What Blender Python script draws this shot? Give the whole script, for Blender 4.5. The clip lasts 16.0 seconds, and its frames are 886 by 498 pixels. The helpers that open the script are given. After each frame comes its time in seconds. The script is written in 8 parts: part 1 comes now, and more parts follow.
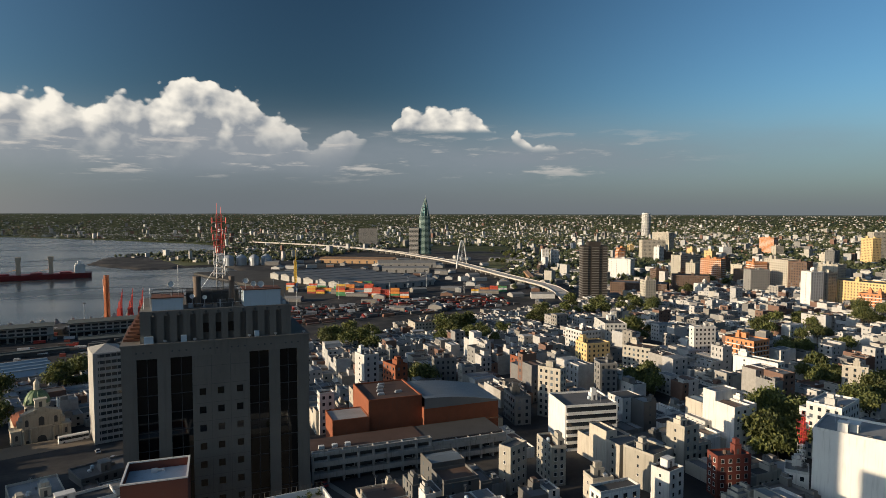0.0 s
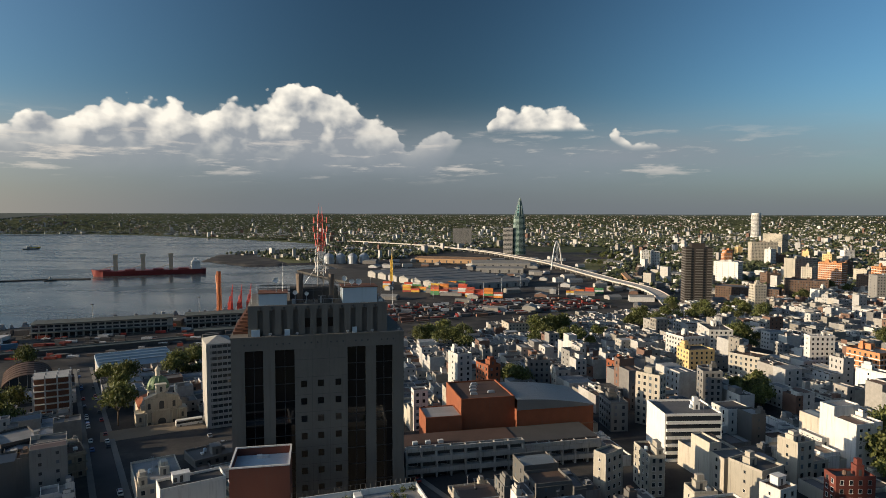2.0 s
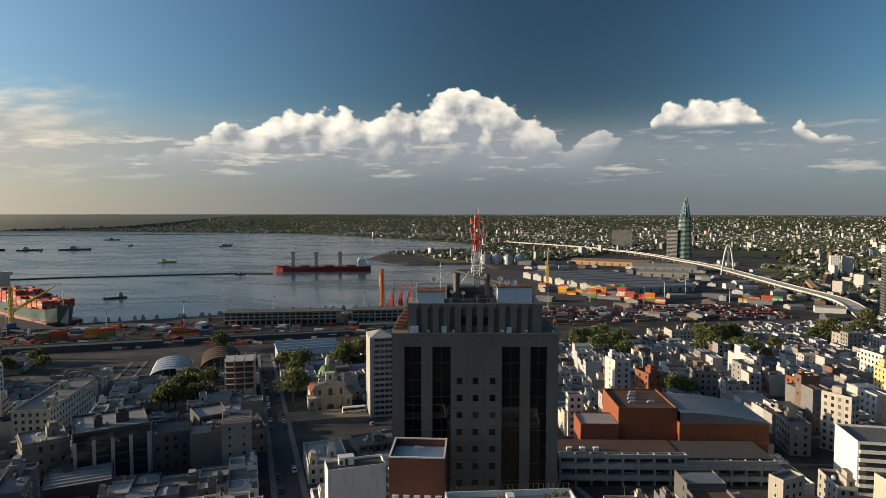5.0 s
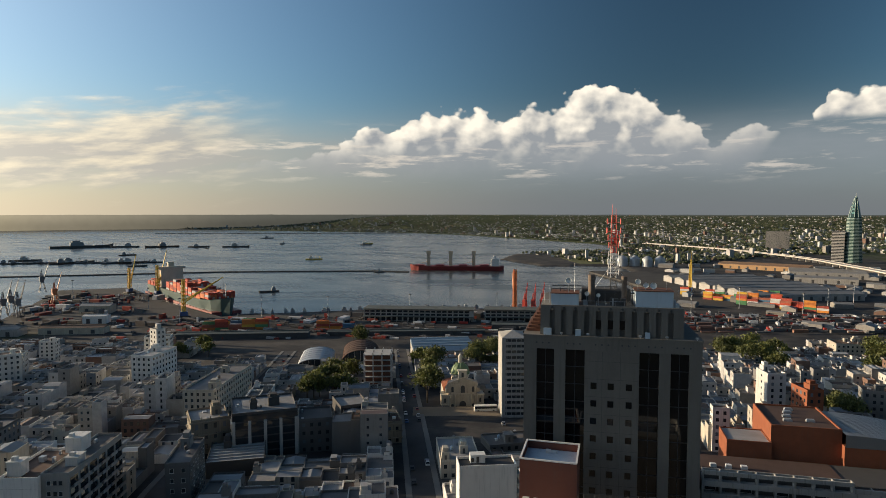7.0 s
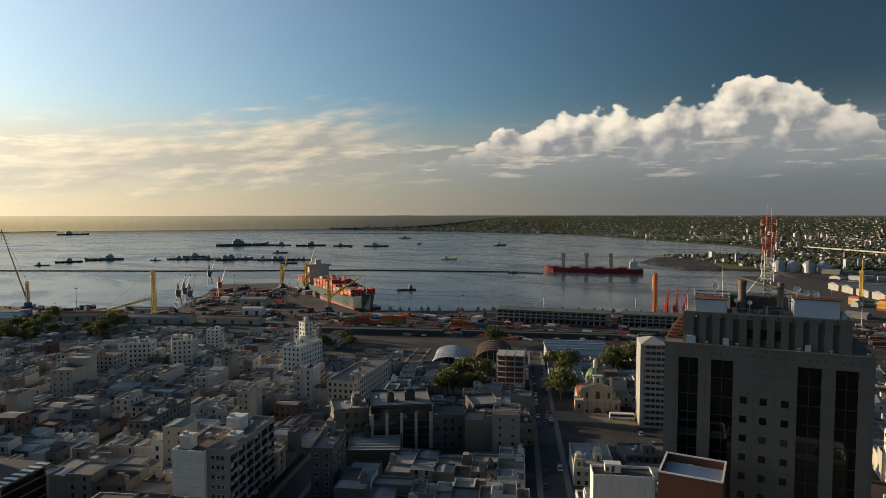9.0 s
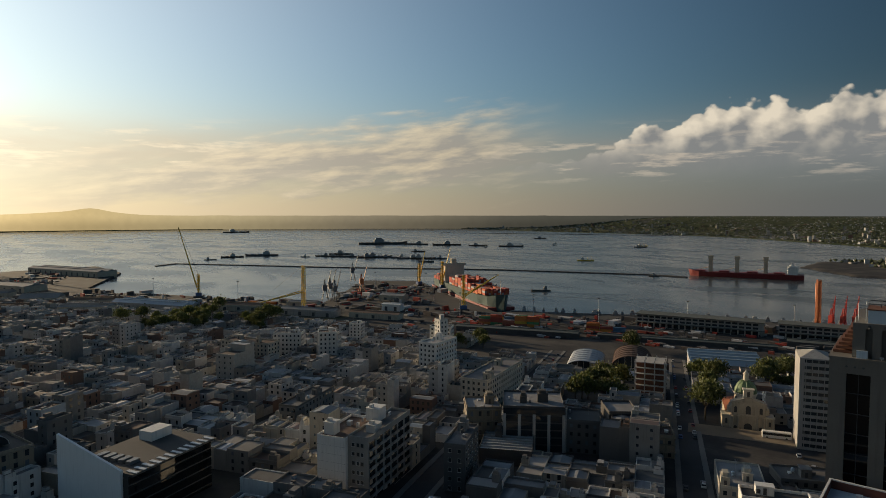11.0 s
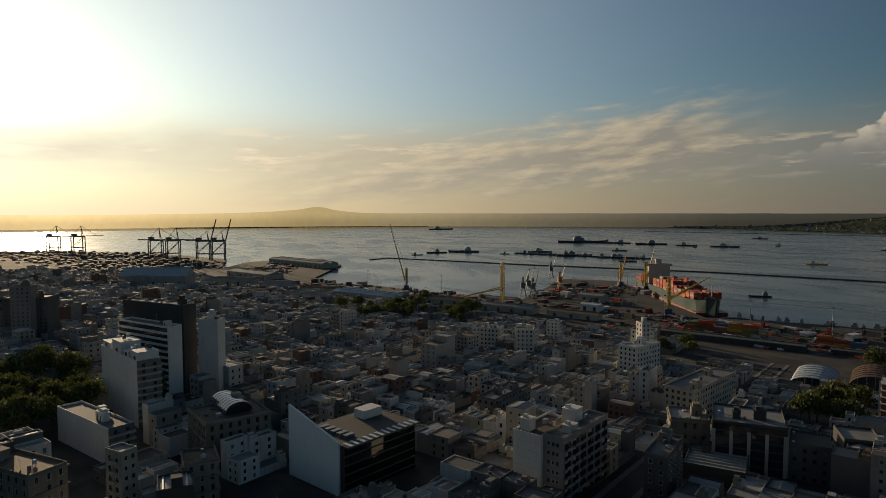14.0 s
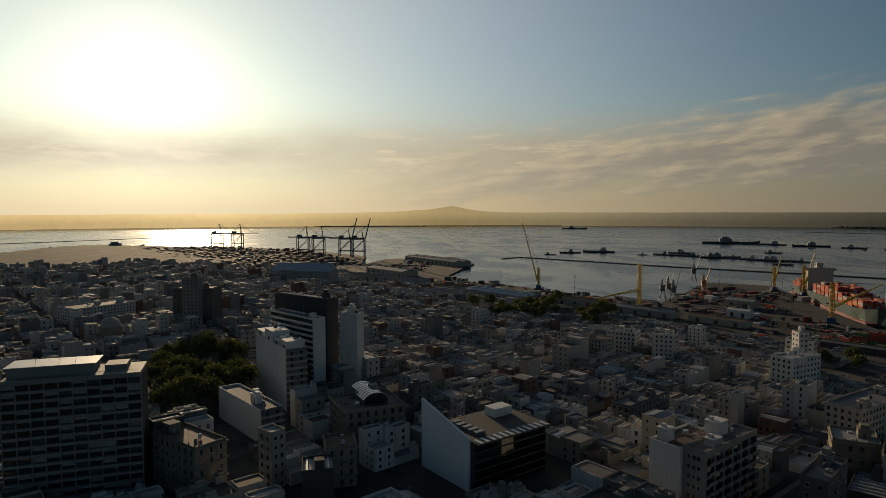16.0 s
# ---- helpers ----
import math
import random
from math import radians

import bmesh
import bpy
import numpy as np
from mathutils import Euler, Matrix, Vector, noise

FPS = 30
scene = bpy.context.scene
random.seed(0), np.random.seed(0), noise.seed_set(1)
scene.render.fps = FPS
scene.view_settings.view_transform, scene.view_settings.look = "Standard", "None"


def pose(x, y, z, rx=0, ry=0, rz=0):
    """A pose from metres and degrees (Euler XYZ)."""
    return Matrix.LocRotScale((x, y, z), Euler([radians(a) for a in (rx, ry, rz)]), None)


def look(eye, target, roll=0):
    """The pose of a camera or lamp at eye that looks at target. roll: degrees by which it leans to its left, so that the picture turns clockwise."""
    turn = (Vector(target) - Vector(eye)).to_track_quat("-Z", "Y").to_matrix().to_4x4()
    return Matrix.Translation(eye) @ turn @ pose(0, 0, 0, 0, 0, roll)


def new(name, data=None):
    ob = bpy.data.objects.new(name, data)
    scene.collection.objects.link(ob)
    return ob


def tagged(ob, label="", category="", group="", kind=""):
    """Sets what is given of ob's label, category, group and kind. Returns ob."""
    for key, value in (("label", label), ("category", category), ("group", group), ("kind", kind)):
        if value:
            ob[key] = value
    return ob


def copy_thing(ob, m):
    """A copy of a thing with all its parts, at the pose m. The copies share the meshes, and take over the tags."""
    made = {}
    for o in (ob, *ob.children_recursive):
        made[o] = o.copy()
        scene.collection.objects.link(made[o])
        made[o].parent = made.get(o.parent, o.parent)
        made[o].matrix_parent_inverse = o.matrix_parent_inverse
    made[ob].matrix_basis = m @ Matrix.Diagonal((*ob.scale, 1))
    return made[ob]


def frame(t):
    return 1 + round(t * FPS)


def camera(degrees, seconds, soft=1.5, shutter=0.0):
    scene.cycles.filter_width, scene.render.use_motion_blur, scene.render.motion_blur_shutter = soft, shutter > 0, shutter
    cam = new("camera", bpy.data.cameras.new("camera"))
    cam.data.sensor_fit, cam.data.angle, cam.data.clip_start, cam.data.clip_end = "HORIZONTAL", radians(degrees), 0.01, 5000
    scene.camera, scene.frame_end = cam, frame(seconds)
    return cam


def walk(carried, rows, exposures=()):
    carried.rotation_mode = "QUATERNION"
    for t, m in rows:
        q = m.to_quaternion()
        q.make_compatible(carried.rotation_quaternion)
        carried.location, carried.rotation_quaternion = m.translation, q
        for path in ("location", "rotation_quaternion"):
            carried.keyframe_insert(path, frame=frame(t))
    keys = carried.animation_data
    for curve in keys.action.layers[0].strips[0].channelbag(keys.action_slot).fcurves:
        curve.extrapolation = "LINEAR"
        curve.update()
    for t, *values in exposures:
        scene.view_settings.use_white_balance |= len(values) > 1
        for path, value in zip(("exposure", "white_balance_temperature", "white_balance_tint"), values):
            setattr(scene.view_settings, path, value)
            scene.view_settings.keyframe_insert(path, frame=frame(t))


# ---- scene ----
cam = camera(70.5, 16.0, soft=0.65)
EYE = 120.0
# seconds, yaw, pitch, roll: the camera hovers and turns where it is
ROWS = [
    (0.0, -17.7, -3.4, -0.14),
    (0.5, -15.54, -3.41, -0.21),
    (1.0, -13.4, -3.41, -0.18),
    (1.5, -11.25, -3.42, -0.14),
    (2.0, -9.11, -3.41, -0.15),
    (2.5, -6.99, -3.39, -0.14),
    (3.0, -4.85, -3.37, -0.16),
    (3.5, -2.75, -3.38, -0.11),
    (6.0, 11.08, -3.34, -0.07),
    (6.5, 14.14, -3.36, -0.04),
    (7.0, 17.22, -3.34, -0.01),
    (7.5, 20.29, -3.33, 0.02),
    (8.0, 23.35, -3.31, 0.07),
    (8.5, 26.38, -3.28, 0.07),
    (9.0, 29.44, -3.26, 0.05),
    (11.5, 44.78, -3.24, -0.04),
    (12.0, 47.82, -3.24, -0.05),
    (12.5, 50.85, -3.33, -0.06),
    (13.0, 53.82, -3.41, -0.06),
    (13.5, 56.78, -3.44, -0.01),
    (14.0, 59.77, -3.45, 0.04),
    (14.5, 62.79, -3.47, 0.04),
    (15.0, 65.82, -3.45, 0.1),
    (15.5, 68.83, -3.42, 0.19),
    (16.0, 71.84, -3.51, 0.11),
]
walk(cam, [(t, pose(0, 0, EYE, 90 + pitch, roll, yaw)) for t, yaw, pitch, roll in ROWS],
     [(0.0, 0.5, 6250, 10), (3.5, 0.68, 6350, 10), (6.5, 0.68, 6500, 10), (9.0, 0.42, 6800, 10), (12.5, -0.17, 7100, 10), (14.0, -0.38, 7200, 10), (16.0, -0.68, 7250, 10)])

# ---- sky, sun ----
SUN_AZ, SUN_EL = 97.0, 9.5      # degrees, turned from +y towards -x; height
world = bpy.data.worlds.new("sky")
scene.world = world
world.use_nodes = True


class Nodes:
    """Short hand for building a node tree."""

    def __init__(self, tree):
        self.tree = tree
        tree.nodes.clear()

    def add(self, kind, **inputs):
        n = self.tree.nodes.new(kind)
        return n

    def link(self, a, b):
        self.tree.links.new(a, b)

    def put(self, socket, value):
        if hasattr(value, "is_output"):
            self.link(value, socket)
        elif value is not None:
            socket.default_value = value

    def math(self, op, a, b=None, c=None, clamp=False):
        n = self.add("ShaderNodeMath")
        n.operation, n.use_clamp = op, clamp
        for s, v in zip(n.inputs, (a, b, c)):
            self.put(s, v)
        return n.outputs[0]

    def step(self, value, lo, hi, out0=0.0, out1=1.0):
        n = self.add("ShaderNodeMapRange")
        n.interpolation_type = "SMOOTHSTEP"
        for s, v in zip(n.inputs, (value, lo, hi, out0, out1)):
            self.put(s, v)
        return n.outputs[0]

    def xyz(self, x, y, z=0.0):
        n = self.add("ShaderNodeCombineXYZ")
        for s, v in zip(n.inputs, (x, y, z)):
            self.put(s, v)
        return n.outputs[0]

    def noise(self, vec, scale, detail=6.0, rough=0.55, distortion=0.0):
        n = self.add("ShaderNodeTexNoise")
        self.put(n.inputs["Vector"], vec)
        n.inputs["Scale"].default_value = scale
        n.inputs["Detail"].default_value = detail
        n.inputs["Roughness"].default_value = rough
        n.inputs["Distortion"].default_value = distortion
        return n.outputs[0]

    def puffs(self, vec, scale):
        n = self.add("ShaderNodeTexVoronoi")
        n.feature = "SMOOTH_F1"
        self.put(n.inputs["Vector"], vec)
        n.inputs["Scale"].default_value = scale
        n.inputs["Smoothness"].default_value = 0.25
        return n.outputs["Distance"]

    def ramp(self, fac, stops, mode="LINEAR"):
        n = self.add("ShaderNodeValToRGB")
        n.color_ramp.interpolation = mode
        el = n.color_ramp.elements
        while len(el) < len(stops):
            el.new(0.5)
        for e, (p, c) in zip(el, stops):
            e.position = p
            e.color = c if len(c) == 4 else (*c, 1)
        self.put(n.inputs[0], fac)
        return n.outputs[0]

    def mix(self, fac, a, b, mode="MIX"):
        n = self.add("ShaderNodeMix")
        n.data_type, n.blend_type = "RGBA", mode
        self.put(n.inputs[0], fac)
        for s, v in ((n.inputs[6], a), (n.inputs[7], b)):
            self.put(s, v if hasattr(v, "is_output") or len(v) == 4 else (*v, 1))
        return n.outputs[2]


def sun_vector():
    a, e = radians(SUN_AZ), radians(SUN_EL)
    return Vector((-math.sin(a) * math.cos(e), math.cos(a) * math.cos(e), math.sin(e)))


def build_sky():
    w = Nodes(world.node_tree)
    coord = w.add("ShaderNodeTexCoord").outputs["Generated"]
    sep = w.add("ShaderNodeSeparateXYZ")
    w.link(coord, sep.inputs[0])
    x, y, z = sep.outputs
    deg = 180 / math.pi
    az = w.math("MULTIPLY", w.math("ARCTAN2", w.math("MULTIPLY", x, -1.0), y), deg)
    el = w.math("MULTIPLY", w.math("ARCSINE", z), deg)
    sky = w.add("ShaderNodeTexSky")
    sky.sky_type, sky.sun_disc = "NISHITA", False
    sky.sun_elevation, sky.sun_rotation = radians(SUN_EL), radians(-SUN_AZ)
    sky.altitude, sky.air_density, sky.dust_density, sky.ozone_density = 100, 1.0, SKY_DUST, 2.0
    dot = w.add("ShaderNodeVectorMath")
    dot.operation = "DOT_PRODUCT"
    w.link(coord, dot.inputs[0])
    dot.inputs[1].default_value = sun_vector()
    away = w.math("MULTIPLY", w.math("ARCCOSINE", w.math("MINIMUM", dot.outputs["Value"], 1.0)), deg)
    # clear sky, deepest at a right angle to the sun
    deep = w.math("SUBTRACT", 1.12, w.math("MULTIPLY", w.math("EXPONENT", w.math("MULTIPLY", w.math("POWER", w.math("DIVIDE", w.math("SUBTRACT", away, 100.0), 28.0), 2.0), -1.0)), 0.76))
    base = w.mix(1.0, w.mix(1.0, sky.outputs[0], SKY_TINT, "MULTIPLY"), w.xyz(deep, deep, deep), "MULTIPLY")
    # haze that glows round the sun
    glow = w.math("ADD", w.math("MULTIPLY", w.math("EXPONENT", w.math("MULTIPLY", w.math("POWER", w.math("DIVIDE", away, 5.2), 2.0), -1.0)), GLOW_CORE),
                  w.math("MULTIPLY", w.math("EXPONENT", w.math("MULTIPLY", w.math("POWER", w.math("DIVIDE", away, 37.0), 2.0), -1.0)), GLOW_WIDE))
    toward = w.step(away, 95.0, 15.0)
    # low haze along the horizon, golden near the sun, slate away from it
    haze = w.step(el, 7.5, -0.5)
    hazecol = w.mix(toward, HAZE_COOL, HAZE_WARM)
    base = w.mix(w.math("MULTIPLY", haze, 0.92), base, hazecol)
    # pale veil under the heaped clouds
    veil = w.math("MULTIPLY", w.math("EXPONENT", w.math("MULTIPLY", w.math("POWER", w.math("DIVIDE", w.math("SUBTRACT", el, 4.9), 2.9), 2.0), -1.0)), w.step(az, -62.0, -20.0, 0.45, 1.0))
    veil = w.math("MULTIPLY", veil, w.math("ADD", 0.45, w.math("MULTIPLY", w.noise(w.xyz(w.math("MULTIPLY", az, 0.25), el), 0.35, 6.0, 0.6), 0.8)))
    base = w.mix(veil, base, w.mix(toward, VEIL_COOL, VEIL_WARM))
    # heaped clouds: their tops follow az, the edges come from noise
    lin = w.add("ShaderNodeMapRange")
    for s, v in zip(lin.inputs, (az, -60.0, 60.0, 0.0, 1.0)):
        w.put(s, v)
    stops = [(-60, 0), (-40, 0), (-36, 0), (-28, 5.6), (-25.5, 6.3), (-24.5, 7.6), (-23.2, 6.0), (-22, 7.6), (-20.5, 8.9), (-17, 9.5), (-14, 9.2), (-12.8, 6.6),
             (-9.2, 7.4), (-7.6, 7.0), (-6, 5.6), (-4, 7.9), (-2, 8.9), (0, 10.6), (4.2, 11.2), (6.5, 10.1), (9.5, 9.4), (11.5, 8.3), (13, 9.0), (16, 9.4), (19.5, 9.3),
             (21.2, 8.0), (23, 7.8), (26, 6.3), (30, 4.9), (35, 4.4), (38, 0), (60, 0)]
    tops = w.math("MULTIPLY", w.ramp(lin.outputs[0], [((a + 60) / 120, (v / 15,) * 3) for a, v in stops]), 15.0)
    p = w.xyz(az, w.math("MULTIPLY", el, 1.25))
    n1 = w.noise(p, 0.34, 6.0, 0.42)
    shifted = w.xyz(w.math("ADD", az, 0.75), w.math("ADD", w.math("MULTIPLY", el, 1.25), 0.55))
    n2 = w.noise(shifted, 0.34, 6.0, 0.42)
    # rounded puffs on the heaps, each lit on the side towards the sun
    puff_1, puff_2 = w.puffs(p, 0.62), w.puffs(shifted, 0.62)
    fine_1, fine_2 = w.puffs(p, 1.7), w.puffs(shifted, 1.7)
    heap = w.math("ADD", w.math("SUBTRACT", tops, el), w.math("MULTIPLY", w.math("SUBTRACT", n1, 0.5), 3.0))
    heap = w.math("ADD", heap, w.math("ADD", w.math("MULTIPLY", w.math("SUBTRACT", 0.42, puff_1), 1.0), w.math("MULTIPLY", w.math("SUBTRACT", 0.42, fine_1), 0.38)))
    relief = w.math("ADD", w.math("MULTIPLY", w.math("SUBTRACT", puff_2, puff_1), 0.42), w.math("MULTIPLY", w.math("SUBTRACT", fine_2, fine_1), 0.22))
    east = w.step(az, -8.0, -12.0)
    foot = w.add("ShaderNodeMapRange")
    foot.interpolation_type = "SMOOTHSTEP"
    for s, v in zip(foot.inputs, (el, w.math("ADD", 2.6, w.math("MULTIPLY", east, w.step(az, -26.0, -22.0, 2.6, 4.4))), w.math("ADD", 6.4, w.math("MULTIPLY", east, w.step(az, -26.0, -22.0, -0.4, 1.2))), 0.0, 1.0)):
        w.put(s, v)
    mask = w.math("MULTIPLY", w.step(heap, 0.0, 0.32), foot.outputs[0])
    lit = w.math("ADD", w.math("MULTIPLY", w.math("SUBTRACT", n1, n2), 3.2), w.math("ADD", 0.08, w.math("MULTIPLY", w.step(heap, 3.4, 0.1), 0.72)))
    lit = w.math("ADD", lit, relief, clamp=True)
    lit = w.math("MULTIPLY", lit, w.math("MAXIMUM", w.step(az, -9.0, 3.0, 0.4, 1.0), east))
    lit = w.math("MULTIPLY", lit, w.step(el, 4.0, 7.4, 0.12, 1.0))
    cloud = w.mix(lit, CLOUD_SHADE, CLOUD_LIT)
    base = w.mix(mask, base, cloud)
    # grey sheet under the heaps, with thin bright streaks
    thin = w.xyz(w.math("MULTIPLY", az, 0.16), el)
    n3 = w.noise(thin, 0.95, 7.0, 0.6)
    streak = w.math("MULTIPLY", w.step(n3, 0.53, 0.66), w.math("MULTIPLY", w.step(el, 2.2, 4.0), w.step(el, 8.5, 5.0)))
    streak = w.math("MULTIPLY", streak, w.step(az, -45.0, -25.0))
    base = w.mix(w.math("MULTIPLY", streak, 0.75), base, w.mix(toward, CLOUD_THIN, CLOUD_THIN_WARM))
    # long bank of thin cloud that climbs away from the sun
    bank_mid = w.math("SUBTRACT", 11.3, w.math("MULTIPLY", az, 0.105))
    off = w.math("SUBTRACT", el, bank_mid)
    wide = w.math("ADD", 1.6, w.math("MULTIPLY", w.step(az, 75.0, 35.0), 1.2))
    tilt = w.xyz(w.math("MULTIPLY", az, 0.22), w.math("ADD", el, w.math("MULTIPLY", az, 0.105)))
    n4 = w.noise(tilt, 0.6, 8.0, 0.56)
    n5 = w.noise(w.xyz(w.math("ADD", w.math("MULTIPLY", az, 0.22), 0.25), w.math("ADD", w.math("ADD", el, 0.35), w.math("MULTIPLY", az, 0.105))), 0.6, 8.0, 0.56)
    body = w.math("SUBTRACT", 1.0, w.math("DIVIDE", w.math("ABSOLUTE", w.math("ADD", off, 1.4)), w.math("MULTIPLY", wide, 1.6)))
    bank = w.step(w.math("ADD", w.math("MULTIPLY", body, 0.5), w.math("MULTIPLY", w.math("SUBTRACT", n4, 0.5), 1.25)), 0.0, 0.4)
    bank = w.math("MULTIPLY", bank, w.math("MULTIPLY", w.step(az, 30.0, 42.0), w.step(az, 84.0, 62.0)))
    blit = w.math("ADD", w.step(off, -2.2, 0.6, 0.14, 0.5), w.math("MULTIPLY", w.math("SUBTRACT", n4, n5), 4.0), clamp=True)
    base = w.mix(w.math("MULTIPLY", bank, 0.85), base, w.mix(blit, BANK_SHADE, BANK_LIT))
    glowcol = w.mix(w.step(away, 4.0, 30.0), (1.0, 0.96, 0.86), w.mix(w.step(el, 1.0, 16.0), (1.0, 0.86, 0.62), (0.95, 0.97, 0.96)))
    final = w.mix(1.0, base, w.mix(1.0, glowcol, w.xyz(glow, glow, glow), "MULTIPLY"), "ADD")
    bg = w.add("ShaderNodeBackground")
    w.link(final, bg.inputs[0])
    bg.inputs[1].default_value = SKY_STRENGTH
    w.link(bg.outputs[0], w.add("ShaderNodeOutputWorld").inputs[0])


SKY_STRENGTH, SKY_DUST, SKY_TINT = 0.07, 0.7, (0.68, 0.97, 1.15)
GLOW_CORE, GLOW_WIDE = 7.0, 9.5
HAZE_COOL, HAZE_WARM = (1.65, 1.8, 1.95), (7.2, 5.7, 3.7)
VEIL_COOL, VEIL_WARM = (2.45, 2.75, 3.0), (5.0, 4.4, 3.4)
CLOUD_LIT, CLOUD_SHADE = (9.8, 9.0, 7.6), (2.9, 3.1, 3.3)
CLOUD_THIN, CLOUD_THIN_WARM = (6.2, 5.7, 5.1), (9.5, 8.2, 6.0)
BANK_LIT, BANK_SHADE = (8.0, 6.9, 5.0), (3.6, 3.5, 3.3)
build_sky()

sun = new("sun", bpy.data.lights.new("sun", "SUN"))
sun.data.energy, sun.data.angle, sun.data.color = 5.0, radians(0.6), (1.0, 0.78, 0.52)
sun.matrix_world = look((Matrix.Rotation(radians(-3.2), 3, "Z") @ sun_vector()) * 100, (0, 0, 0))

# ---- mesh kit ----
class Shape:
    """Collects quads and polygons with material slots, and becomes one mesh."""

    def __init__(self):
        self.v, self.f, self.m = [], [], []

    def poly(self, pts, slot=0):
        n = len(self.v)
        self.v += [tuple(p) for p in pts]
        self.f.append(tuple(range(n, n + len(pts))))
        self.m.append(slot)

    def box(self, x0, x1, y0, y1, z0, z1, slot=0, top=None, bottom=True):
        n = len(self.v)
        self.v += [(x0, y0, z0), (x1, y0, z0), (x1, y1, z0), (x0, y1, z0), (x0, y0, z1), (x1, y0, z1), (x1, y1, z1), (x0, y1, z1)]
        fs = [(0, 1, 5, 4), (1, 2, 6, 5), (2, 3, 7, 6), (3, 0, 4, 7), (4, 5, 6, 7)] + ([(3, 2, 1, 0)] if bottom else [])
        self.f += [tuple(n + i for i in f) for f in fs]
        self.m += [slot] * 4 + [slot if top is None else top] + ([slot] if bottom else [])
        return self

    def prism(self, pts, z0, z1, slot=0, top=None):
        n, k = len(self.v), len(pts)
        self.v += [(x, y, z0) for x, y in pts] + [(x, y, z1) for x, y in pts]
        self.f += [(n + i, n + (i + 1) % k, n + k + (i + 1) % k, n + k + i) for i in range(k)] + [tuple(range(n + k, n + 2 * k)), tuple(range(n + k - 1, n - 1, -1))]
        self.m += [slot] * k + [slot if top is None else top, slot]
        return self

    def tube(self, p, q, r0, r1=None, sides=6, slot=0):
        p, q = Vector(p), Vector(q)
        r1 = r0 if r1 is None else r1
        d = (q - p).normalized()
        a = d.orthogonal().normalized()
        b = d.cross(a)
        n = len(self.v)
        for c, r in ((p, r0), (q, r1)):
            for i in range(sides):
                t = 2 * math.pi * i / sides + math.pi / sides
                self.v.append(tuple(c + a * (r * math.cos(t)) + b * (r * math.sin(t))))
        self.f += [(n + i, n + (i + 1) % sides, n + sides + (i + 1) % sides, n + sides + i) for i in range(sides)]
        self.f += [tuple(range(n + sides - 1, n - 1, -1)), tuple(range(n + sides, n + 2 * sides))]
        self.m += [slot] * (sides + 2)
        return self

    def turned(self, profile, sides=24, slot=0, at=(0, 0, 0)):
        """A turned body round z: profile is (radius, height) from bottom to top."""
        n = len(self.v)
        for r, z in profile:
            for i in range(sides):
                t = 2 * math.pi * i / sides
                self.v.append((at[0] + r * math.cos(t), at[1] + r * math.sin(t), at[2] + z))
        for j in range(len(profile) - 1):
            for i in range(sides):
                a, b = n + j * sides + i, n + j * sides + (i + 1) % sides
                self.f.append((a, b, b + sides, a + sides))
                self.m.append(slot)
        self.f.append(tuple(range(n + sides - 1, n - 1, -1)))
        self.f.append(tuple(range(n + (len(profile) - 1) * sides, n + len(profile) * sides)))
        self.m += [slot, slot]
        return self

    def mesh(self, name, *mats, smooth=False):
        me = bpy.data.meshes.new(name)
        me.from_pydata(self.v, [], self.f)
        for m in mats:
            me.materials.append(m)
        if len(mats) > 1:
            me.polygons.foreach_set("material_index", self.m)
        if smooth:
            me.polygons.foreach_set("use_smooth", [True] * len(self.f))
        me.update()
        return me


def part(name, shape, mat, parent, label="", m=None, smooth=False):
    """Links a shape (or a mesh) as one object under a thing or a part."""
    mats = mat if isinstance(mat, (list, tuple)) else (mat,)
    me = shape if isinstance(shape, bpy.types.Mesh) else shape.mesh(name, *mats, smooth=smooth)
    ob = new(name, me)
    ob.parent = parent
    if m is not None:
        ob.matrix_basis = m
    if label:
        tagged(ob, label)
    return ob


def thing(name, label, category, m=None, group="", kind=""):
    ob = new(name)
    ob.empty_display_size = 0.5
    if m is not None:
        ob.matrix_basis = m
    return tagged(ob, label, category, group, kind)


def solid(name, shape, mat, label, category, m=None, group="", kind="", smooth=False):
    """A thing of one mesh."""
    ob = part(name, shape, mat, None, "", m, smooth)
    return tagged(ob, label, category, group, kind)


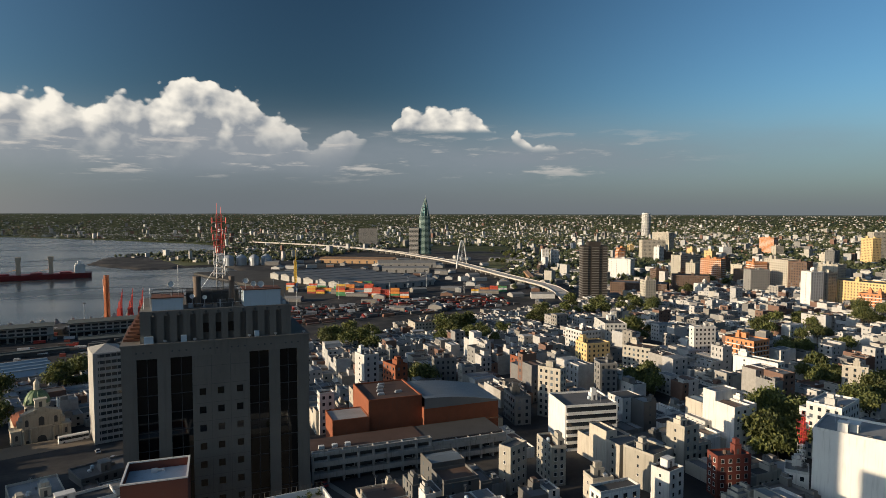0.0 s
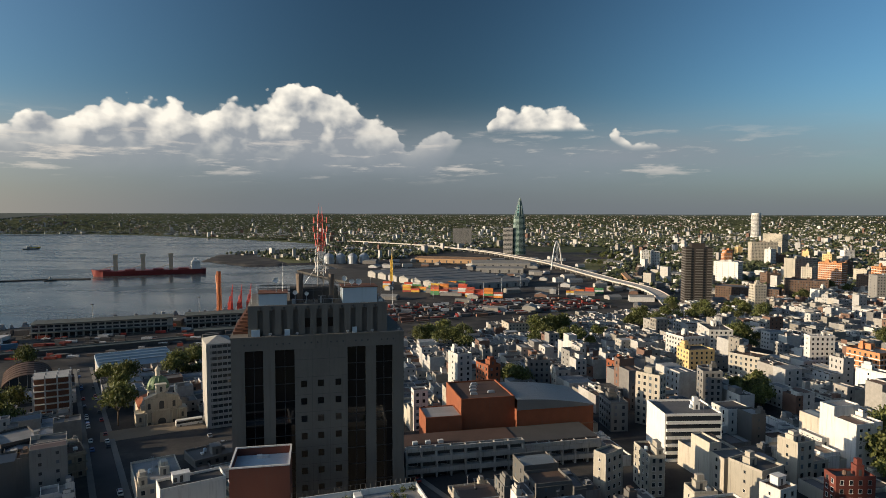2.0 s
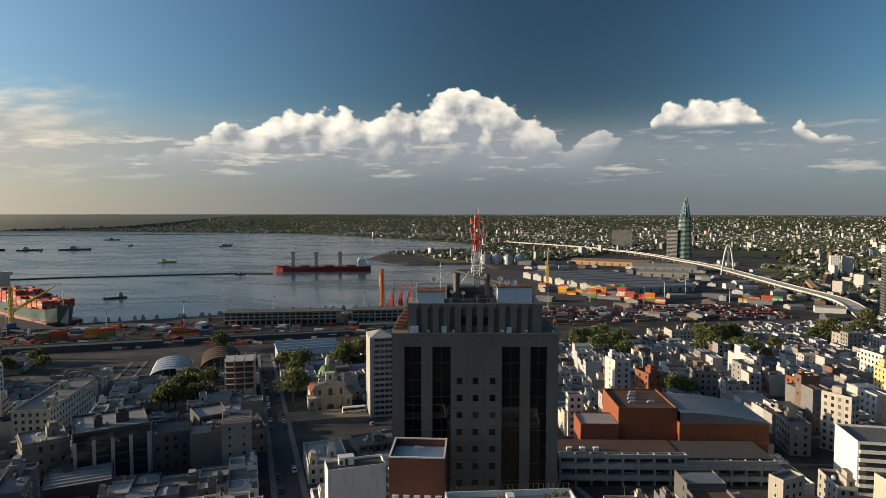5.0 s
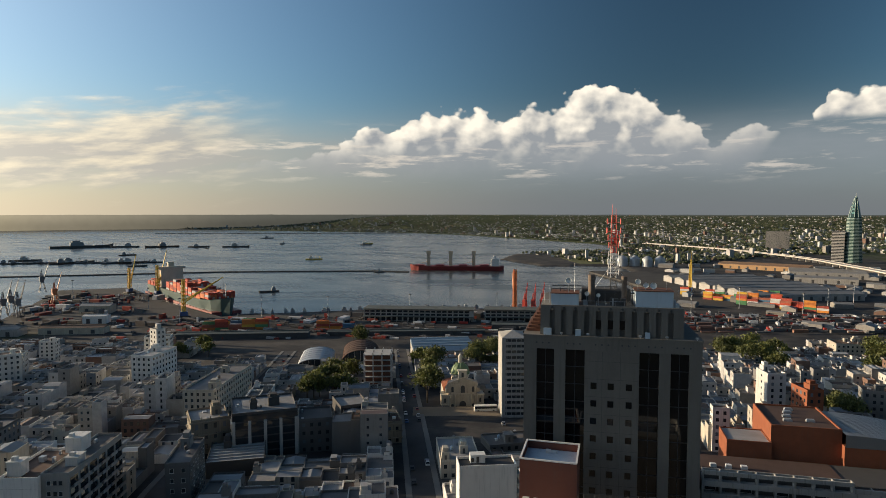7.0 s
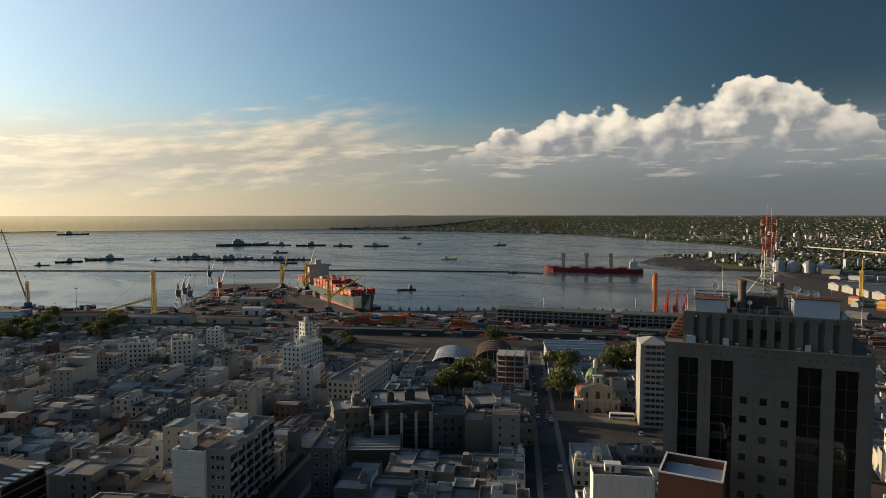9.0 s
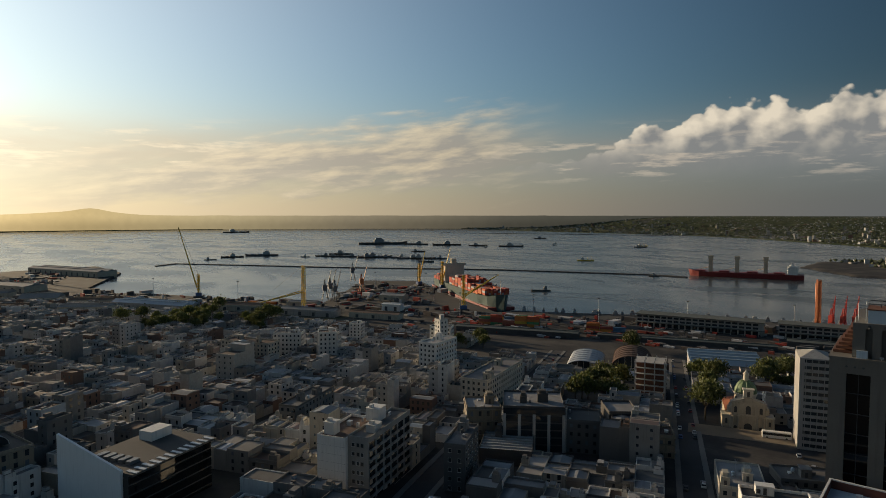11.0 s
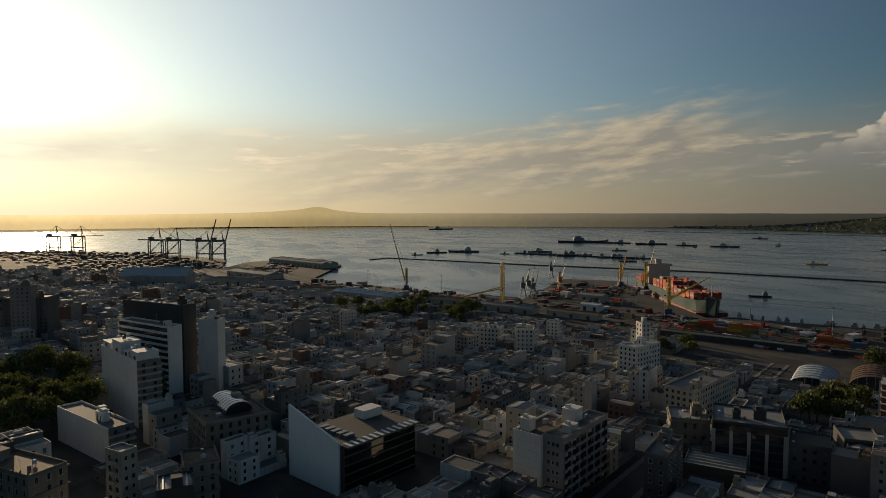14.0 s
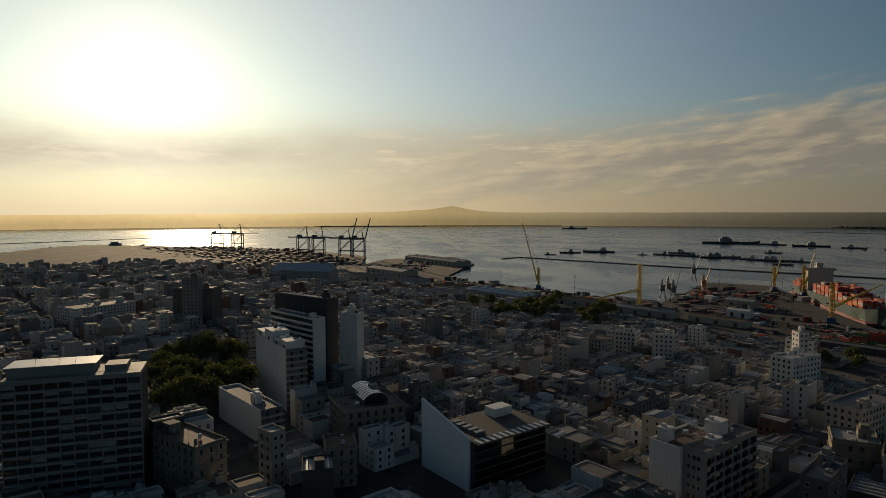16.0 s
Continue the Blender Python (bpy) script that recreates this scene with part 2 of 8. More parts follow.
# ---- materials ----
def surface(name, colors, rough=0.8, metal=0.0, scale=0.6, amount=0.35, bump=0.15, vary=0.0, stain=0.0, coat=0.0, fine=8.0):
    """A painted or mineral surface. colors: one, or several that Object Info's Random picks from."""
    mat = bpy.data.materials.new(name)
    mat.use_nodes = True
    w = Nodes(mat.node_tree)
    co = w.add("ShaderNodeTexCoord").outputs["Object"]
    info = w.add("ShaderNodeObjectInfo")
    rnd = info.outputs["Random"]
    off = w.add("ShaderNodeVectorMath")
    off.operation = "ADD"
    w.link(co, off.inputs[0])
    shift = w.math("MULTIPLY", rnd, 91.0)
    w.link(w.xyz(shift, shift, 0.0), off.inputs[1])
    p = off.outputs[0]
    if len(colors) > 1:
        col = w.ramp(rnd, [(i / len(colors), c) for i, c in enumerate(colors)], "CONSTANT")
    else:
        col = w.mix(0.0, colors[0], colors[0])
    big = w.noise(p, scale * 0.25, 4.0, 0.6)
    small = w.noise(p, scale * fine, 5.0, 0.65)
    k = w.math("ADD", w.math("MULTIPLY", w.math("SUBTRACT", big, 0.5), amount * 1.6), w.math("MULTIPLY", w.math("SUBTRACT", small, 0.5), amount))
    g = w.math("ADD", 1.0, k)
    if vary:
        g = w.math("MULTIPLY", g, w.math("ADD", 1.0 - vary, w.math("MULTIPLY", w.math("FRACT", w.math("MULTIPLY", rnd, 37.7)), 2 * vary)))
    col = w.mix(1.0, col, w.xyz(g, g, g), "MULTIPLY")
    if stain:
        # rain streaks: noise stretched along z
        mp = w.add("ShaderNodeMapping")
        w.link(p, mp.inputs[0])
        mp.inputs["Scale"].default_value = (1.3, 1.3, 0.09)
        s = w.step(w.noise(mp.outputs[0], 1.0, 5.0, 0.6), 0.5, 0.72)
        col = w.mix(w.math("MULTIPLY", s, stain), col, (0.09, 0.085, 0.075))
    b = w.add("ShaderNodeBsdfPrincipled")
    w.link(col, b.inputs["Base Color"])
    b.inputs["Metallic"].default_value = metal
    w.put(b.inputs["Roughness"], w.math("ADD", rough - 0.08, w.math("MULTIPLY", small, 0.16), clamp=True))
    b.inputs["Coat Weight"].default_value = coat
    b.inputs["Specular IOR Level"].default_value = 0.5 if metal or rough < 0.65 else 0.2
    if bump:
        bn = w.add("ShaderNodeBump")
        bn.inputs["Strength"].default_value = bump
        bn.inputs["Distance"].default_value = 0.06
        w.link(small, bn.inputs["Height"])
        w.link(bn.outputs[0], b.inputs["Normal"])
    w.link(b.outputs[0], w.add("ShaderNodeOutputMaterial").inputs[0])
    return mat


def glass(name, color=(0.02, 0.025, 0.03), rough=0.08):
    mat = bpy.data.materials.new(name)
    mat.use_nodes = True
    w = Nodes(mat.node_tree)
    b = w.add("ShaderNodeBsdfPrincipled")
    rnd = w.add("ShaderNodeNewGeometry").outputs["Random Per Island"]
    col = w.mix(w.step(rnd, 0.75, 1.0), color, tuple(min(1, c * 5 + 0.04) for c in color))
    w.link(col, b.inputs["Base Color"])
    b.inputs["Roughness"].default_value = rough
    b.inputs["Specular IOR Level"].default_value = 0.6
    w.link(b.outputs[0], w.add("ShaderNodeOutputMaterial").inputs[0])
    return mat


def sea():
    mat = bpy.data.materials.new("harbour_water")
    mat.use_nodes = True
    w = Nodes(mat.node_tree)
    co = w.add("ShaderNodeTexCoord").outputs["Object"]
    mp = w.add("ShaderNodeMapping")
    w.link(co, mp.inputs[0])
    mp.inputs["Scale"].default_value = (1, 2.2, 1)
    mp.inputs["Rotation"].default_value = (0, 0, 0.5)
    waves = w.noise(mp.outputs[0], 0.1, 5.0, 0.55)
    lanes = w.noise(mp.outputs[0], 0.0035, 5.0, 0.6, 1.2)
    b = w.add("ShaderNodeBsdfPrincipled")
    w.link(w.mix(w.step(lanes, 0.35, 0.7), (0.045, 0.055, 0.06), (0.075, 0.082, 0.08)), b.inputs["Base Color"])
    w.link(w.step(lanes, 0.4, 0.65, 0.2, 0.32), b.inputs["Roughness"])
    b.inputs["IOR"].default_value = 1.333
    bn = w.add("ShaderNodeBump")
    bn.inputs["Strength"].default_value = 0.09
    bn.inputs["Distance"].default_value = 0.3
    w.link(waves, bn.inputs["Height"])
    w.link(bn.outputs[0], b.inputs["Normal"])
    w.link(b.outputs[0], w.add("ShaderNodeOutputMaterial").inputs[0])
    return mat


def land():
    """Streets, yards, lawns and bare soil of the whole sheet of ground."""
    mat = bpy.data.materials.new("ground")
    mat.use_nodes = True
    w = Nodes(mat.node_tree)
    co = w.add("ShaderNodeTexCoord").outputs["Object"]
    big = w.noise(co, 0.004, 6.0, 0.6)
    mid = w.noise(co, 0.03, 6.0, 0.6)
    fine = w.noise(co, 0.6, 5.0, 0.6)
    paved = w.mix(w.step(mid, 0.4, 0.65), (0.032, 0.032, 0.034), (0.075, 0.07, 0.064))
    green = w.mix(w.step(mid, 0.35, 0.65), (0.025, 0.04, 0.014), (0.07, 0.075, 0.03))
    sep = w.add("ShaderNodeSeparateXYZ")
    w.link(co, sep.inputs[0])
    far = w.step(w.math("SQRT", w.math("ADD", w.math("POWER", sep.outputs[0], 2.0), w.math("POWER", sep.outputs[1], 2.0))), 1500.0, 2400.0)
    meadow = w.step(w.math("ADD", big, w.math("MULTIPLY", far, 0.3)), 0.6, 0.72)
    col = w.mix(meadow, paved, green)
    g = w.math("ADD", 0.75, w.math("MULTIPLY", fine, 0.5))
    col = w.mix(1.0, col, w.xyz(g, g, g), "MULTIPLY")
    b = w.add("ShaderNodeBsdfPrincipled")
    w.link(col, b.inputs["Base Color"])
    b.inputs["Roughness"].default_value = 0.95
    b.inputs["Specular IOR Level"].default_value = 0.15
    w.link(b.outputs[0], w.add("ShaderNodeOutputMaterial").inputs[0])
    return mat


def leaves(name, dark, light):
    mat = bpy.data.materials.new(name)
    mat.use_nodes = True
    w = Nodes(mat.node_tree)
    rnd = w.add("ShaderNodeNewGeometry").outputs["Random Per Island"]
    own = w.add("ShaderNodeObjectInfo").outputs["Random"]
    col = w.mix(rnd, dark, light)
    g = w.math("ADD", 0.7, w.math("MULTIPLY", own, 0.6))
    col = w.mix(1.0, col, w.xyz(g, g, g), "MULTIPLY")
    b = w.add("ShaderNodeBsdfPrincipled")
    w.link(col, b.inputs["Base Color"])
    b.inputs["Roughness"].default_value = 0.7
    tr = w.add("ShaderNodeBsdfTranslucent")
    w.link(col, tr.inputs[0])
    mx = w.add("ShaderNodeMixShader")
    mx.inputs[0].default_value = 0.25
    w.link(b.outputs[0], mx.inputs[1])
    w.link(tr.outputs[0], mx.inputs[2])
    w.link(mx.outputs[0], w.add("ShaderNodeOutputMaterial").inputs[0])
    return mat


WALL_COLORS = [(0.62, 0.6, 0.55), (0.72, 0.7, 0.66), (0.5, 0.48, 0.44), (0.78, 0.77, 0.74), (0.58, 0.52, 0.42), (0.66, 0.64, 0.6), (0.40, 0.385, 0.36), (0.74, 0.7, 0.62), (0.55, 0.53, 0.5), (0.34, 0.15, 0.08), (0.7, 0.68, 0.64), (0.47, 0.43, 0.37)]
ROOF_COLORS = [(0.097, 0.096, 0.094), (0.179, 0.179, 0.179), (0.13, 0.12, 0.111), (0.246, 0.246, 0.246), (0.075, 0.073, 0.072), (0.15, 0.147, 0.141), (0.104, 0.07, 0.054), (0.268, 0.268, 0.268), (0.126, 0.126, 0.129)]
M_WALL = surface("rendered_wall", WALL_COLORS, 0.85, amount=0.25, vary=0.12, stain=0.35)
M_WHITE = surface("white_paint", [(0.62, 0.61, 0.58)], 0.75, amount=0.16, stain=0.25)
M_ROOF = surface("flat_roof", ROOF_COLORS, 0.8, amount=0.5, vary=0.2, scale=0.5)
M_GLASS = glass("window_glass")
M_CONC = surface("concrete", [(0.42, 0.4, 0.37)], 0.9, amount=0.3, stain=0.3)
M_TOWERCONC = surface("grey_precast_concrete", [(0.15, 0.137, 0.12)], 0.85, amount=0.3, stain=0.4)
M_DARKCONC = surface("dark_render", [(0.07, 0.068, 0.066)], 0.85, amount=0.3, stain=0.2)
M_BRICK = surface("red_brick", [(0.21, 0.07, 0.035)], 0.85, amount=0.35, scale=1.0, stain=0.2)
M_DARKBRICK = surface("dark_brick", [(0.16, 0.075, 0.05)], 0.85, amount=0.3)
M_ASPHALT = surface("asphalt", [(0.05, 0.05, 0.052)], 0.9, amount=0.4)
M_QUAY = surface("quay_concrete", [(0.055, 0.053, 0.05)], 0.95, amount=0.6, scale=0.12)
M_METAL = surface("grey_sheet_metal", [(0.36, 0.38, 0.4)], 0.5, metal=0.4, amount=0.2)
M_DARK = surface("dark_metal", [(0.05, 0.05, 0.05)], 0.6, amount=0.3)
M_RED = surface("red_paint", [(0.48, 0.045, 0.03)], 0.55, amount=0.25)
M_ORANGE = surface("orange_paint", [(0.4, 0.12, 0.035)], 0.55, amount=0.25)
M_YELLOW = surface("yellow_paint", [(0.6, 0.4, 0.05)], 0.55, amount=0.25)
M_COPPER = surface("green_copper", [(0.13, 0.19, 0.09)], 0.6, amount=0.35)
M_LEAF = leaves("leaves", (0.035, 0.048, 0.012), (0.13, 0.14, 0.035))
M_FARLEAF = leaves("far_leaves", (0.03, 0.04, 0.017), (0.075, 0.085, 0.035))
M_BARK = surface("bark", [(0.09, 0.07, 0.05)], 0.95, amount=0.4)
M_LAND, M_SEA = land(), sea()

# ---- ground, water ----
BAY = [(-6000, -5000), (-1300, -5000), (-1600, -900), (-1759, -544), (-1991, -494), (-2245, -431), (-2277, -243), (-2180, -72), (-1933, 177), (-1589, 313), (-1373, 260), (-1290, 225), (-1480, 340),
       (-1490, 520), (-1290, 495), (-1063, 358), (-966, 362), (-912, 399), (-828, 426), (-738, 462), (-660, 505), (-719, 584), (-825, 721), (-751, 781), (-576, 664),
       (-444, 592), (-381, 642), (-300, 692), (-145, 740), (-20, 830), (20, 900), (10, 1040), (-90, 1270), (-80, 1290), (0, 1290), (-40, 1440), (-201, 1394), (-330, 1560), (-330, 1750),
       (-60, 2000), (-86, 2328), (-204, 2507), (-431, 2762), (-926, 3239), (-1288, 3459), (-2375, 3550), (-3278, 3790), (-3915, 3459), (-4250, 2600), (-4560, 1408), (-4560, 900),
       (-4700, 600), (-6000, 300)]


def smooth(a, b, v):
    t = min(1.0, max(0.0, (v - a) / (b - a)))
    return t * t * (3 - 2 * t)


def in_bay(x, y):
    inside = False
    for (x0, y0), (x1, y1) in zip(BAY, BAY[1:] + BAY[:1]):
        if (y0 > y) != (y1 > y) and x < x0 + (y - y0) / (y1 - y0) * (x1 - x0):
            inside = not inside
    return inside


def inland(x, y):
    """Metres south of the line of the quays."""
    return (720 + 0.36 * x - y) / 1.063


def ground_z(x, y):
    r = math.hypot(x, y)
    z = 3 + 19 * smooth(70, 520, inland(x, y))
    z += 12 * smooth(300, 900, x) * smooth(1800, 500, y)
    az = math.degrees(math.atan2(-x, y))
    far = smooth(2600 + 1650 * smooth(2, 30, az), 4950, r) * smooth(40, 21, az)
    z += 92 * far * far + 7 * far * noise.noise((x / 900, y / 900, 3.1))
    return z


def build_ground():
    azs = [-180 + 3 * i for i in range(int(118 / 3))] + [-62 + 0.35 * i for i in range(int(180 / 0.35))] + [118 + 3 * i for i in range(21)]
    rings = [15.0]
    while rings[-1] < 4950:
        rings.append(rings[-1] * 1.0165)
    rings[-1] = 4960
    v, f = [(0, 0, 22)], []
    for a in azs:
        s, c = -math.sin(radians(a)), math.cos(radians(a))
        for r in rings:
            x, y = s * r, c * r
            v.append((x, y, -4.0 if in_bay(x, y) else ground_z(x, y)))
    n, k = len(azs), len(rings)
    for i in range(n):
        a, b = 1 + i * k, 1 + ((i + 1) % n) * k
        f.append((0, a, b))
        f += [(a + j, a + j + 1, b + j + 1, b + j) for j in range(k - 1)]
    me = bpy.data.meshes.new("ground")
    me.from_pydata(v, [], f)
    me.materials.append(M_LAND)
    me.polygons.foreach_set("use_smooth", [True] * len(f))
    tagged(new("ground", me), "grey and green city ground sloping to the harbour", "ground", kind="structure")


build_ground()
w = Shape()
w.poly([(-4990, -4990, 0), (600, -4990, 0), (600, 4990, 0), (-4990, 4990, 0)])
solid("water", w, M_SEA, "calm grey harbour water with wind lanes", "water", kind="structure")

# raised quays with straight walls
QUAYS = [[(-1063, 358), (-1290, 495), (-1490, 520), (-1480, 340), (-1290, 225), (-1100, 150), (-950, 250)],
         [(-660, 505), (-719, 584), (-825, 721), (-751, 781), (-576, 664), (-444, 592), (-480, 530), (-600, 470)],
         [(-828, 426), (-738, 462), (-660, 505), (-600, 470), (-700, 380), (-800, 330), (-950, 250), (-1063, 358), (-966, 362), (-912, 399)],
         [(-444, 592), (-381, 642), (-300, 692), (-145, 740), (-20, 830), (60, 800), (0, 690), (-300, 590), (-480, 530)],
         [(20, 900), (10, 1040), (-90, 1270), (-80, 1290), (0, 1290), (130, 1150), (120, 850), (60, 800), (-20, 830)],
         [(-1991, -494), (-2245, -431), (-2277, -243), (-2180, -72), (-1933, 177), (-1589, 313), (-1373, 260), (-1290, 225), (-1200, 100), (-1500, -400), (-1740, -540)]]
for q in QUAYS:
    s = Shape()
    s.prism(q if sum(a[0] * b[1] - a[1] * b[0] for a, b in zip(q, q[1:] + q[:1])) > 0 else q[::-1], -4, 3.25)
    solid("quay", s, M_QUAY, "worn concrete quay with straight walls above the water", "quay", kind="structure")

# ---- houses ----
WINDOWS = {}


def window_mesh(w, h):
    """A window that stands 5 cm proud: frame, sill and pane; it faces -y."""
    key = (round(w, 1), round(h, 1))
    if key not in WINDOWS:
        s = Shape()
        a, b, t = w / 2, h / 2, 0.09
        s.box(-a, -a + t, -0.06, 0, -b, b, 0, bottom=False)
        s.box(a - t, a, -0.06, 0, -b, b, 0, bottom=False)
        s.box(-a, a, -0.07, 0, b - t, b, 0)
        s.box(-a - 0.1, a + 0.1, -0.16, 0, -b - 0.08, -b + 0.05, 0)
        s.poly([(-a + t, -0.02, -b + 0.05), (a - t, -0.02, -b + 0.05), (a - t, -0.02, b - t), (-a + t, -0.02, b - t)], 1)
        WINDOWS[key] = s.mesh("window", M_FRAME, M_GLASS)
    return WINDOWS[key]


def facade(ob, s, side, w, d, z0, z1, floors, bays, ww, wh, parts, sill=0.9):
    """Windows on one side (0 south, 1 east, 2 north, 3 west) of a body centred on its origin; parts: as objects, else panes in the wall's mesh."""
    run, face = (w, d) if side % 2 == 0 else (d, w)
    turn = Matrix.Rotation(radians(90 * side), 4, "Z")
    fh = (z1 - z0) / floors
    step = (run - 0.8) / bays
    ww = min(ww, step - 0.5)
    if ww < 0.4:
        return
    for i in range(floors):
        zc = z0 + fh * i + sill + wh / 2
        for j in range(bays):
            c = -run / 2 + 0.4 + step * (j + 0.5)
            if parts:
                part("window", window_mesh(ww, wh), None, ob, "", turn @ Matrix.Translation((c, -face / 2 - 0.005, zc)))
            else:
                q = -face / 2 - 0.04
                pts = [(c - ww / 2, q, zc - wh / 2), (c + ww / 2, q, zc - wh / 2), (c + ww / 2, q, zc + wh / 2), (c - ww / 2, q, zc + wh / 2)]
                s.poly([turn @ Vector(p) for p in pts], 1)


def parapet_shape(w, d, h, ph, t=0.25, s=None):
    s = s or Shape()
    s.box(-w / 2, w / 2, -d / 2, -d / 2 + t, h, h + ph)
    s.box(-w / 2, w / 2, d / 2 - t, d / 2, h, h + ph)
    s.box(-w / 2, -w / 2 + t, -d / 2 + t, d / 2 - t, h, h + ph)
    s.box(w / 2 - t, w / 2, -d / 2 + t, d / 2 - t, h, h + ph)
    return s


def water_tank(s, x, y, z, r=0.7, h=1.3):
    s.turned([(r, 0), (r, h * 0.8), (r * 0.6, h), (r * 0.3, h * 1.05)], 8, 0, (x, y, z + 0.5))
    for a, b in ((-1, -1), (1, -1), (1, 1), (-1, 1)):
        s.box(x + a * r * 0.6 - 0.05, x + a * r * 0.6 + 0.05, y + b * r * 0.6 - 0.05, y + b * r * 0.6 + 0.05, z, z + 0.5, 0)


def roof_clutter(rng, ob, w, d, h, wall, rich):
    """What stands on a flat roof: stair head with its tank, low lift box, skylights, tanks."""
    if w < 5 or d < 6:
        return
    if rng.random() < 0.85:
        r = Shape()
        a, b = rng.uniform(2.4, max(2.5, min(5, w * 0.5))), rng.uniform(2.6, max(2.7, min(6, d * 0.4)))
        e, g = rng.uniform(-w / 2 + a / 2, w / 2 - a / 2), rng.uniform(-d / 2 + b / 2, d / 2 - b / 2)
        hh = rng.uniform(2.4, 3.6)
        r.box(e - a / 2, e + a / 2, g - b / 2, g + b / 2, h, h + hh)
        r.box(e - a / 2 - 0.15, e + a / 2 + 0.15, g - b / 2 - 0.15, g + b / 2 + 0.15, h + hh, h + hh + 0.18)
        if rng.random() < 0.65:
            r.box(e - a / 3, e + a / 3, g - b / 3, g + b / 3, h + hh + 0.18, h + hh + rng.uniform(1.2, 2.2))
        r.box(e - 0.45, e + 0.45, g - b / 2 - 0.03, g - b / 2, h + 0.1, h + 2.1, 1)
        part("stair_head", r, (wall, M_DARK), ob)
    if rich and rng.random() < 0.5:
        r = Shape()
        water_tank(r, rng.uniform(-w / 3, w / 3), rng.uniform(-d / 3, d / 3), h)
        part("water_tank", r, rng.choice((M_DARK, M_ROOF, M_BLUEWHITE)), ob)
    if rich and rng.random() < 0.5:
        for i in range(rng.randint(1, 2)):
            r = Shape()
            a, b = rng.uniform(-w / 2 + 0.6, w / 2 - 1.6), rng.uniform(-d / 2 + 0.6, d / 2 - 2)
            r.box(a, a + rng.uniform(0.6, 1.6), b, b + rng.uniform(0.6, 2.2), h, h + rng.uniform(0.4, 1.2))
            part("roof_box", r, rng.choice((M_WHITE, M_METAL, M_ROOF)), ob)
    if rich and rng.random() < 0.4:
        r = Shape()
        x, y, t = rng.uniform(-w / 3, w / 3), rng.uniform(-d / 3, d / 3), rng.uniform(3, 6)
        r.tube((x, y, h), (x, y, h + t), 0.05, 0.03, 4)
        for k in range(4):
            z = h + t - 0.25 * k
            r.tube((x - 0.6, y, z), (x + 0.6, y, z), 0.025, 0.025, 4)
        part("aerial", r, M_METAL, ob)


HOUSE_LABELS = {"white": "flat-roofed town house with white painted walls", "cream": "flat-roofed town house with cream stained plaster",
                "grey": "weathered grey plastered town house with a flat roof", "brick": "brick-walled town house with a flat roof"}


def wing(s, x0, x1, y0, y1, h, p, m=None, slots=(0, 1), t=0.26, sheet=None):
    """One body of a house: walls up to a parapet, and the roof deck inside it."""
    k = len(s.v)
    pts = [(x0, y0), (x1, y0), (x1, y1), (x0, y1)]
    ins = [(x0 + t, y0 + t), (x1 - t, y0 + t), (x1 - t, y1 - t), (x0 + t, y1 - t)]
    v = [(x, y, -8) for x, y in pts] + [(x, y, h + p) for x, y in pts] + [(x, y, h + p) for x, y in ins] + [(x, y, h) for x, y in ins]
    s.v += v if m is None else [tuple(m @ Vector(q)) for q in v]
    s.f += [tuple(k + i for i in f) for f in ((0, 1, 5, 4), (1, 2, 6, 5), (2, 3, 7, 6), (3, 0, 4, 7), (4, 5, 9, 8), (5, 6, 10, 9), (6, 7, 11, 10), (7, 4, 8, 11), (8, 9, 13, 12), (9, 10, 14, 13), (10, 11, 15, 14), (11, 8, 12, 15))]
    s.m += [slots[0]] * 12
    k = len(s.v)
    v = [(x, y, h + 0.01) for x, y in ins]
    s.v += v if m is None else [tuple(m @ Vector(q)) for q in v]
    s.f.append((k, k + 1, k + 2, k + 3))
    s.m.append(slots[1])
    if sheet is None or x1 - x0 < 4 or y1 - y0 < 4:
        return
    # low pitched sheet roof behind the parapet, with a raised strip of rooflights
    a, b, c, d = x0 + t + 0.1, x1 - t - 0.1, y0 + t + 0.1, y1 - t - 0.1
    rise = 0.12 * min(b - a, d - c)
    if b - a > d - c:
        e = (c + d) / 2
        v = [(a, c, h + 0.15), (b, c, h + 0.15), (b, d, h + 0.15), (a, d, h + 0.15), (a, e, h + rise), (b, e, h + rise)]
        f = ((0, 1, 5, 4), (2, 3, 4, 5), (0, 4, 3), (1, 2, 5))
    else:
        e = (a + b) / 2
        v = [(a, c, h + 0.15), (b, c, h + 0.15), (b, d, h + 0.15), (a, d, h + 0.15), (e, c, h + rise), (e, d, h + rise)]
        f = ((1, 2, 5, 4), (3, 0, 4, 5), (0, 1, 4), (2, 3, 5))
    k = len(s.v)
    s.v += v if m is None else [tuple(m @ Vector(q)) for q in v]
    s.f += [tuple(k + i for i in g) for g in f]
    s.m += [sheet] * 4


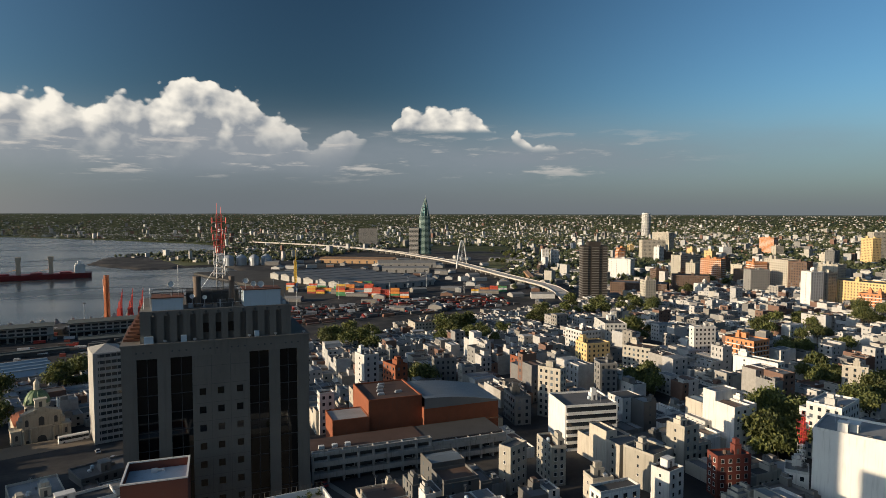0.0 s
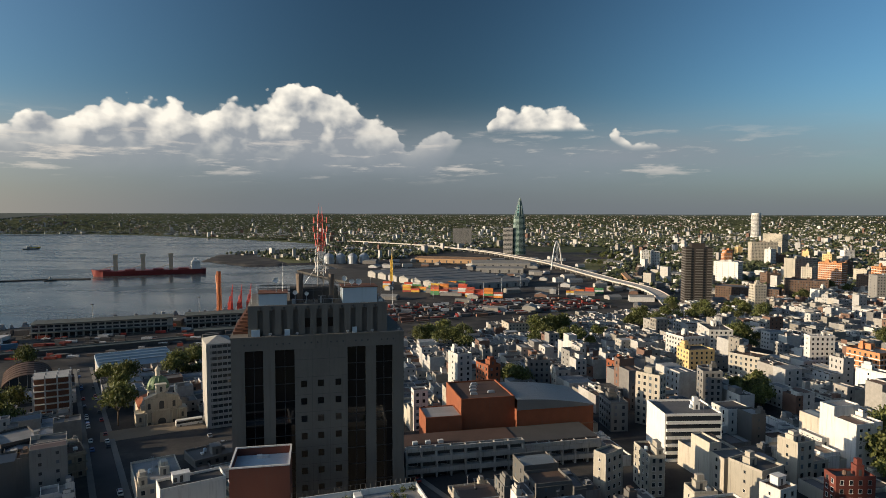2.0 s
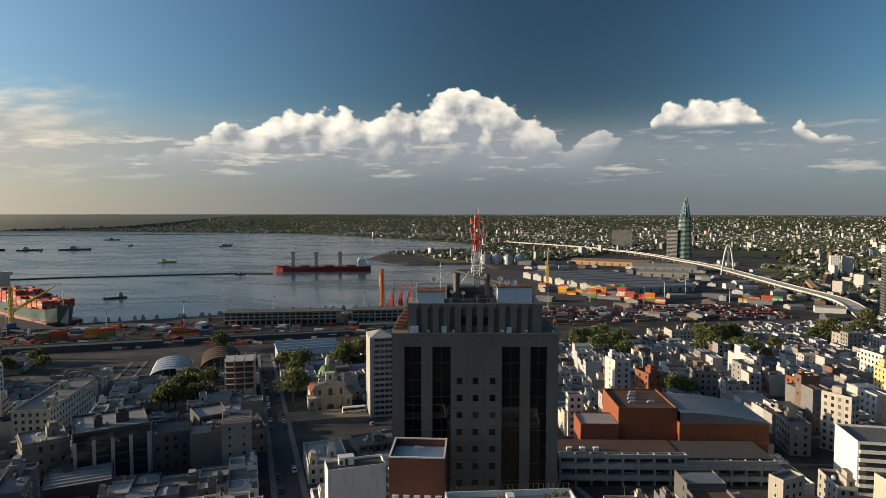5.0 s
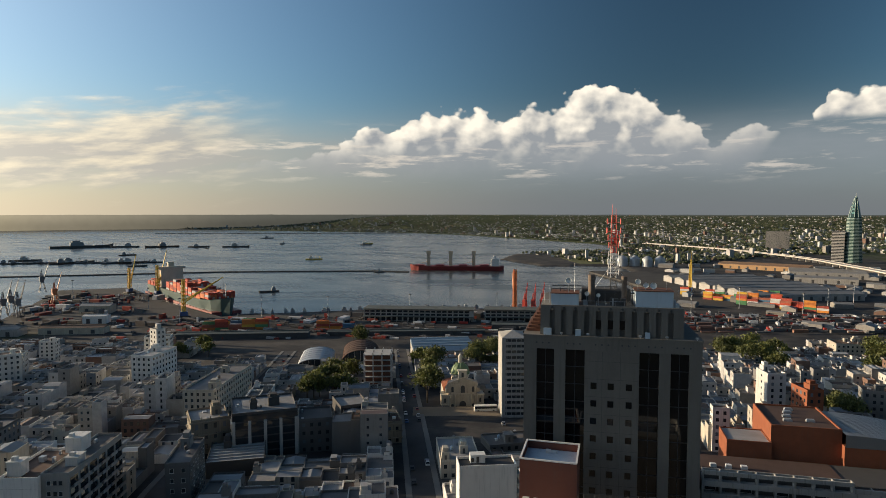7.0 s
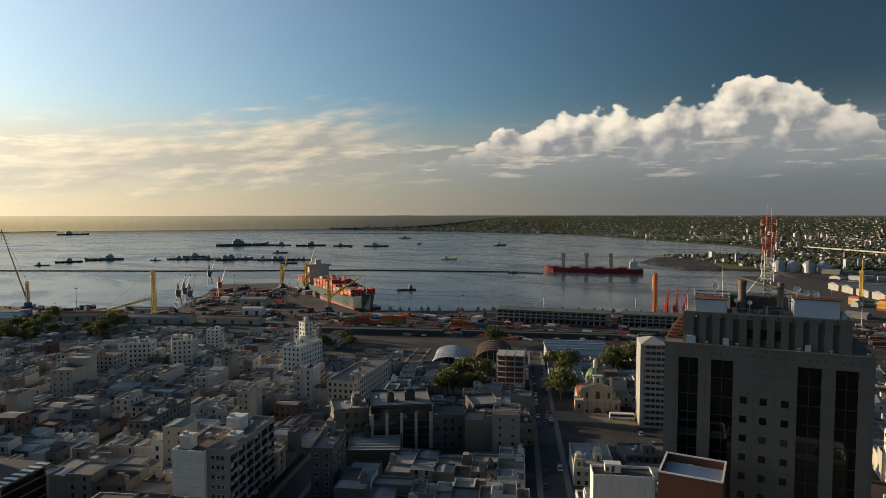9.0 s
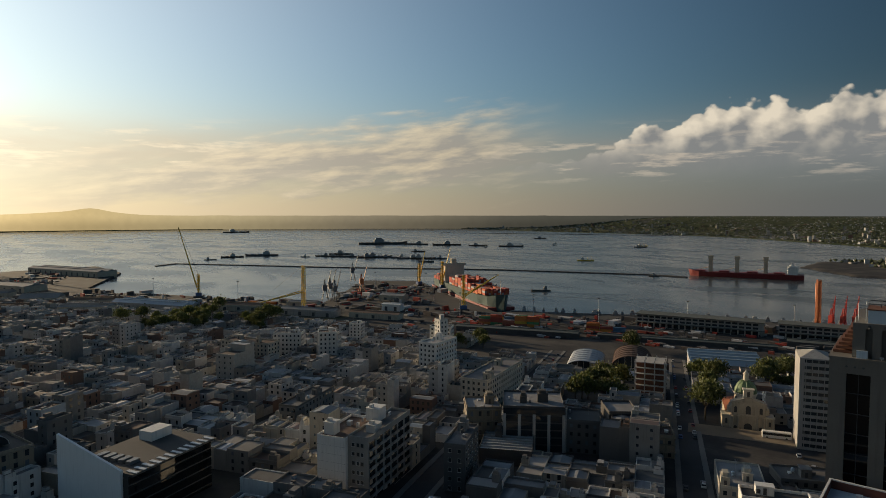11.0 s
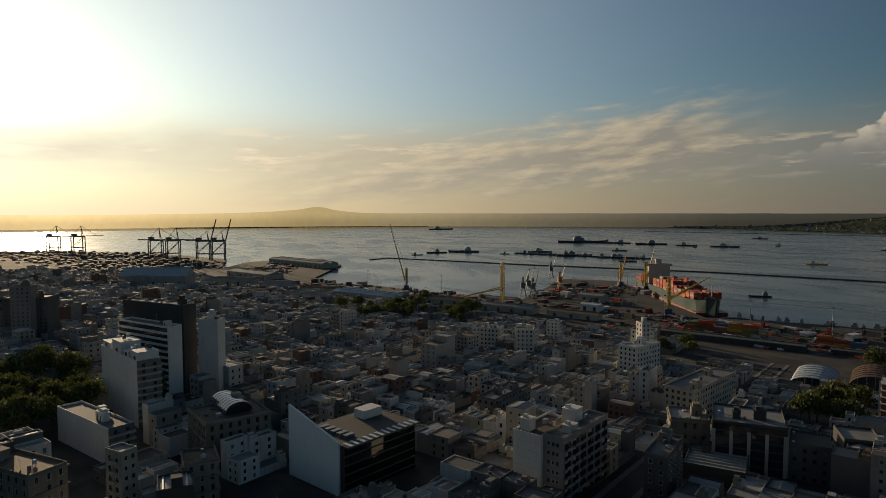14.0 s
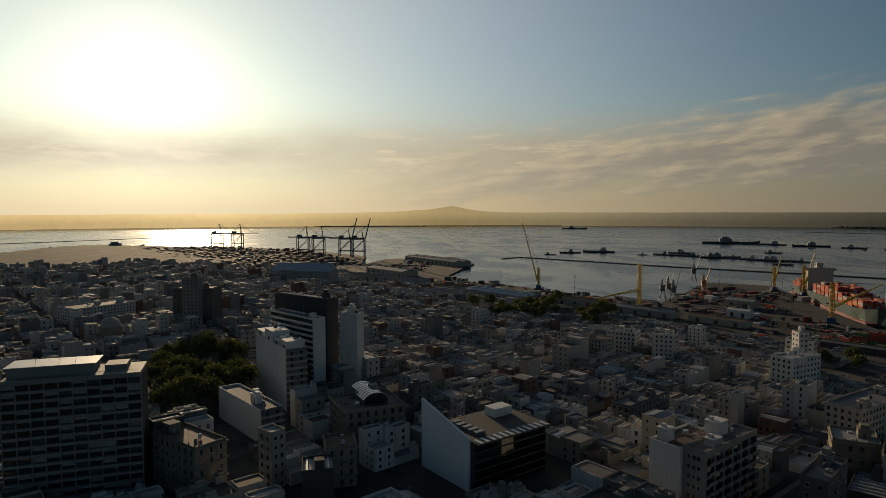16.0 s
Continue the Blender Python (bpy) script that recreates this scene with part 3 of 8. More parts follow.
def lot_cells(rng, w, d, h):
    """Splits a lot into bodies of uneven height, with light wells left open: (x0, x1, y0, y1, height)."""
    ny = 2 if d < 22 else 3
    ys = [-d / 2]
    for i in range(ny - 1):
        ys.append(-d / 2 + d * (i + 1) / ny + rng.uniform(-2, 2))
    ys.append(d / 2)
    out = []
    for j in range(ny):
        hj = h if j == 0 else h * rng.choice((0.4, 0.55, 0.7, 0.85, 1.0, 1.2))
        if w > 9 and rng.random() < 0.6:
            c = rng.uniform(-w * 0.2, w * 0.2)
            out.append((-w / 2, c, ys[j], ys[j + 1], hj))
            if j == 0 or rng.random() < 0.72:
                out.append((c, w / 2, ys[j], ys[j + 1], max(2.8, hj * rng.choice((0.6, 0.8, 1.0, 1.15)))))
            else:
                out.append((c, w / 2, ys[j], ys[j + 1], 2.6))
        else:
            out.append((-w / 2, w / 2, ys[j], ys[j + 1], hj))
    return out


def roof_things(rng, x0, x1, y0, y1, h):
    """Boxes that stand on one roof deck: (kind, x0, x1, y0, y1, z0, z1)."""
    out = []
    w, d = x1 - x0, y1 - y0
    if w < 3.4 or d < 3.8:
        return out
    if rng.random() < 0.5:
        a, b, hh = rng.uniform(1.8, min(4.2, w * 0.6)), rng.uniform(1.8, min(6, d * 0.7)), rng.uniform(1.6, 3.0)
        px, py = rng.choice((x0 + 0.3, x1 - a - 0.3)), rng.choice((y0 + 0.3, y1 - b - 0.3))
        out.append(("stair_head", px, px + a, py, py + b, h, h + hh))
    for i in range(rng.randint(0, 4)):
        a, b = rng.uniform(0.5, 1.6), rng.uniform(0.5, 2.4)
        px, py = rng.uniform(x0 + 0.4, x1 - a - 0.4), rng.uniform(y0 + 0.4, y1 - b - 0.4)
        out.append(("roof_box", px, px + a, py, py + b, h, h + rng.uniform(0.4, 1.3)))
    return out


def house(rng, m, w, d, h, rich):
    """A town house on a deep lot, grown in several bodies round its light wells."""
    tone = rng.choices(("white", "cream", "grey", "brick"), (3.0, 3, 4.6, 0.06))[0]
    ob = thing("house", HOUSE_LABELS[tone], "house", m, "houses of the town")
    pane = Shape()
    for k, (x0, x1, y0, y1, ch) in enumerate(lot_cells(rng, w, d, h)):
        wall = TONES[tone] if rng.random() < 0.65 else TONES[rng.choice(("white", "cream", "grey"))]
        s = Shape()
        pitched = rng.random() < 0.34
        wing(s, x0, x1, y0, y1, ch, rng.choice((0.35, 0.7, 1.0)), sheet=2 if pitched else None)
        if k == 0 and rng.random() < 0.5:
            s.box(x0 - 0.2, x1 + 0.2, y0 - 0.3, y0, ch - 0.45, ch - 0.15)
        body = part("wing", s, (wall, M_ROOF, M_SHEET), ob)
        cx, cy, cw, cd = (x0 + x1) / 2, (y0 + y1) / 2, x1 - x0, y1 - y0
        floors = max(1, round(ch / 3.2))
        for side in (0, 1, 2, 3):
            run = cw if side % 2 == 0 else cd
            if rng.random() < (0.25 if side in (0, 2) else 0.6) or ch < 3.5:
                continue
            bays = max(1, int(run / rng.uniform(2.7, 4.5)))
            ww, wh = rng.choice((0.8, 1.0, 1.2)), rng.choice((1.1, 1.4, 1.8))
            if rich > 1 and side != 2:
                turn = Matrix.Rotation(radians(90 * side), 4, "Z")
                for i in range(floors):
                    for j in range(bays):
                        c = -run / 2 + run * (j + 0.5) / bays
                        face = cd if side % 2 == 0 else cw
                        part("window", window_mesh(ww, wh), None, body, "", Matrix.Translation((cx, cy, 0)) @ turn @ Matrix.Translation((c, -face / 2 - 0.005, ch / floors * i + 0.9 + wh / 2)))
            else:
                t = Shape()
                facade(None, t, side, cw, cd, 0, ch, floors, bays, ww, wh, False)
                n = len(pane.v)
                pane.v += [(vx + cx, vy + cy, vz) for vx, vy, vz in [tuple(q) for q in t.v]]
                pane.f += [tuple(n + i for i in f) for f in t.f]
                pane.m += t.m
        for name, a0, a1, b0, b1, z0, z1 in ([] if pitched else roof_things(rng, x0, x1, y0, y1, ch)):
            if name == "roof_box" and not rich:
                continue
            r = Shape()
            r.box(a0, a1, b0, b1, z0, z1, 0, 1)
            if name == "stair_head":
                r.box(a0 + 0.3, a0 + (a1 - a0) * 0.7, b0 + 0.3, b0 + (b1 - b0) * 0.7, z1, z1 + 1.1, 0, 1)
            part(name, r, (wall if name != "roof_box" else rng.choice((M_WHITE, M_METAL, M_ROOF)), M_ROOF), body)
        if rich and rng.random() < 0.22:
            r = Shape()
            water_tank(r, cx, cy, ch)
            part("water_tank", r, rng.choice((M_DARK, M_ROOF, M_BLUEWHITE)), body)
        if rich and rng.random() < 0.2:
            r = Shape()
            t = rng.uniform(3, 6)
            r.tube((cx, cy + 1, ch), (cx, cy + 1, ch + t), 0.05, 0.03, 4)
            for q in range(4):
                r.tube((cx - 0.6, cy + 1, ch + t - 0.25 * q), (cx + 0.6, cy + 1, ch + t - 0.25 * q), 0.025, 0.025, 4)
            part("aerial", r, M_METAL, body)
    if pane.f:
        tagged(part("window_panes", pane, (M_GLASS, M_GLASS), ob), kind="stuff")
    return ob


def far_house(s, rng, m, w, d, h):
    """Joins a house with its wings, panes and roof boxes into the shape s."""
    for x0, x1, y0, y1, ch in lot_cells(rng, w, d, h):
        pitched = rng.random() < 0.36
        wing(s, x0, x1, y0, y1, ch, rng.choice((0.35, 0.7, 1.0)), m, (0, 2), sheet=3 if pitched else None)
        for name, a0, a1, b0, b1, z0, z1 in ([] if pitched else roof_things(rng, x0, x1, y0, y1, ch)):
            t = Shape()
            t.box(a0, a1, b0, b1, z0, z1, 0, 2, bottom=False)
            n = len(s.v)
            s.v += [tuple(m @ Vector(v)) for v in t.v]
            s.f += [tuple(n + i for i in f) for f in t.f]
            s.m += t.m
        floors = max(1, round(ch / 3.2))
        cw, cd = x1 - x0, y1 - y0
        shift = m @ Matrix.Translation(((x0 + x1) / 2, (y0 + y1) / 2, 0))
        for side in (0, 1, 2, 3):
            if ch < 4 or rng.random() < (0.3 if side in (0, 2) else 0.65):
                continue
            t = Shape()
            facade(None, t, side, cw, cd, 0, ch, floors, max(1, int((cw if side % 2 == 0 else cd) / rng.uniform(2.6, 4.2))), rng.choice((0.9, 1.2)), rng.choice((1.2, 1.6)), False)
            n = len(s.v)
            s.v += [tuple(shift @ Vector(v)) for v in t.v]
            s.f += [tuple(n + i for i in f) for f in t.f]
            s.m += t.m


# ---- larger blocks with a place of their own ----
TAKEN = []      # (x, y, half diagonal, angle, w, d)
BLOCK_LABELS = {
    "white": ("apartment_building", "white painted apartment block with a flat roof", "apartment building"), "cream": ("apartment_building", "cream plastered apartment block with stained walls", "apartment building"),
    "grey": ("apartment_building", "grey concrete apartment block with small windows", "apartment building"), "yellow": ("apartment_building", "yellow ochre block with rows of windows", "apartment building"),
    "brick": ("apartment_building", "red brick block with a flat roof", "apartment building"), "orange": ("apartment_building", "orange brick apartment block with pale bands", "apartment building"),
    "brown": ("office_building", "dark brown brick office block", "office building"), "darkred": ("apartment_building", "dark red painted block with a roof cabin", "apartment building"),
    "slab": ("apartment_building", "tall pale slab with blank end wall and dark balconies", "apartment building"), "darkglass": ("office_building", "dark glass office block with concrete piers", "office building"),
    "ornate": ("old_building", "old stone building with cornices and tall windows", "building"), "dark": ("office_building", "dark low block with a ribbed roof", "building"),
    "blank": ("apartment_building", "white block with a broad blank party wall", "apartment building"),
    "frame": ("unfinished_building", "bare concrete frame of an unfinished building", "building")}


def town_block(x, y, w, d, top, angle, style, base=None):
    TAKEN.append((x, y, math.hypot(w, d) / 2, radians(angle), w, d))
    rng = random.Random(int(x * 7 + y * 13))
    z = ground_z(x, y) if base is None else base
    h = top - z
    name, label, cat = BLOCK_LABELS[style]
    wall = TONES.get(style, M_WALL)
    r0 = math.hypot(x, y)
    ob = thing(name, label, cat, Matrix.Translation((x, y, z)) @ Matrix.Rotation(radians(angle), 4, "Z"), "large blocks of the town")
    floors = max(1, round(h / 3.1))
    fh = h / floors
    if style == "frame":
        for i in range(floors + 1):
            s = Shape()
            s.box(-w / 2, w / 2, -d / 2, d / 2, i * fh - 0.3, i * fh)
            part("floor_slab", s, M_CONC, ob)
        for i in range(4):
            for j in range(3):
                s = Shape()
                cx, cy = -w / 2 + 0.4 + i * (w - 0.8) / 3, -d / 2 + 0.4 + j * (d - 0.8) / 2
                s.box(cx - 0.3, cx + 0.3, cy - 0.3, cy + 0.3, -4, h + 1.2)
                part("column", s, M_CONC, ob)
        s = Shape()
        s.box(-w / 2 + 1, w / 2 - 1, -d / 2 + 2.5, d / 2 - 1, -4, h - 1)
        part("core", s, M_DARKBRICK, ob)
        return ob
    s = Shape()
    s.box(-w / 2, w / 2, -d / 2, d / 2, -8, h)
    body = part("wall", s, wall, ob)
    close = r0 < 240
    front = (0, 3) if x > 0 else (0, 1)
    pane = Shape()
    if style == "blank":
        facade(body, pane, 0 if x > 0 else 1, w, d, 0, h, floors, max(1, int(d / 4)), 1.2, 1.4, close)
        if x < 0:
            b = Shape()
            b.box(w / 2, w / 2 + 0.03, -d / 2, d / 2, -4, h + 0.9)
            part("side_plaster", b, TONES["grey"], body)
            for i in range(1, floors):
                for j in range(3):
                    b = Shape()
                    c = -d / 2 + (j + 0.5) * d / 3
                    b.box(w / 2, w / 2 + 1.2, c - 1.8, c + 1.8, i * fh - 0.12, i * fh + 0.85)
                    part("balcony", b, TONES["cream"], body)
        if pane.f:
            tagged(part("window_panes", pane, (wall, M_GLASS), body), kind="stuff")
    elif style == "slab":
        for i in range(floors):
            s = Shape()
            s.box(-w / 2 + 0.5, w / 2 - 0.5, -d / 2 - 0.9, -d / 2, i * fh - 0.1, i * fh + 0.95)
            part("balcony", s, M_WHITE, body)
            s = Shape()
            s.poly([(-w / 2 + 0.6, -d / 2 - 0.03, i * fh + 0.95), (w / 2 - 0.6, -d / 2 - 0.03, i * fh + 0.95), (w / 2 - 0.6, -d / 2 - 0.03, (i + 1) * fh - 0.12), (-w / 2 + 0.6, -d / 2 - 0.03, (i + 1) * fh - 0.12)])
            part("window_band", s, M_GLASS, body)
    elif style == "darkglass":
        n = max(2, int(w / 5.5))
        for side in front:
            run, face = (w, d) if side == 0 else (d, w)
            turn = Matrix.Rotation(radians(90 * side), 4, "Z")
            for i in range(floors):
                s = Shape()
                s.box(-run / 2 + 0.3, run / 2 - 0.3, -face / 2 - 0.12, -face / 2, i * fh + 0.5, (i + 1) * fh - 0.15)
                part("glass_band", s, M_GLASS, body, "", turn)
            for i in range(n + 1):
                s = Shape()
                c = -run / 2 + 0.6 + i * (run - 1.2) / n
                s.box(c - 0.6, c + 0.6, -face / 2 - 0.55, -face / 2 - 0.13, -3, h - fh * 0.8)
                part("pier", s, M_CONC, body, "", turn)
    elif style == "dark":
        n = max(3, int(d / 3))
        for i in range(n):
            s = Shape()
            c = -d / 2 + (i + 0.5) * d / n
            s.box(-w / 2 + 0.2, w / 2 - 0.2, c - 0.25, c + 0.25, h + 0.1, h + 0.5)
            part("roof_rib", s, M_METAL, body)
    else:
        for side in front:
            run = w if side % 2 == 0 else d
            if side == 3 and style in ("cream", "grey", "white") and rng.random() < 0.55:
                facade(body, pane, side, w, d, 0, h, floors, max(1, int(run / 9)), 0.9, 1.1, close)
            elif style in ("white", "orange", "cream") and side == 0 and rng.random() < 0.5 and close:
                # balconies on each floor
                nb = max(1, int(run / 6))
                for i in range(1, floors):
                    for j in range(nb):
                        c = -run / 2 + (j + 0.5) * run / nb
                        b = Shape()
                        b.box(c - 1.7, c + 1.7, -d / 2 - 1.1, -d / 2, i * fh - 0.12, i * fh)
                        b.box(c - 1.7, c + 1.7, -d / 2 - 1.1, -d / 2 - 1.0, i * fh, i * fh + 0.9)
                        b.box(c - 1.7, c - 1.6, -d / 2 - 1.0, -d / 2, i * fh, i * fh + 0.9)
                        b.box(c + 1.6, c + 1.7, -d / 2 - 1.0, -d / 2, i * fh, i * fh + 0.9)
                        part("balcony", b, wall, body)
                facade(body, pane, side, w, d, 0, h, floors, nb * 2, 1.6, 2.0, close, 0.3)
            else:
                tall = style == "ornate"
                facade(body, pane, side, w, d, 0, h, max(1, floors - (1 if tall else 0)), max(2, int(run / (3.4 if tall else 3.0))), 1.2, 2.1 if tall else 1.5, close)
                if style == "orange":
                    for i in range(1, floors):
                        b = Shape()
                        face = d if side == 0 else w
                        b.box(-run / 2, run / 2, -face / 2 - 0.1, -face / 2, i * fh - 0.15, i * fh + 0.35)
                        part("band", b, M_WHITE, body, "", Matrix.Rotation(radians(90 * side), 4, "Z"))
        if pane.f:
            tagged(part("window_panes", pane, (wall, M_GLASS), body), kind="stuff")
    if style == "ornate":
        for k in (0.33, 0.68, 1.0):
            b = Shape()
            b.box(-w / 2 - 0.5, w / 2 + 0.5, -d / 2 - 0.5, d / 2 + 0.5, h * k - 0.5, h * k - 0.1)
            part("cornice", b, wall, body)
        n = max(3, int(w / 3.4))
        for i in range(n + 1):
            b = Shape()
            c = -w / 2 + 0.25 + i * (w - 0.5) / n
            b.box(c - 0.25, c + 0.25, -d / 2 - 0.22, -d / 2, 0, h - 0.5)
            b.turned([(0.2, 0), (0.32, 0.35), (0.16, 0.8), (0.05, 1.0)], 6, 0, (c, -d / 2 + 0.1, h + 0.85))
            part("pilaster", b, wall, body)
    part("parapet", parapet_shape(w, d, h, 0.9), wall, body)
    s = Shape()
    s.box(-w / 2 + 0.25, w / 2 - 0.25, -d / 2 + 0.25, d / 2 - 0.25, h - 0.1, h + 0.1)
    part("roof", s, M_ROOF, body)
    roof_clutter(rng, body, w, d, h + 0.1, wall, 1)
    if w * d > 250:
        roof_clutter(rng, body, w * 0.6, d * 0.6, h + 0.1, wall, 1)
    return ob


# ---- trees ----
def tree_meshes(rng, height, spread, n):
    trunk, crown = Shape(), Shape()
    th = height * 0.42
    trunk.tube((0, 0, -1), (0.1, 0, th), 0.32, 0.2, 7)
    tips = []
    for i in range(6):
        a = i * 1.05 + rng.uniform(-0.3, 0.3)
        e = Vector((math.cos(a) * spread * 0.55, math.sin(a) * spread * 0.55, height * rng.uniform(0.6, 0.85)))
        trunk.tube((0.1, 0, th * rng.uniform(0.75, 1)), e, 0.14, 0.05, 5)
        tips.append(e)
    tips += [Vector((rng.uniform(-0.3, 0.3) * spread, rng.uniform(-0.3, 0.3) * spread, height * rng.uniform(0.75, 0.95))) for i in range(5)]
    for i in range(n):
        c = rng.choice(tips)
        p = c + Vector((rng.gauss(0, 1), rng.gauss(0, 1), rng.gauss(0, 0.75))) * spread * 0.22
        q = Euler((rng.uniform(0, 6.3), rng.uniform(0, 6.3), rng.uniform(0, 6.3))).to_matrix()
        k = rng.uniform(0.35, 0.8)
        crown.poly([p + q @ Vector(v) * k for v in ((-1, 0, 0), (0, -0.65, 0.15), (1, 0, 0), (0, 0.65, 0.15))])
    return trunk.mesh("trunk", M_BARK), crown.mesh("crown", M_LEAF)


def build_tree_kinds():
    rng = random.Random(11)
    kinds = []
    for hgt, spr in ((11, 6.0), (9.5, 5.2), (13, 6.6), (8.5, 4.8)):
        kinds.append(tree_meshes(rng, hgt, spr, 1100))
    return kinds


TREE_LABEL = "broad green street tree with a dense crown"


def grove(x, y, rx, ry, az, n):
    rng = random.Random(int(abs(x) * 3 + abs(y)))
    a = radians(az)
    for i in range(max(3, round(n * 0.9))):
        t, q = rng.uniform(0, 6.28), math.sqrt(rng.random())
        u, v = rx * q * math.cos(t), ry * q * math.sin(t)
        px, py = x + u * math.cos(a) - v * math.sin(a), y + u * math.sin(a) + v * math.cos(a)
        if in_bay(px, py):
            continue
        trunk, crown = rng.choice(TREES)
        k = rng.uniform(0.9, 1.45)
        ob = thing("tree", TREE_LABEL, "tree", Matrix.Translation((px, py, ground_z(px, py))) @ Matrix.Rotation(rng.uniform(0, 6), 4, "Z") @ Matrix.Scale(k, 4), "trees of the town")
        part("trunk", trunk, None, ob)
        part("crown", crown, None, ob)
        TAKEN.append((px, py, 2.0))


def free(x, y, r):
    """Whether a lot centred there keeps clear of the water and of what stands already."""
    if in_bay(x, y):
        return False
    for q in TAKEN:
        dx, dy = x - q[0], y - q[1]
        if len(q) == 3:
            if dx * dx + dy * dy < (q[2] * 0.7 + r) ** 2:
                return False
        else:
            c, e = math.cos(q[3]), math.sin(q[3])
            if abs(dx * c + dy * e) < q[4] / 2 + r and abs(dy * c - dx * e) < q[5] / 2 + r:
                return False
    return True


def build_city():
    rng = random.Random(5)
    near, joined = [], Shape()
    for angle, ox, oy, inside in ((22.5, -62, 184, lambda x, y: x < -20 - 0.12 * (y - 200)), (5, 34, 160, lambda x, y: x >= -20 - 0.12 * (y - 200))):
        ca, sa = math.cos(radians(angle)), math.sin(radians(angle))
        block, street = 80, 13
        for bi in range(-14, 15):
            for bj in range(-10, 14):
                u0, v0 = bi * (block + street) + street / 2, bj * (block + street)
                for row in (0, 1, 2):
                    u = 0.0
                    while u < block - 6:
                        w = min(rng.uniform(8, 14), block - u)
                        d = rng.uniform(19, 26.5)
                        cu, cv = u0 + u + w / 2, v0 + (d / 2, block / 2, block - d / 2)[row]
                        u += w
                        x, y = ox + ca * cu - sa * cv, oy + sa * cu + ca * cv
                        r = math.hypot(x, y)
                        az = math.degrees(math.atan2(-x, y))
                        h = rng.choice((4, 4, 5, 5, 6, 6, 7, 8, 9, 10, 12, 17)) * rng.uniform(0.85, 1.15)
                        if x < -300:
                            h *= 0.85
                        if not inside(x, y) or r < 128 or r > (1500 if az > 58 else 1050) or x < -1330 or not -60 < az < 112 or inland(x, y) < (115 if x < -340 else 205 if x < 60 else 175):
                            continue
                        if rng.random() < 0.06 or not free(x, y, 0.3 * min(w, d)):
                            continue
                        if inland(x, y) < 290:
                            h = min(h, 7.5)
                        if r < 240:
                            h = min(h, 9)
                        m = Matrix.Translation((x, y, ground_z(x, y))) @ Matrix.Rotation(radians(angle + (180 if row == 2 else 0)), 4, "Z")
                        near.append((r, m, w, d, h))
    near.sort(key=lambda q: q[0])
    for i, (r, m, w, d, h) in enumerate(near):
        if i < 225:
            house(random.Random(i), m, w - 0.05, d, h, 2 if i < 28 else 1 if i < 90 else 0)
        else:
            far_house(joined, random.Random(i), m, w - 0.05, d, h)
    solid("farther_houses", joined, (M_WALLS, M_GLASS, M_ROOFS, M_SHEETS), "crowded flat-roofed houses in white, cream and grey", "houses", kind="stuff")


def build_suburbs():
    """Low houses and tree clumps out to the skyline; they thin out to specks on the rising rim."""
    rng = random.Random(8)
    s, t = Shape(), Shape()
    n = 0
    while n < 34000:
        far = n > 11000
        az = rng.uniform(-60, 52)
        r = (2500 + 2430 * rng.random() ** 0.85) if far else 950 + 3000 * rng.random() ** 0.85
        x, y = -math.sin(radians(az)) * r, math.cos(radians(az)) * r
        if in_bay(x, y) or in_bay(x + 25, y) or in_bay(x - 25, y - 25):
            continue
        if az > -24 and r < 2150 and y < 1400 + 1.2 * abs(x):
            continue
        n += 1
        z = ground_z(x, y)
        k = min(1.0, max(0.3, (124 - z) / 100))
        dens = noise.noise((x / 260, y / 260, 0))
        if rng.random() < (0.5 if r < 3400 else 0.34) + 0.4 * dens:
            w, d, h = rng.uniform(6, 17) * k, rng.uniform(6, 17) * k, rng.choice((3, 3, 4, 4, 5, 6, 8, 9 if rng.random() < 0.8 else 22)) * k
            a = radians(rng.choice((5, 20, 35)))
            m = len(s.v)
            c, e = math.cos(a), math.sin(a)
            s.v += [(x + c * p - e * q, y + e * p + c * q, z + v) for v in (-6, h) for p, q in ((-w / 2, -d / 2), (w / 2, -d / 2), (w / 2, d / 2), (-w / 2, d / 2))]
            s.f += [tuple(m + i for i in f) for f in ((0, 1, 5, 4), (1, 2, 6, 5), (2, 3, 7, 6), (3, 0, 4, 7), (4, 5, 6, 7))]
            s.m += [0] * 4 + [1]
        else:
            for i in range(2 if far else 4):
                px, py = x + rng.gauss(0, 15) * k, y + rng.gauss(0, 15) * k
                if in_bay(px, py):
                    continue
                q, hh = rng.uniform(3.0, 7.0) * k, rng.uniform(5, 11) * k
                m = len(t.v)
                ring = [(px + q * rng.uniform(0.7, 1.2) * math.cos(g), py + q * rng.uniform(0.7, 1.2) * math.sin(g), z + hh * rng.uniform(0.3, 0.6)) for g in (0, 1.26, 2.5, 3.77, 5.0)]
                t.v += ring + [(px + rng.uniform(-1, 1) * k, py, z + hh), (px, py, z)]
                t.f += [(m + j, m + (j + 1) % 5, m + 5) for j in range(5)] + [(m + (j + 1) % 5, m + j, m + 6) for j in range(5)]
                t.m += [0] * 10
    solid("suburb_houses", s, (M_WALLS, M_ROOFS), "low pale houses scattered to the skyline", "houses", kind="stuff")
    solid("suburb_trees", t, M_FARLEAF, "dark green tree clumps between the far houses", "trees", kind="stuff")


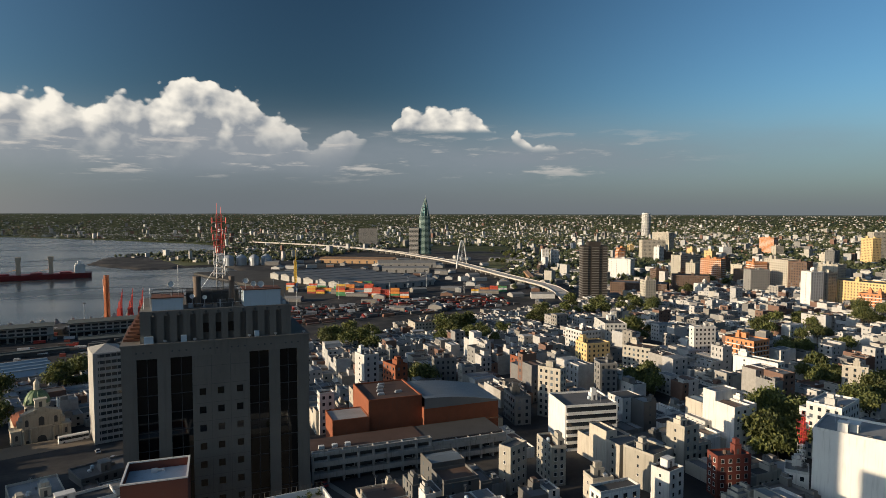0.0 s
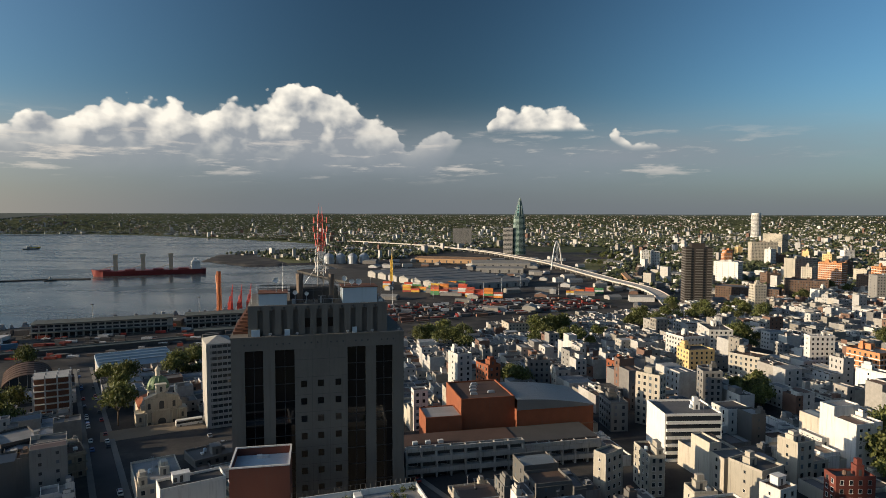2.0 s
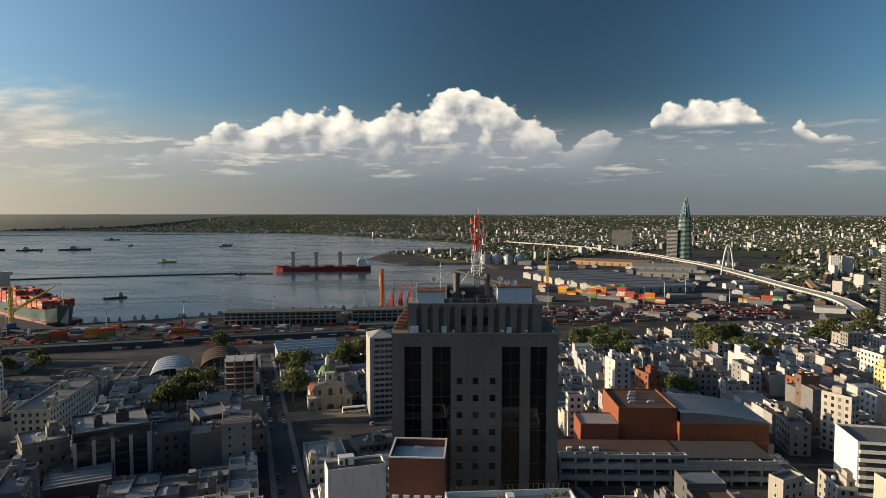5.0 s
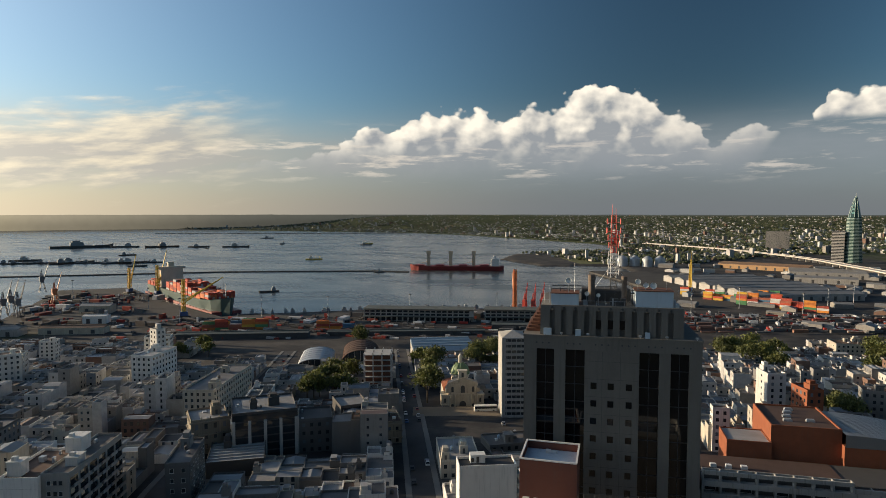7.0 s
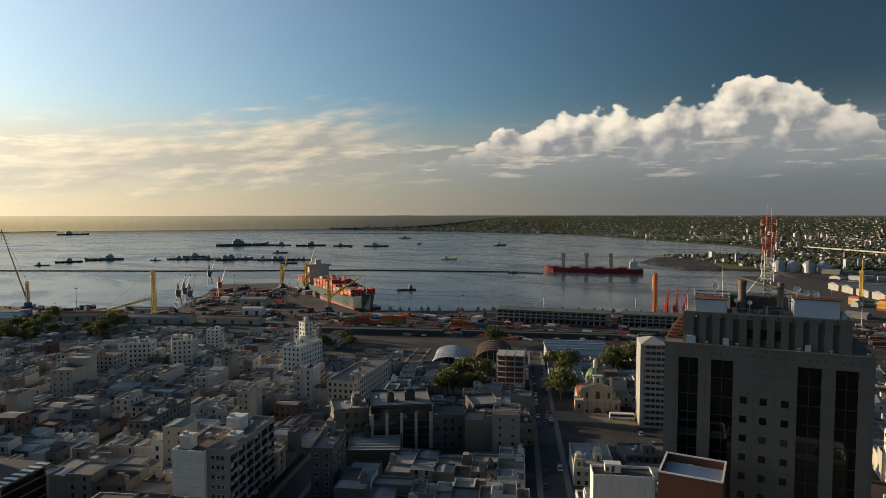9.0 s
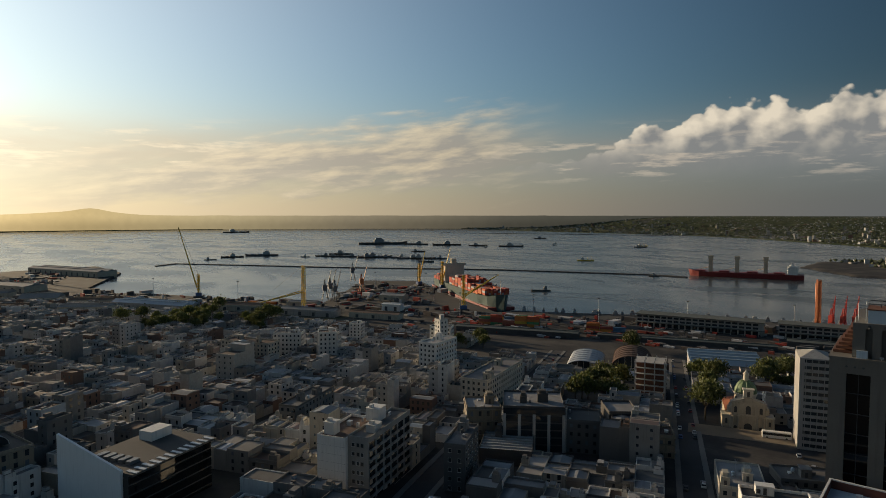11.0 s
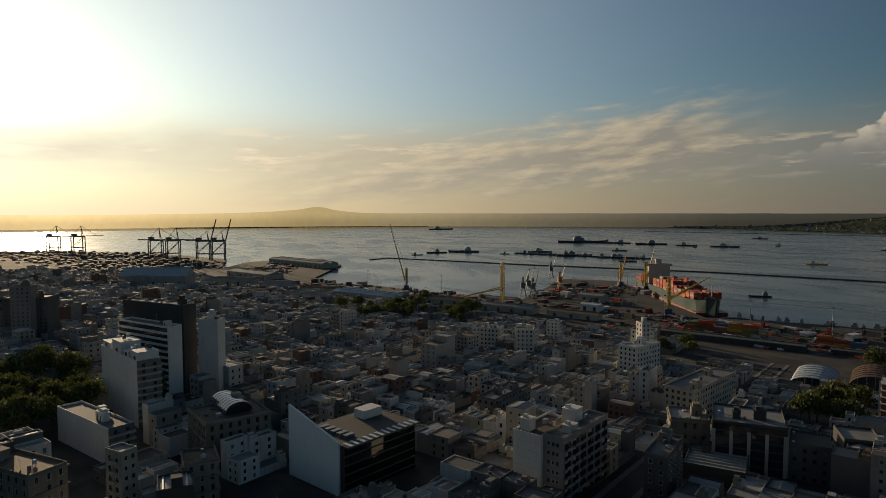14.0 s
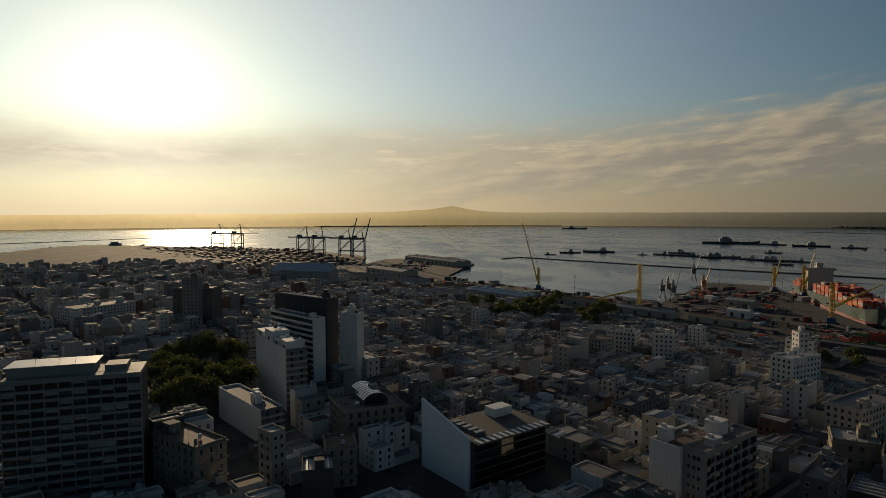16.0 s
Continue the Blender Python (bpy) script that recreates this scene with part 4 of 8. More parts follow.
TONES = {"white": surface("white_house_paint", [(0.541, 0.533, 0.508), (0.459, 0.451, 0.426), (0.59, 0.574, 0.541)], 0.8, amount=0.22, vary=0.1, stain=0.35),
         "cream": surface("cream_plaster", [(0.376, 0.346, 0.287), (0.333, 0.31, 0.262), (0.404, 0.369, 0.309)], 0.85, amount=0.25, vary=0.12, stain=0.4),
         "grey": surface("grey_plaster", [(0.148, 0.145, 0.139), (0.188, 0.184, 0.176), (0.111, 0.109, 0.105)], 0.88, amount=0.3, vary=0.12, stain=0.4),
         "yellow": surface("ochre_paint", [(0.55, 0.4, 0.19)], 0.85, amount=0.2, stain=0.2), "brick": M_BRICK,
         "orange": surface("orange_brick", [(0.45, 0.2, 0.09)], 0.85, amount=0.25, stain=0.15), "brown": surface("brown_brick", [(0.12, 0.08, 0.06)], 0.85, amount=0.3),
         "darkred": surface("dark_red_paint", [(0.13, 0.04, 0.03)], 0.8, amount=0.3), "slab": M_WHITE, "darkglass": M_DARKCONC, "blank": M_WHITE,
         "ornate": surface("old_stone", [(0.21, 0.182, 0.14), (0.252, 0.217, 0.168)], 0.9, amount=0.35, stain=0.45), "dark": M_DARKCONC}
M_FRAME = surface("window_frame_paint", [(0.45, 0.44, 0.42), (0.2, 0.19, 0.18), (0.6, 0.58, 0.55)], 0.6, amount=0.1, bump=0)
M_BLUEWHITE = surface("pale_blue_paint", [(0.42, 0.5, 0.56)], 0.6, amount=0.15, stain=0.2)


def islands(name, stops):
    """Colours that change from house to house inside one joined mesh."""
    mat = bpy.data.materials.new(name)
    mat.use_nodes = True
    w = Nodes(mat.node_tree)
    rnd = w.add("ShaderNodeNewGeometry").outputs["Random Per Island"]
    co = w.add("ShaderNodeTexCoord").outputs["Object"]
    col = w.ramp(rnd, [(i / len(stops), c) for i, c in enumerate(stops)], "CONSTANT")
    g = w.math("ADD", 0.6, w.math("MULTIPLY", w.noise(co, 0.5, 5.0, 0.65), 0.8))
    col = w.mix(1.0, col, w.xyz(g, g, g), "MULTIPLY")
    b = w.add("ShaderNodeBsdfPrincipled")
    w.link(col, b.inputs["Base Color"])
    b.inputs["Roughness"].default_value = 0.85
    w.link(b.outputs[0], w.add("ShaderNodeOutputMaterial").inputs[0])
    return mat


M_WALLS = islands("house_walls", [(0.402, 0.393, 0.376), (0.328, 0.31, 0.274), (0.201, 0.197, 0.188), (0.445, 0.441, 0.428), (0.264, 0.25, 0.228), (0.362, 0.353, 0.335), (0.147, 0.143, 0.139), (0.196, 0.182, 0.16), (0.386, 0.373, 0.351), (0.323, 0.319, 0.31), (0.139, 0.081, 0.059)])
M_ROOFS = islands("house_roofs", [(0.059, 0.058, 0.057), (0.112, 0.112, 0.112), (0.079, 0.074, 0.07), (0.149, 0.149, 0.149), (0.045, 0.045, 0.045), (0.077, 0.055, 0.046)])
M_SHEET = surface("corrugated_sheet_roof", [(0.2, 0.21, 0.22), (0.11, 0.115, 0.12), (0.28, 0.29, 0.3), (0.13, 0.09, 0.07), (0.17, 0.2, 0.22)], 0.5, amount=0.4, vary=0.15, scale=0.4)
M_SHEETS = islands("sheet_roofs", [(0.15, 0.16, 0.17), (0.08, 0.085, 0.09), (0.22, 0.23, 0.24), (0.1, 0.065, 0.05), (0.13, 0.15, 0.17), (0.3, 0.31, 0.32)])
TREES = build_tree_kinds()

# ---- the office tower with the mast ----
def office_tower():
    ox, oy, ang = -4.9, 135.0, 5.0
    z0 = 20.0
    ob = thing("office_tower", "dark grey concrete office tower with tall black window strips", "office tower",
               Matrix.Translation((0, oy, 0)) @ Matrix.Rotation(radians(ang), 4, "Z"))
    TAKEN.append((-5, 148, 24))
    L, R, D, SH = -23.0, 13.2, 24.0, 93.5
    # shaft: piers between recessed glass strips
    strips = [(-20.3, -16.6), (-14.2, -10.2), (0.9, 4.9), (7.1, 10.8)]
    edges = [L] + [v for s in strips for v in s] + [R]
    for a, b in zip(edges[::2], edges[1::2]):
        s = Shape()
        s.box(a, b, 0, 1.2, z0, 90.9)
        part("pier", s, M_TOWERCONC, ob)
    s = Shape()
    s.box(L, R, 1.2, D, z0, 90.9)
    part("shaft", s, M_TOWERCONC, ob)
    s = Shape()
    s.box(L, R, 0, D, 90.9, SH)
    s.box(L - 0.15, R + 0.15, -0.15, D + 0.15, SH, SH + 0.35)
    part("shoulder", s, M_TOWERCONC, ob)
    for a, b in strips:
        s = Shape()
        n, fh = 19, 3.75
        s.box(a, b, 1.12, 1.2, z0, 90.9)
        part("window_strip", s, M_TOWERGLASS, ob, "tall strip of black glass")
        s = Shape()
        for i in range(n + 1):
            s.box(a, b, 1.0, 1.18, 90.75 - i * fh, 90.9 - i * fh)
        s.box((a + b) / 2 - 0.06, (a + b) / 2 + 0.06, 1.0, 1.18, z0, 90.8)
        part("mullion", s, M_DARK, ob)
    for u in (-8.3, -4.8, -1.1):
        for i in range(10):
            z = 83.4 - i * 3.79
            s = Shape()
            s.box(u - 0.62, u + 0.62, -0.03, 0.02, z - 0.68, z + 0.68)
            part("window", s, M_TOWERGLASS, ob)

    # joints between the precast panels
    for i in range(12):
        s = Shape()
        z = 88.6 - i * 3.79
        s.box(-10.1, 0.8, -0.012, 0.0, z, z + 0.05)
        part("panel_joint", s, M_DARKCONC, ob)
    for u in (-6.6, -2.9):
        s = Shape()
        s.box(u, u + 0.05, -0.014, 0.0, 45, 90.8)
        part("panel_joint", s, M_DARKCONC, ob)
    # round vents under the shoulder
    for g in (-19.0, -12.5, -6.7, -1.3, 4.0, 9.6):
        for k in (-1, 0, 1):
            s = Shape()
            s.tube((g + k * 1.3, -0.05, 92.2), (g + k * 1.3, 0.1, 92.2), 0.2, 0.2, 8)
            part("vent", s, M_DARK, ob)
    # crown with niches
    CL, CR, CT = -19.6, 9.6, 100.2
    s = Shape()
    s.box(CL, CR, 1.6, D - 2, SH + 0.35, CT)
    part("crown", s, M_TOWERCONC, ob)
    us = [-17.1 + 2.42 * i for i in range(11)]
    for i in range(12):
        a = CL if i == 0 else us[i - 1] + 0.55
        b = CR if i == 11 else us[i] - 0.55
        s = Shape()
        s.box(a, b, 0.9, 1.6, SH + 0.35, CT)
        part("crown_pier", s, M_TOWERCONC, ob)
    for i, u in enumerate(us):
        s = Shape()
        s.box(u - 0.55, u + 0.55, 0.9, 1.6, 99.2, CT)
        part("crown_lintel", s, M_TOWERCONC, ob)
        s = Shape()
        s.tube((u, 0.8, 99.7), (u, 1.0, 99.7), 0.26, 0.26, 8)
        s.tube((u, 0.8, 99.15), (u, 0.95, 99.4), 0.14, 0.14, 6)
        part("vent", s, M_DARK, ob)
        if i in (4, 5, 6):
            s = Shape()
            s.box(u - 0.55, u + 0.55, 1.45, 1.59, 95.3, 97.2)
            part("louvre", s, M_TOWERGLASS, ob)
    # white cabinets and floodlights on the shoulder
    for u, w, h in ((-18.9, 1.7, 1.4), (-12.2, 1.1, 1.3), (2.0, 1.0, 1.2)):
        s = Shape()
        s.box(u, u + w, 0.4, 0.85, SH + 0.35, SH + 0.35 + h)
        part("cabinet", s, M_BLUEWHITE, ob)
    for u in (-15.1, -9.6, 1.0, 6.3, 12.2):
        s = Shape()
        s.tube((u, 0.3, SH + 0.35), (u, 0.3, SH + 0.7), 0.06, 0.06, 5)
        s.box(u - 0.3, u + 0.3, 0.1, 0.5, SH + 0.65, SH + 0.95)
        part("floodlight", s, M_METAL, ob)
    # stepped side wing with pipes
    s = Shape()
    for i in range(7):
        s.box(CL - 3.2 + i * 0.45, CL - 0.01, 4, 16, SH + 0.4 + i * 0.75, SH + 0.9 + i * 0.75)
    part("stepped_wing", s, M_DARKBRICK, ob)
    # plant on the roof
    for a, b, h, d0 in ((-17.4, -11.6, 2.4, 1.6), (0.1, 7.6, 3.3, 1.6)):
        s = Shape()
        s.box(a, b, d0, d0 + 6, CT, CT + h)
        part("plant_room", s, M_BLUEWHITE, ob, "pale blue plant room")
        s = Shape()
        s.box(a - 0.15, b + 0.15, d0 - 0.15, d0 + 6.15, CT + h, CT + h + 0.2)
        part("plant_roof", s, M_DARKBRICK, ob)
    s = Shape()
    for z in (CT + 2.4, CT + 3.1):
        s.tube((-17.5, 5, z), (7.5, 5, z), 0.1, 0.1, 5)
        s.tube((-17.5, 11, z), (7.5, 11, z), 0.1, 0.1, 5)
    for i in range(14):
        u = -17.5 + i * 1.92
        s.tube((u, 5, CT), (u, 5, CT + 3.2), 0.1, 0.1, 5)
        s.tube((u, 5, CT + 3.1), (u, 11, CT + 3.1), 0.07, 0.07, 5)
    part("pipe_rack", s, M_DARK, ob)
    s = Shape()
    s.box(-11.0, -0.4, 8, 14, CT, CT + 2.6)
    part("plant_room", s, M_DARKCONC, ob)
    for u, top, r in ((-8.9, 106.6, 0.72), (-2.1, 106.4, 0.55)):
        s = Shape()
        s.turned([(r, 0), (r, top - CT - 1.2), (r * 1.15, top - CT - 1.1), (r * 1.15, top - CT)], 14, 0, (u, 4, CT))
        part("chimney", s, M_RUSTPIPE, ob)
    for u, z, r in ((-13.8, 105.2, 0.65), (0.6, 105.3, 0.6), (2.2, 104.6, 0.6), (3.7, 104.5, 0.7), (-9.9, 102.5, 0.5), (-7.5, 102.2, 0.45)):
        s = Shape()
        s.tube((u, 3, CT), (u, 3, z), 0.07, 0.07, 5)
        dish = Shape()
        dish.turned([(0.05, 0), (r * 0.6, 0.1), (r, 0.32), (r * 0.96, 0.36), (r * 0.55, 0.16)], 14)
        d = part("dish", dish, M_WHITE, ob, "white satellite dish", Matrix.Translation((u, 3.1, z)) @ Matrix.Rotation(radians(70), 4, "X"))
        part("dish_mast", s, M_METAL, ob)
    rng = random.Random(2)
    for i in range(26):
        s = Shape()
        u = rng.uniform(-18.5, 9)
        w, h = rng.uniform(0.3, 1.1), rng.uniform(0.5, 2.0)
        if abs(u + 8.9) < 1.2:
            continue
        s.box(u, u + w, 2.0 + rng.uniform(0, 1), 3.0 + rng.uniform(0, 1), CT, CT + h)
        part("roof_unit", s, rng.choice((M_METAL, M_DARK, M_WHITE)), ob)
    for u, t in ((-12.5, 109.0), (-17.8, 104.5), (-19.0, 103.5), (6.5, 105.6), (8.8, 103.6)):
        s = Shape()
        s.tube((u, 4, CT), (u, 4, t), 0.05, 0.03, 4)
        part("whip_aerial", s, M_METAL, ob)
    s = Shape()
    for i in range(16):
        u = CL + 0.3 + i * (CR - CL - 0.6) / 15
        s.tube((u, 1.8, CT), (u, 1.8, CT + 1.0), 0.03, 0.03, 4)
    s.tube((CL + 0.3, 1.8, CT + 1.0), (CR - 0.3, 1.8, CT + 1.0), 0.03, 0.03, 4)
    part("railing", s, M_METAL, ob)


def lattice(s, x, y, z0, z1, w0, w1, n, slot=0, r=0.07):
    for i in range(n):
        a, b = z0 + (z1 - z0) * i / n, z0 + (z1 - z0) * (i + 1) / n
        wa, wb = w0 + (w1 - w0) * i / n, w0 + (w1 - w0) * (i + 1) / n
        c = ((-1, -1), (1, -1), (1, 1), (-1, 1))
        for k in range(4):
            (p, q), (u, v) = c[k], c[(k + 1) % 4]
            s.tube((x + p * wa / 2, y + q * wa / 2, a), (x + p * wb / 2, y + q * wb / 2, b), r, r, 4, slot)
            s.tube((x + p * wa / 2, y + q * wa / 2, a), (x + u * wb / 2, y + v * wb / 2, b), r * 0.6, r * 0.6, 4, slot)
            s.tube((x + p * wb / 2, y + q * wb / 2, b), (x + u * wb / 2, y + v * wb / 2, b), r * 0.6, r * 0.6, 4, slot)


def radio_mast(x, y, z0, z1, w, name="radio_mast", label="red and white lattice radio mast with dishes and panels"):
    ob = thing(name, label, "radio mast", Matrix.Translation((x, y, 0)))
    h = z1 - z0
    rng = random.Random(4)
    for a, b, m, lab in ((0.0, 0.25, M_DARK, "dark steel foot"), (0.25, 0.52, M_WHITE, "white section"), (0.52, 0.94, M_RED, "red section")):
        s = Shape()
        lattice(s, 0, 0, z0 + h * a, z0 + h * b, w * (1 - 0.25 * a), w * (1 - 0.25 * b), max(3, int(h * (b - a) / 1.1)), 0, w * 0.055)
        part("section", s, m, ob, lab)
    s = Shape()
    s.tube((-0.3 * w, 0, z0 + h * 0.94), (-0.3 * w, 0, z1 + h * 0.06), 0.05, 0.03, 4)
    s.tube((0.3 * w, 0, z0 + h * 0.94), (0.3 * w, 0, z1 + h * 0.02), 0.05, 0.03, 4)
    part("top_aerial", s, M_RED, ob)
    for k, m in ((0.3, M_WHITE), (0.36, M_WHITE), (0.42, M_WHITE), (0.5, M_WHITE), (0.6, M_RED), (0.68, M_RED), (0.76, M_RED), (0.86, M_RED)):
        s = Shape()
        z = z0 + h * k
        e = w * rng.uniform(0.75, 1.15)
        s.box(-e, e, -e, e, z, z + 0.08)
        deck = part("platform", s, m, ob)
        for a, b in ((-e, -e), (e, -e), (e, e), (-e, e)):
            s = Shape()
            s.tube((a, b, z - 0.4), (a, b, z + 0.9), 0.08, 0.08, 4)
            part("aerial", s, m, deck)
    for i in range(10):
        s = Shape()
        k = rng.uniform(0.26, 0.8)
        a = rng.uniform(0, 6.28)
        px, py, z = w * 0.85 * math.cos(a), w * 0.85 * math.sin(a), z0 + h * k
        s.box(px - 0.12, px + 0.12, py - 0.12, py + 0.12, z - 0.6, z + 0.6)
        part("panel_aerial", s, M_WHITE if k < 0.5 else M_RED, ob)
    s = Shape()
    for a in (-1, 1):
        s.tube((0, 0, z0 + h * 0.42), (a * 7 * w / 1.6, 3, z0), 0.03, 0.03, 4)
    part("guy_wire", s, M_METAL, ob)


# ---- the brick auditorium ----
def auditorium():
    TAKEN.extend([(59, 265, 20), (88, 258, 21), (40, 256, 10), (46, 233, 14), (68, 233, 14), (90, 233, 14), (28, 233, 8)])
    ob = thing("auditorium", "red brick auditorium with a curved grey metal roof", "auditorium", Matrix.Translation((47.9, 249.8, 0)) @ Matrix.Rotation(radians(3.8), 4, "Z"))
    s = Shape()
    s.box(0, 23.2, 0, 27, 16, 42)
    part("stage_tower", s, M_BRICK, ob)
    s = parapet_shape(23.2, 27, 42, 0.8, 0.5)
    part("parapet", s, M_BRICK, ob, "", Matrix.Translation((11.6, 13.5, 0)))
    s = Shape()
    s.box(-11.5, 11.5, -13.2, 13.2, 41.9, 42.2)
    part("roof", s, M_RUSTROOF, ob, "", Matrix.Translation((11.6, 13.5, 0)))
    for x, y in ((6, 7), (7, 12), (8.5, 17), (10, 21), (14, 8)):
        s = Shape()
        s.box(x, x + 3, y, y + 1.4, 42.2, 42.9)
        s.box(x + 0.3, x + 2.7, y + 0.2, y + 1.2, 42.9, 43.2)
        part("roof_vent", s, M_METAL, ob)
    s = Shape()
    s.box(-15.2, -0.02, -1.5, 13, 16, 36)
    part("side_block", s, M_BRICK, ob)
    part("parapet", parapet_shape(15.2, 14.5, 36, 0.6, 0.4), M_BRICK, ob, "", Matrix.Translation((-7.6, 5.75, 0)))
    s = Shape()
    s.box(-14.8, -0.5, -1.1, 12.6, 35.9, 36.2)
    part("roof", s, M_ROOF, ob)
    # hall with the curved roof
    s = Shape()
    s.box(23.25, 58, -2.5, 22, 16, 37.6)
    part("hall", s, M_BRICK, ob)
    s = Shape()
    n = 14
    x0, x1 = 23.3, 58.4
    for i in range(n):
        a, b = i / n, (i + 1) / n
        za, zb = 37.6 + 4.2 * math.sin(math.pi * (0.5 - 0.5 * a)) ** 0.9, 37.6 + 4.2 * math.sin(math.pi * (0.5 - 0.5 * b)) ** 0.9
        p, q = x0 + (x1 - x0) * a, x0 + (x1 - x0) * b
        s.poly([(p, -3, za), (q, -3, zb), (q, 22.5, zb + 0.4), (p, 22.5, za + 0.4)])
        s.poly([(p, -3, 37.4), (q, -3, 37.4), (q, -3, zb), (p, -3, za)])
        s.poly([(q, 22.5, 37.4), (p, 22.5, 37.4), (p, 22.5, za + 0.4), (q, 22.5, zb + 0.4)])
    part("curved_roof", s, M_DARKMETAL, ob, "curved grey ribbed metal roof")
    for j in range(27):
        y = -2.8 + j * 0.97
        s = Shape()
        for i in range(n):
            a, b = i / n, (i + 1) / n
            za, zb = 37.6 + 4.2 * math.sin(math.pi * (0.5 - 0.5 * a)) ** 0.9, 37.6 + 4.2 * math.sin(math.pi * (0.5 - 0.5 * b)) ** 0.9
            p, q = x0 + (x1 - x0) * a, x0 + (x1 - x0) * b
            k = 0.4 * (y + 3) / 25.5
            s.poly([(p, y, za + k), (q, y, zb + k), (q, y, zb + k + 0.22), (p, y, za + k + 0.22)])
            s.poly([(p, y, za + k + 0.22), (q, y, zb + k + 0.22), (q, y + 0.4, zb + k + 0.22), (p, y + 0.4, za + k + 0.22)])
        part("roof_rib", s, M_METAL, ob)
    for z in (29.5, 37.5):
        s = Shape()
        s.box(23.3, 58.3, -2.75, -2.5, z, z + 0.5)
        part("band", s, M_BROWNBAND, ob)
    # white podium in front, with long open galleries
    front = thing("gallery_building", "weathered white concrete gallery building with open parapet frame", "building", Matrix.Translation((22.4, 224.0, 0)) @ Matrix.Rotation(radians(4.0), 4, "Z"))
    s = Shape()
    s.box(0, 78, 2.2, 20, 14, 31)
    part("wall", s, M_DARKCONC, front)
    for a, b, top in ((0, 46, 33), (46.05, 78, 31)):
        for k, z in enumerate((15, 19.2, 23.4, 27.6)):
            s = Shape()
            s.box(a, b, 0, 2.3, z, z + 1.9)
            part("gallery_band", s, M_OLDWHITE, front)
        s = Shape()
        s.box(a, b, 0, 0.6, top - 1.4, top)
        s.box(a, b, 2.4, 2.7, top - 1.2, top)
        part("parapet", s, M_OLDWHITE, front)
        n = int((b - a) / 5.2)
        for i in range(n + 1):
            c = a + 0.3 + i * (b - a - 0.6) / n
            s = Shape()
            s.box(c - 0.3, c + 0.3, 0.05, 2.2, 14, top - 1.4)
            s.box(c - 0.15, c + 0.15, 0.6, 2.4, top - 0.7, top)
            part("pier", s, M_OLDWHITE, front)
            if i < n and i % 2 == 0:
                for z in (17.2, 21.4, 25.6):
                    part("window", window_mesh(3.6, 1.5), None, front, "", Matrix.Translation((c + 2.6, 2.15, z + 0.8)))
    s = Shape()
    s.box(0.2, 45, 2.7, 20, 31.01, 31.2)
    s.box(46, 78, 0.7, 20, 30.4, 30.6)
    part("roof", s, M_RUSTROOF, front)
    for i in range(3):
        s = Shape()
        s.box(4 + i * 5, 6 + i * 5, 8, 9.5, 31.2, 32.4)
        part("air_unit", s, M_WHITE, front)


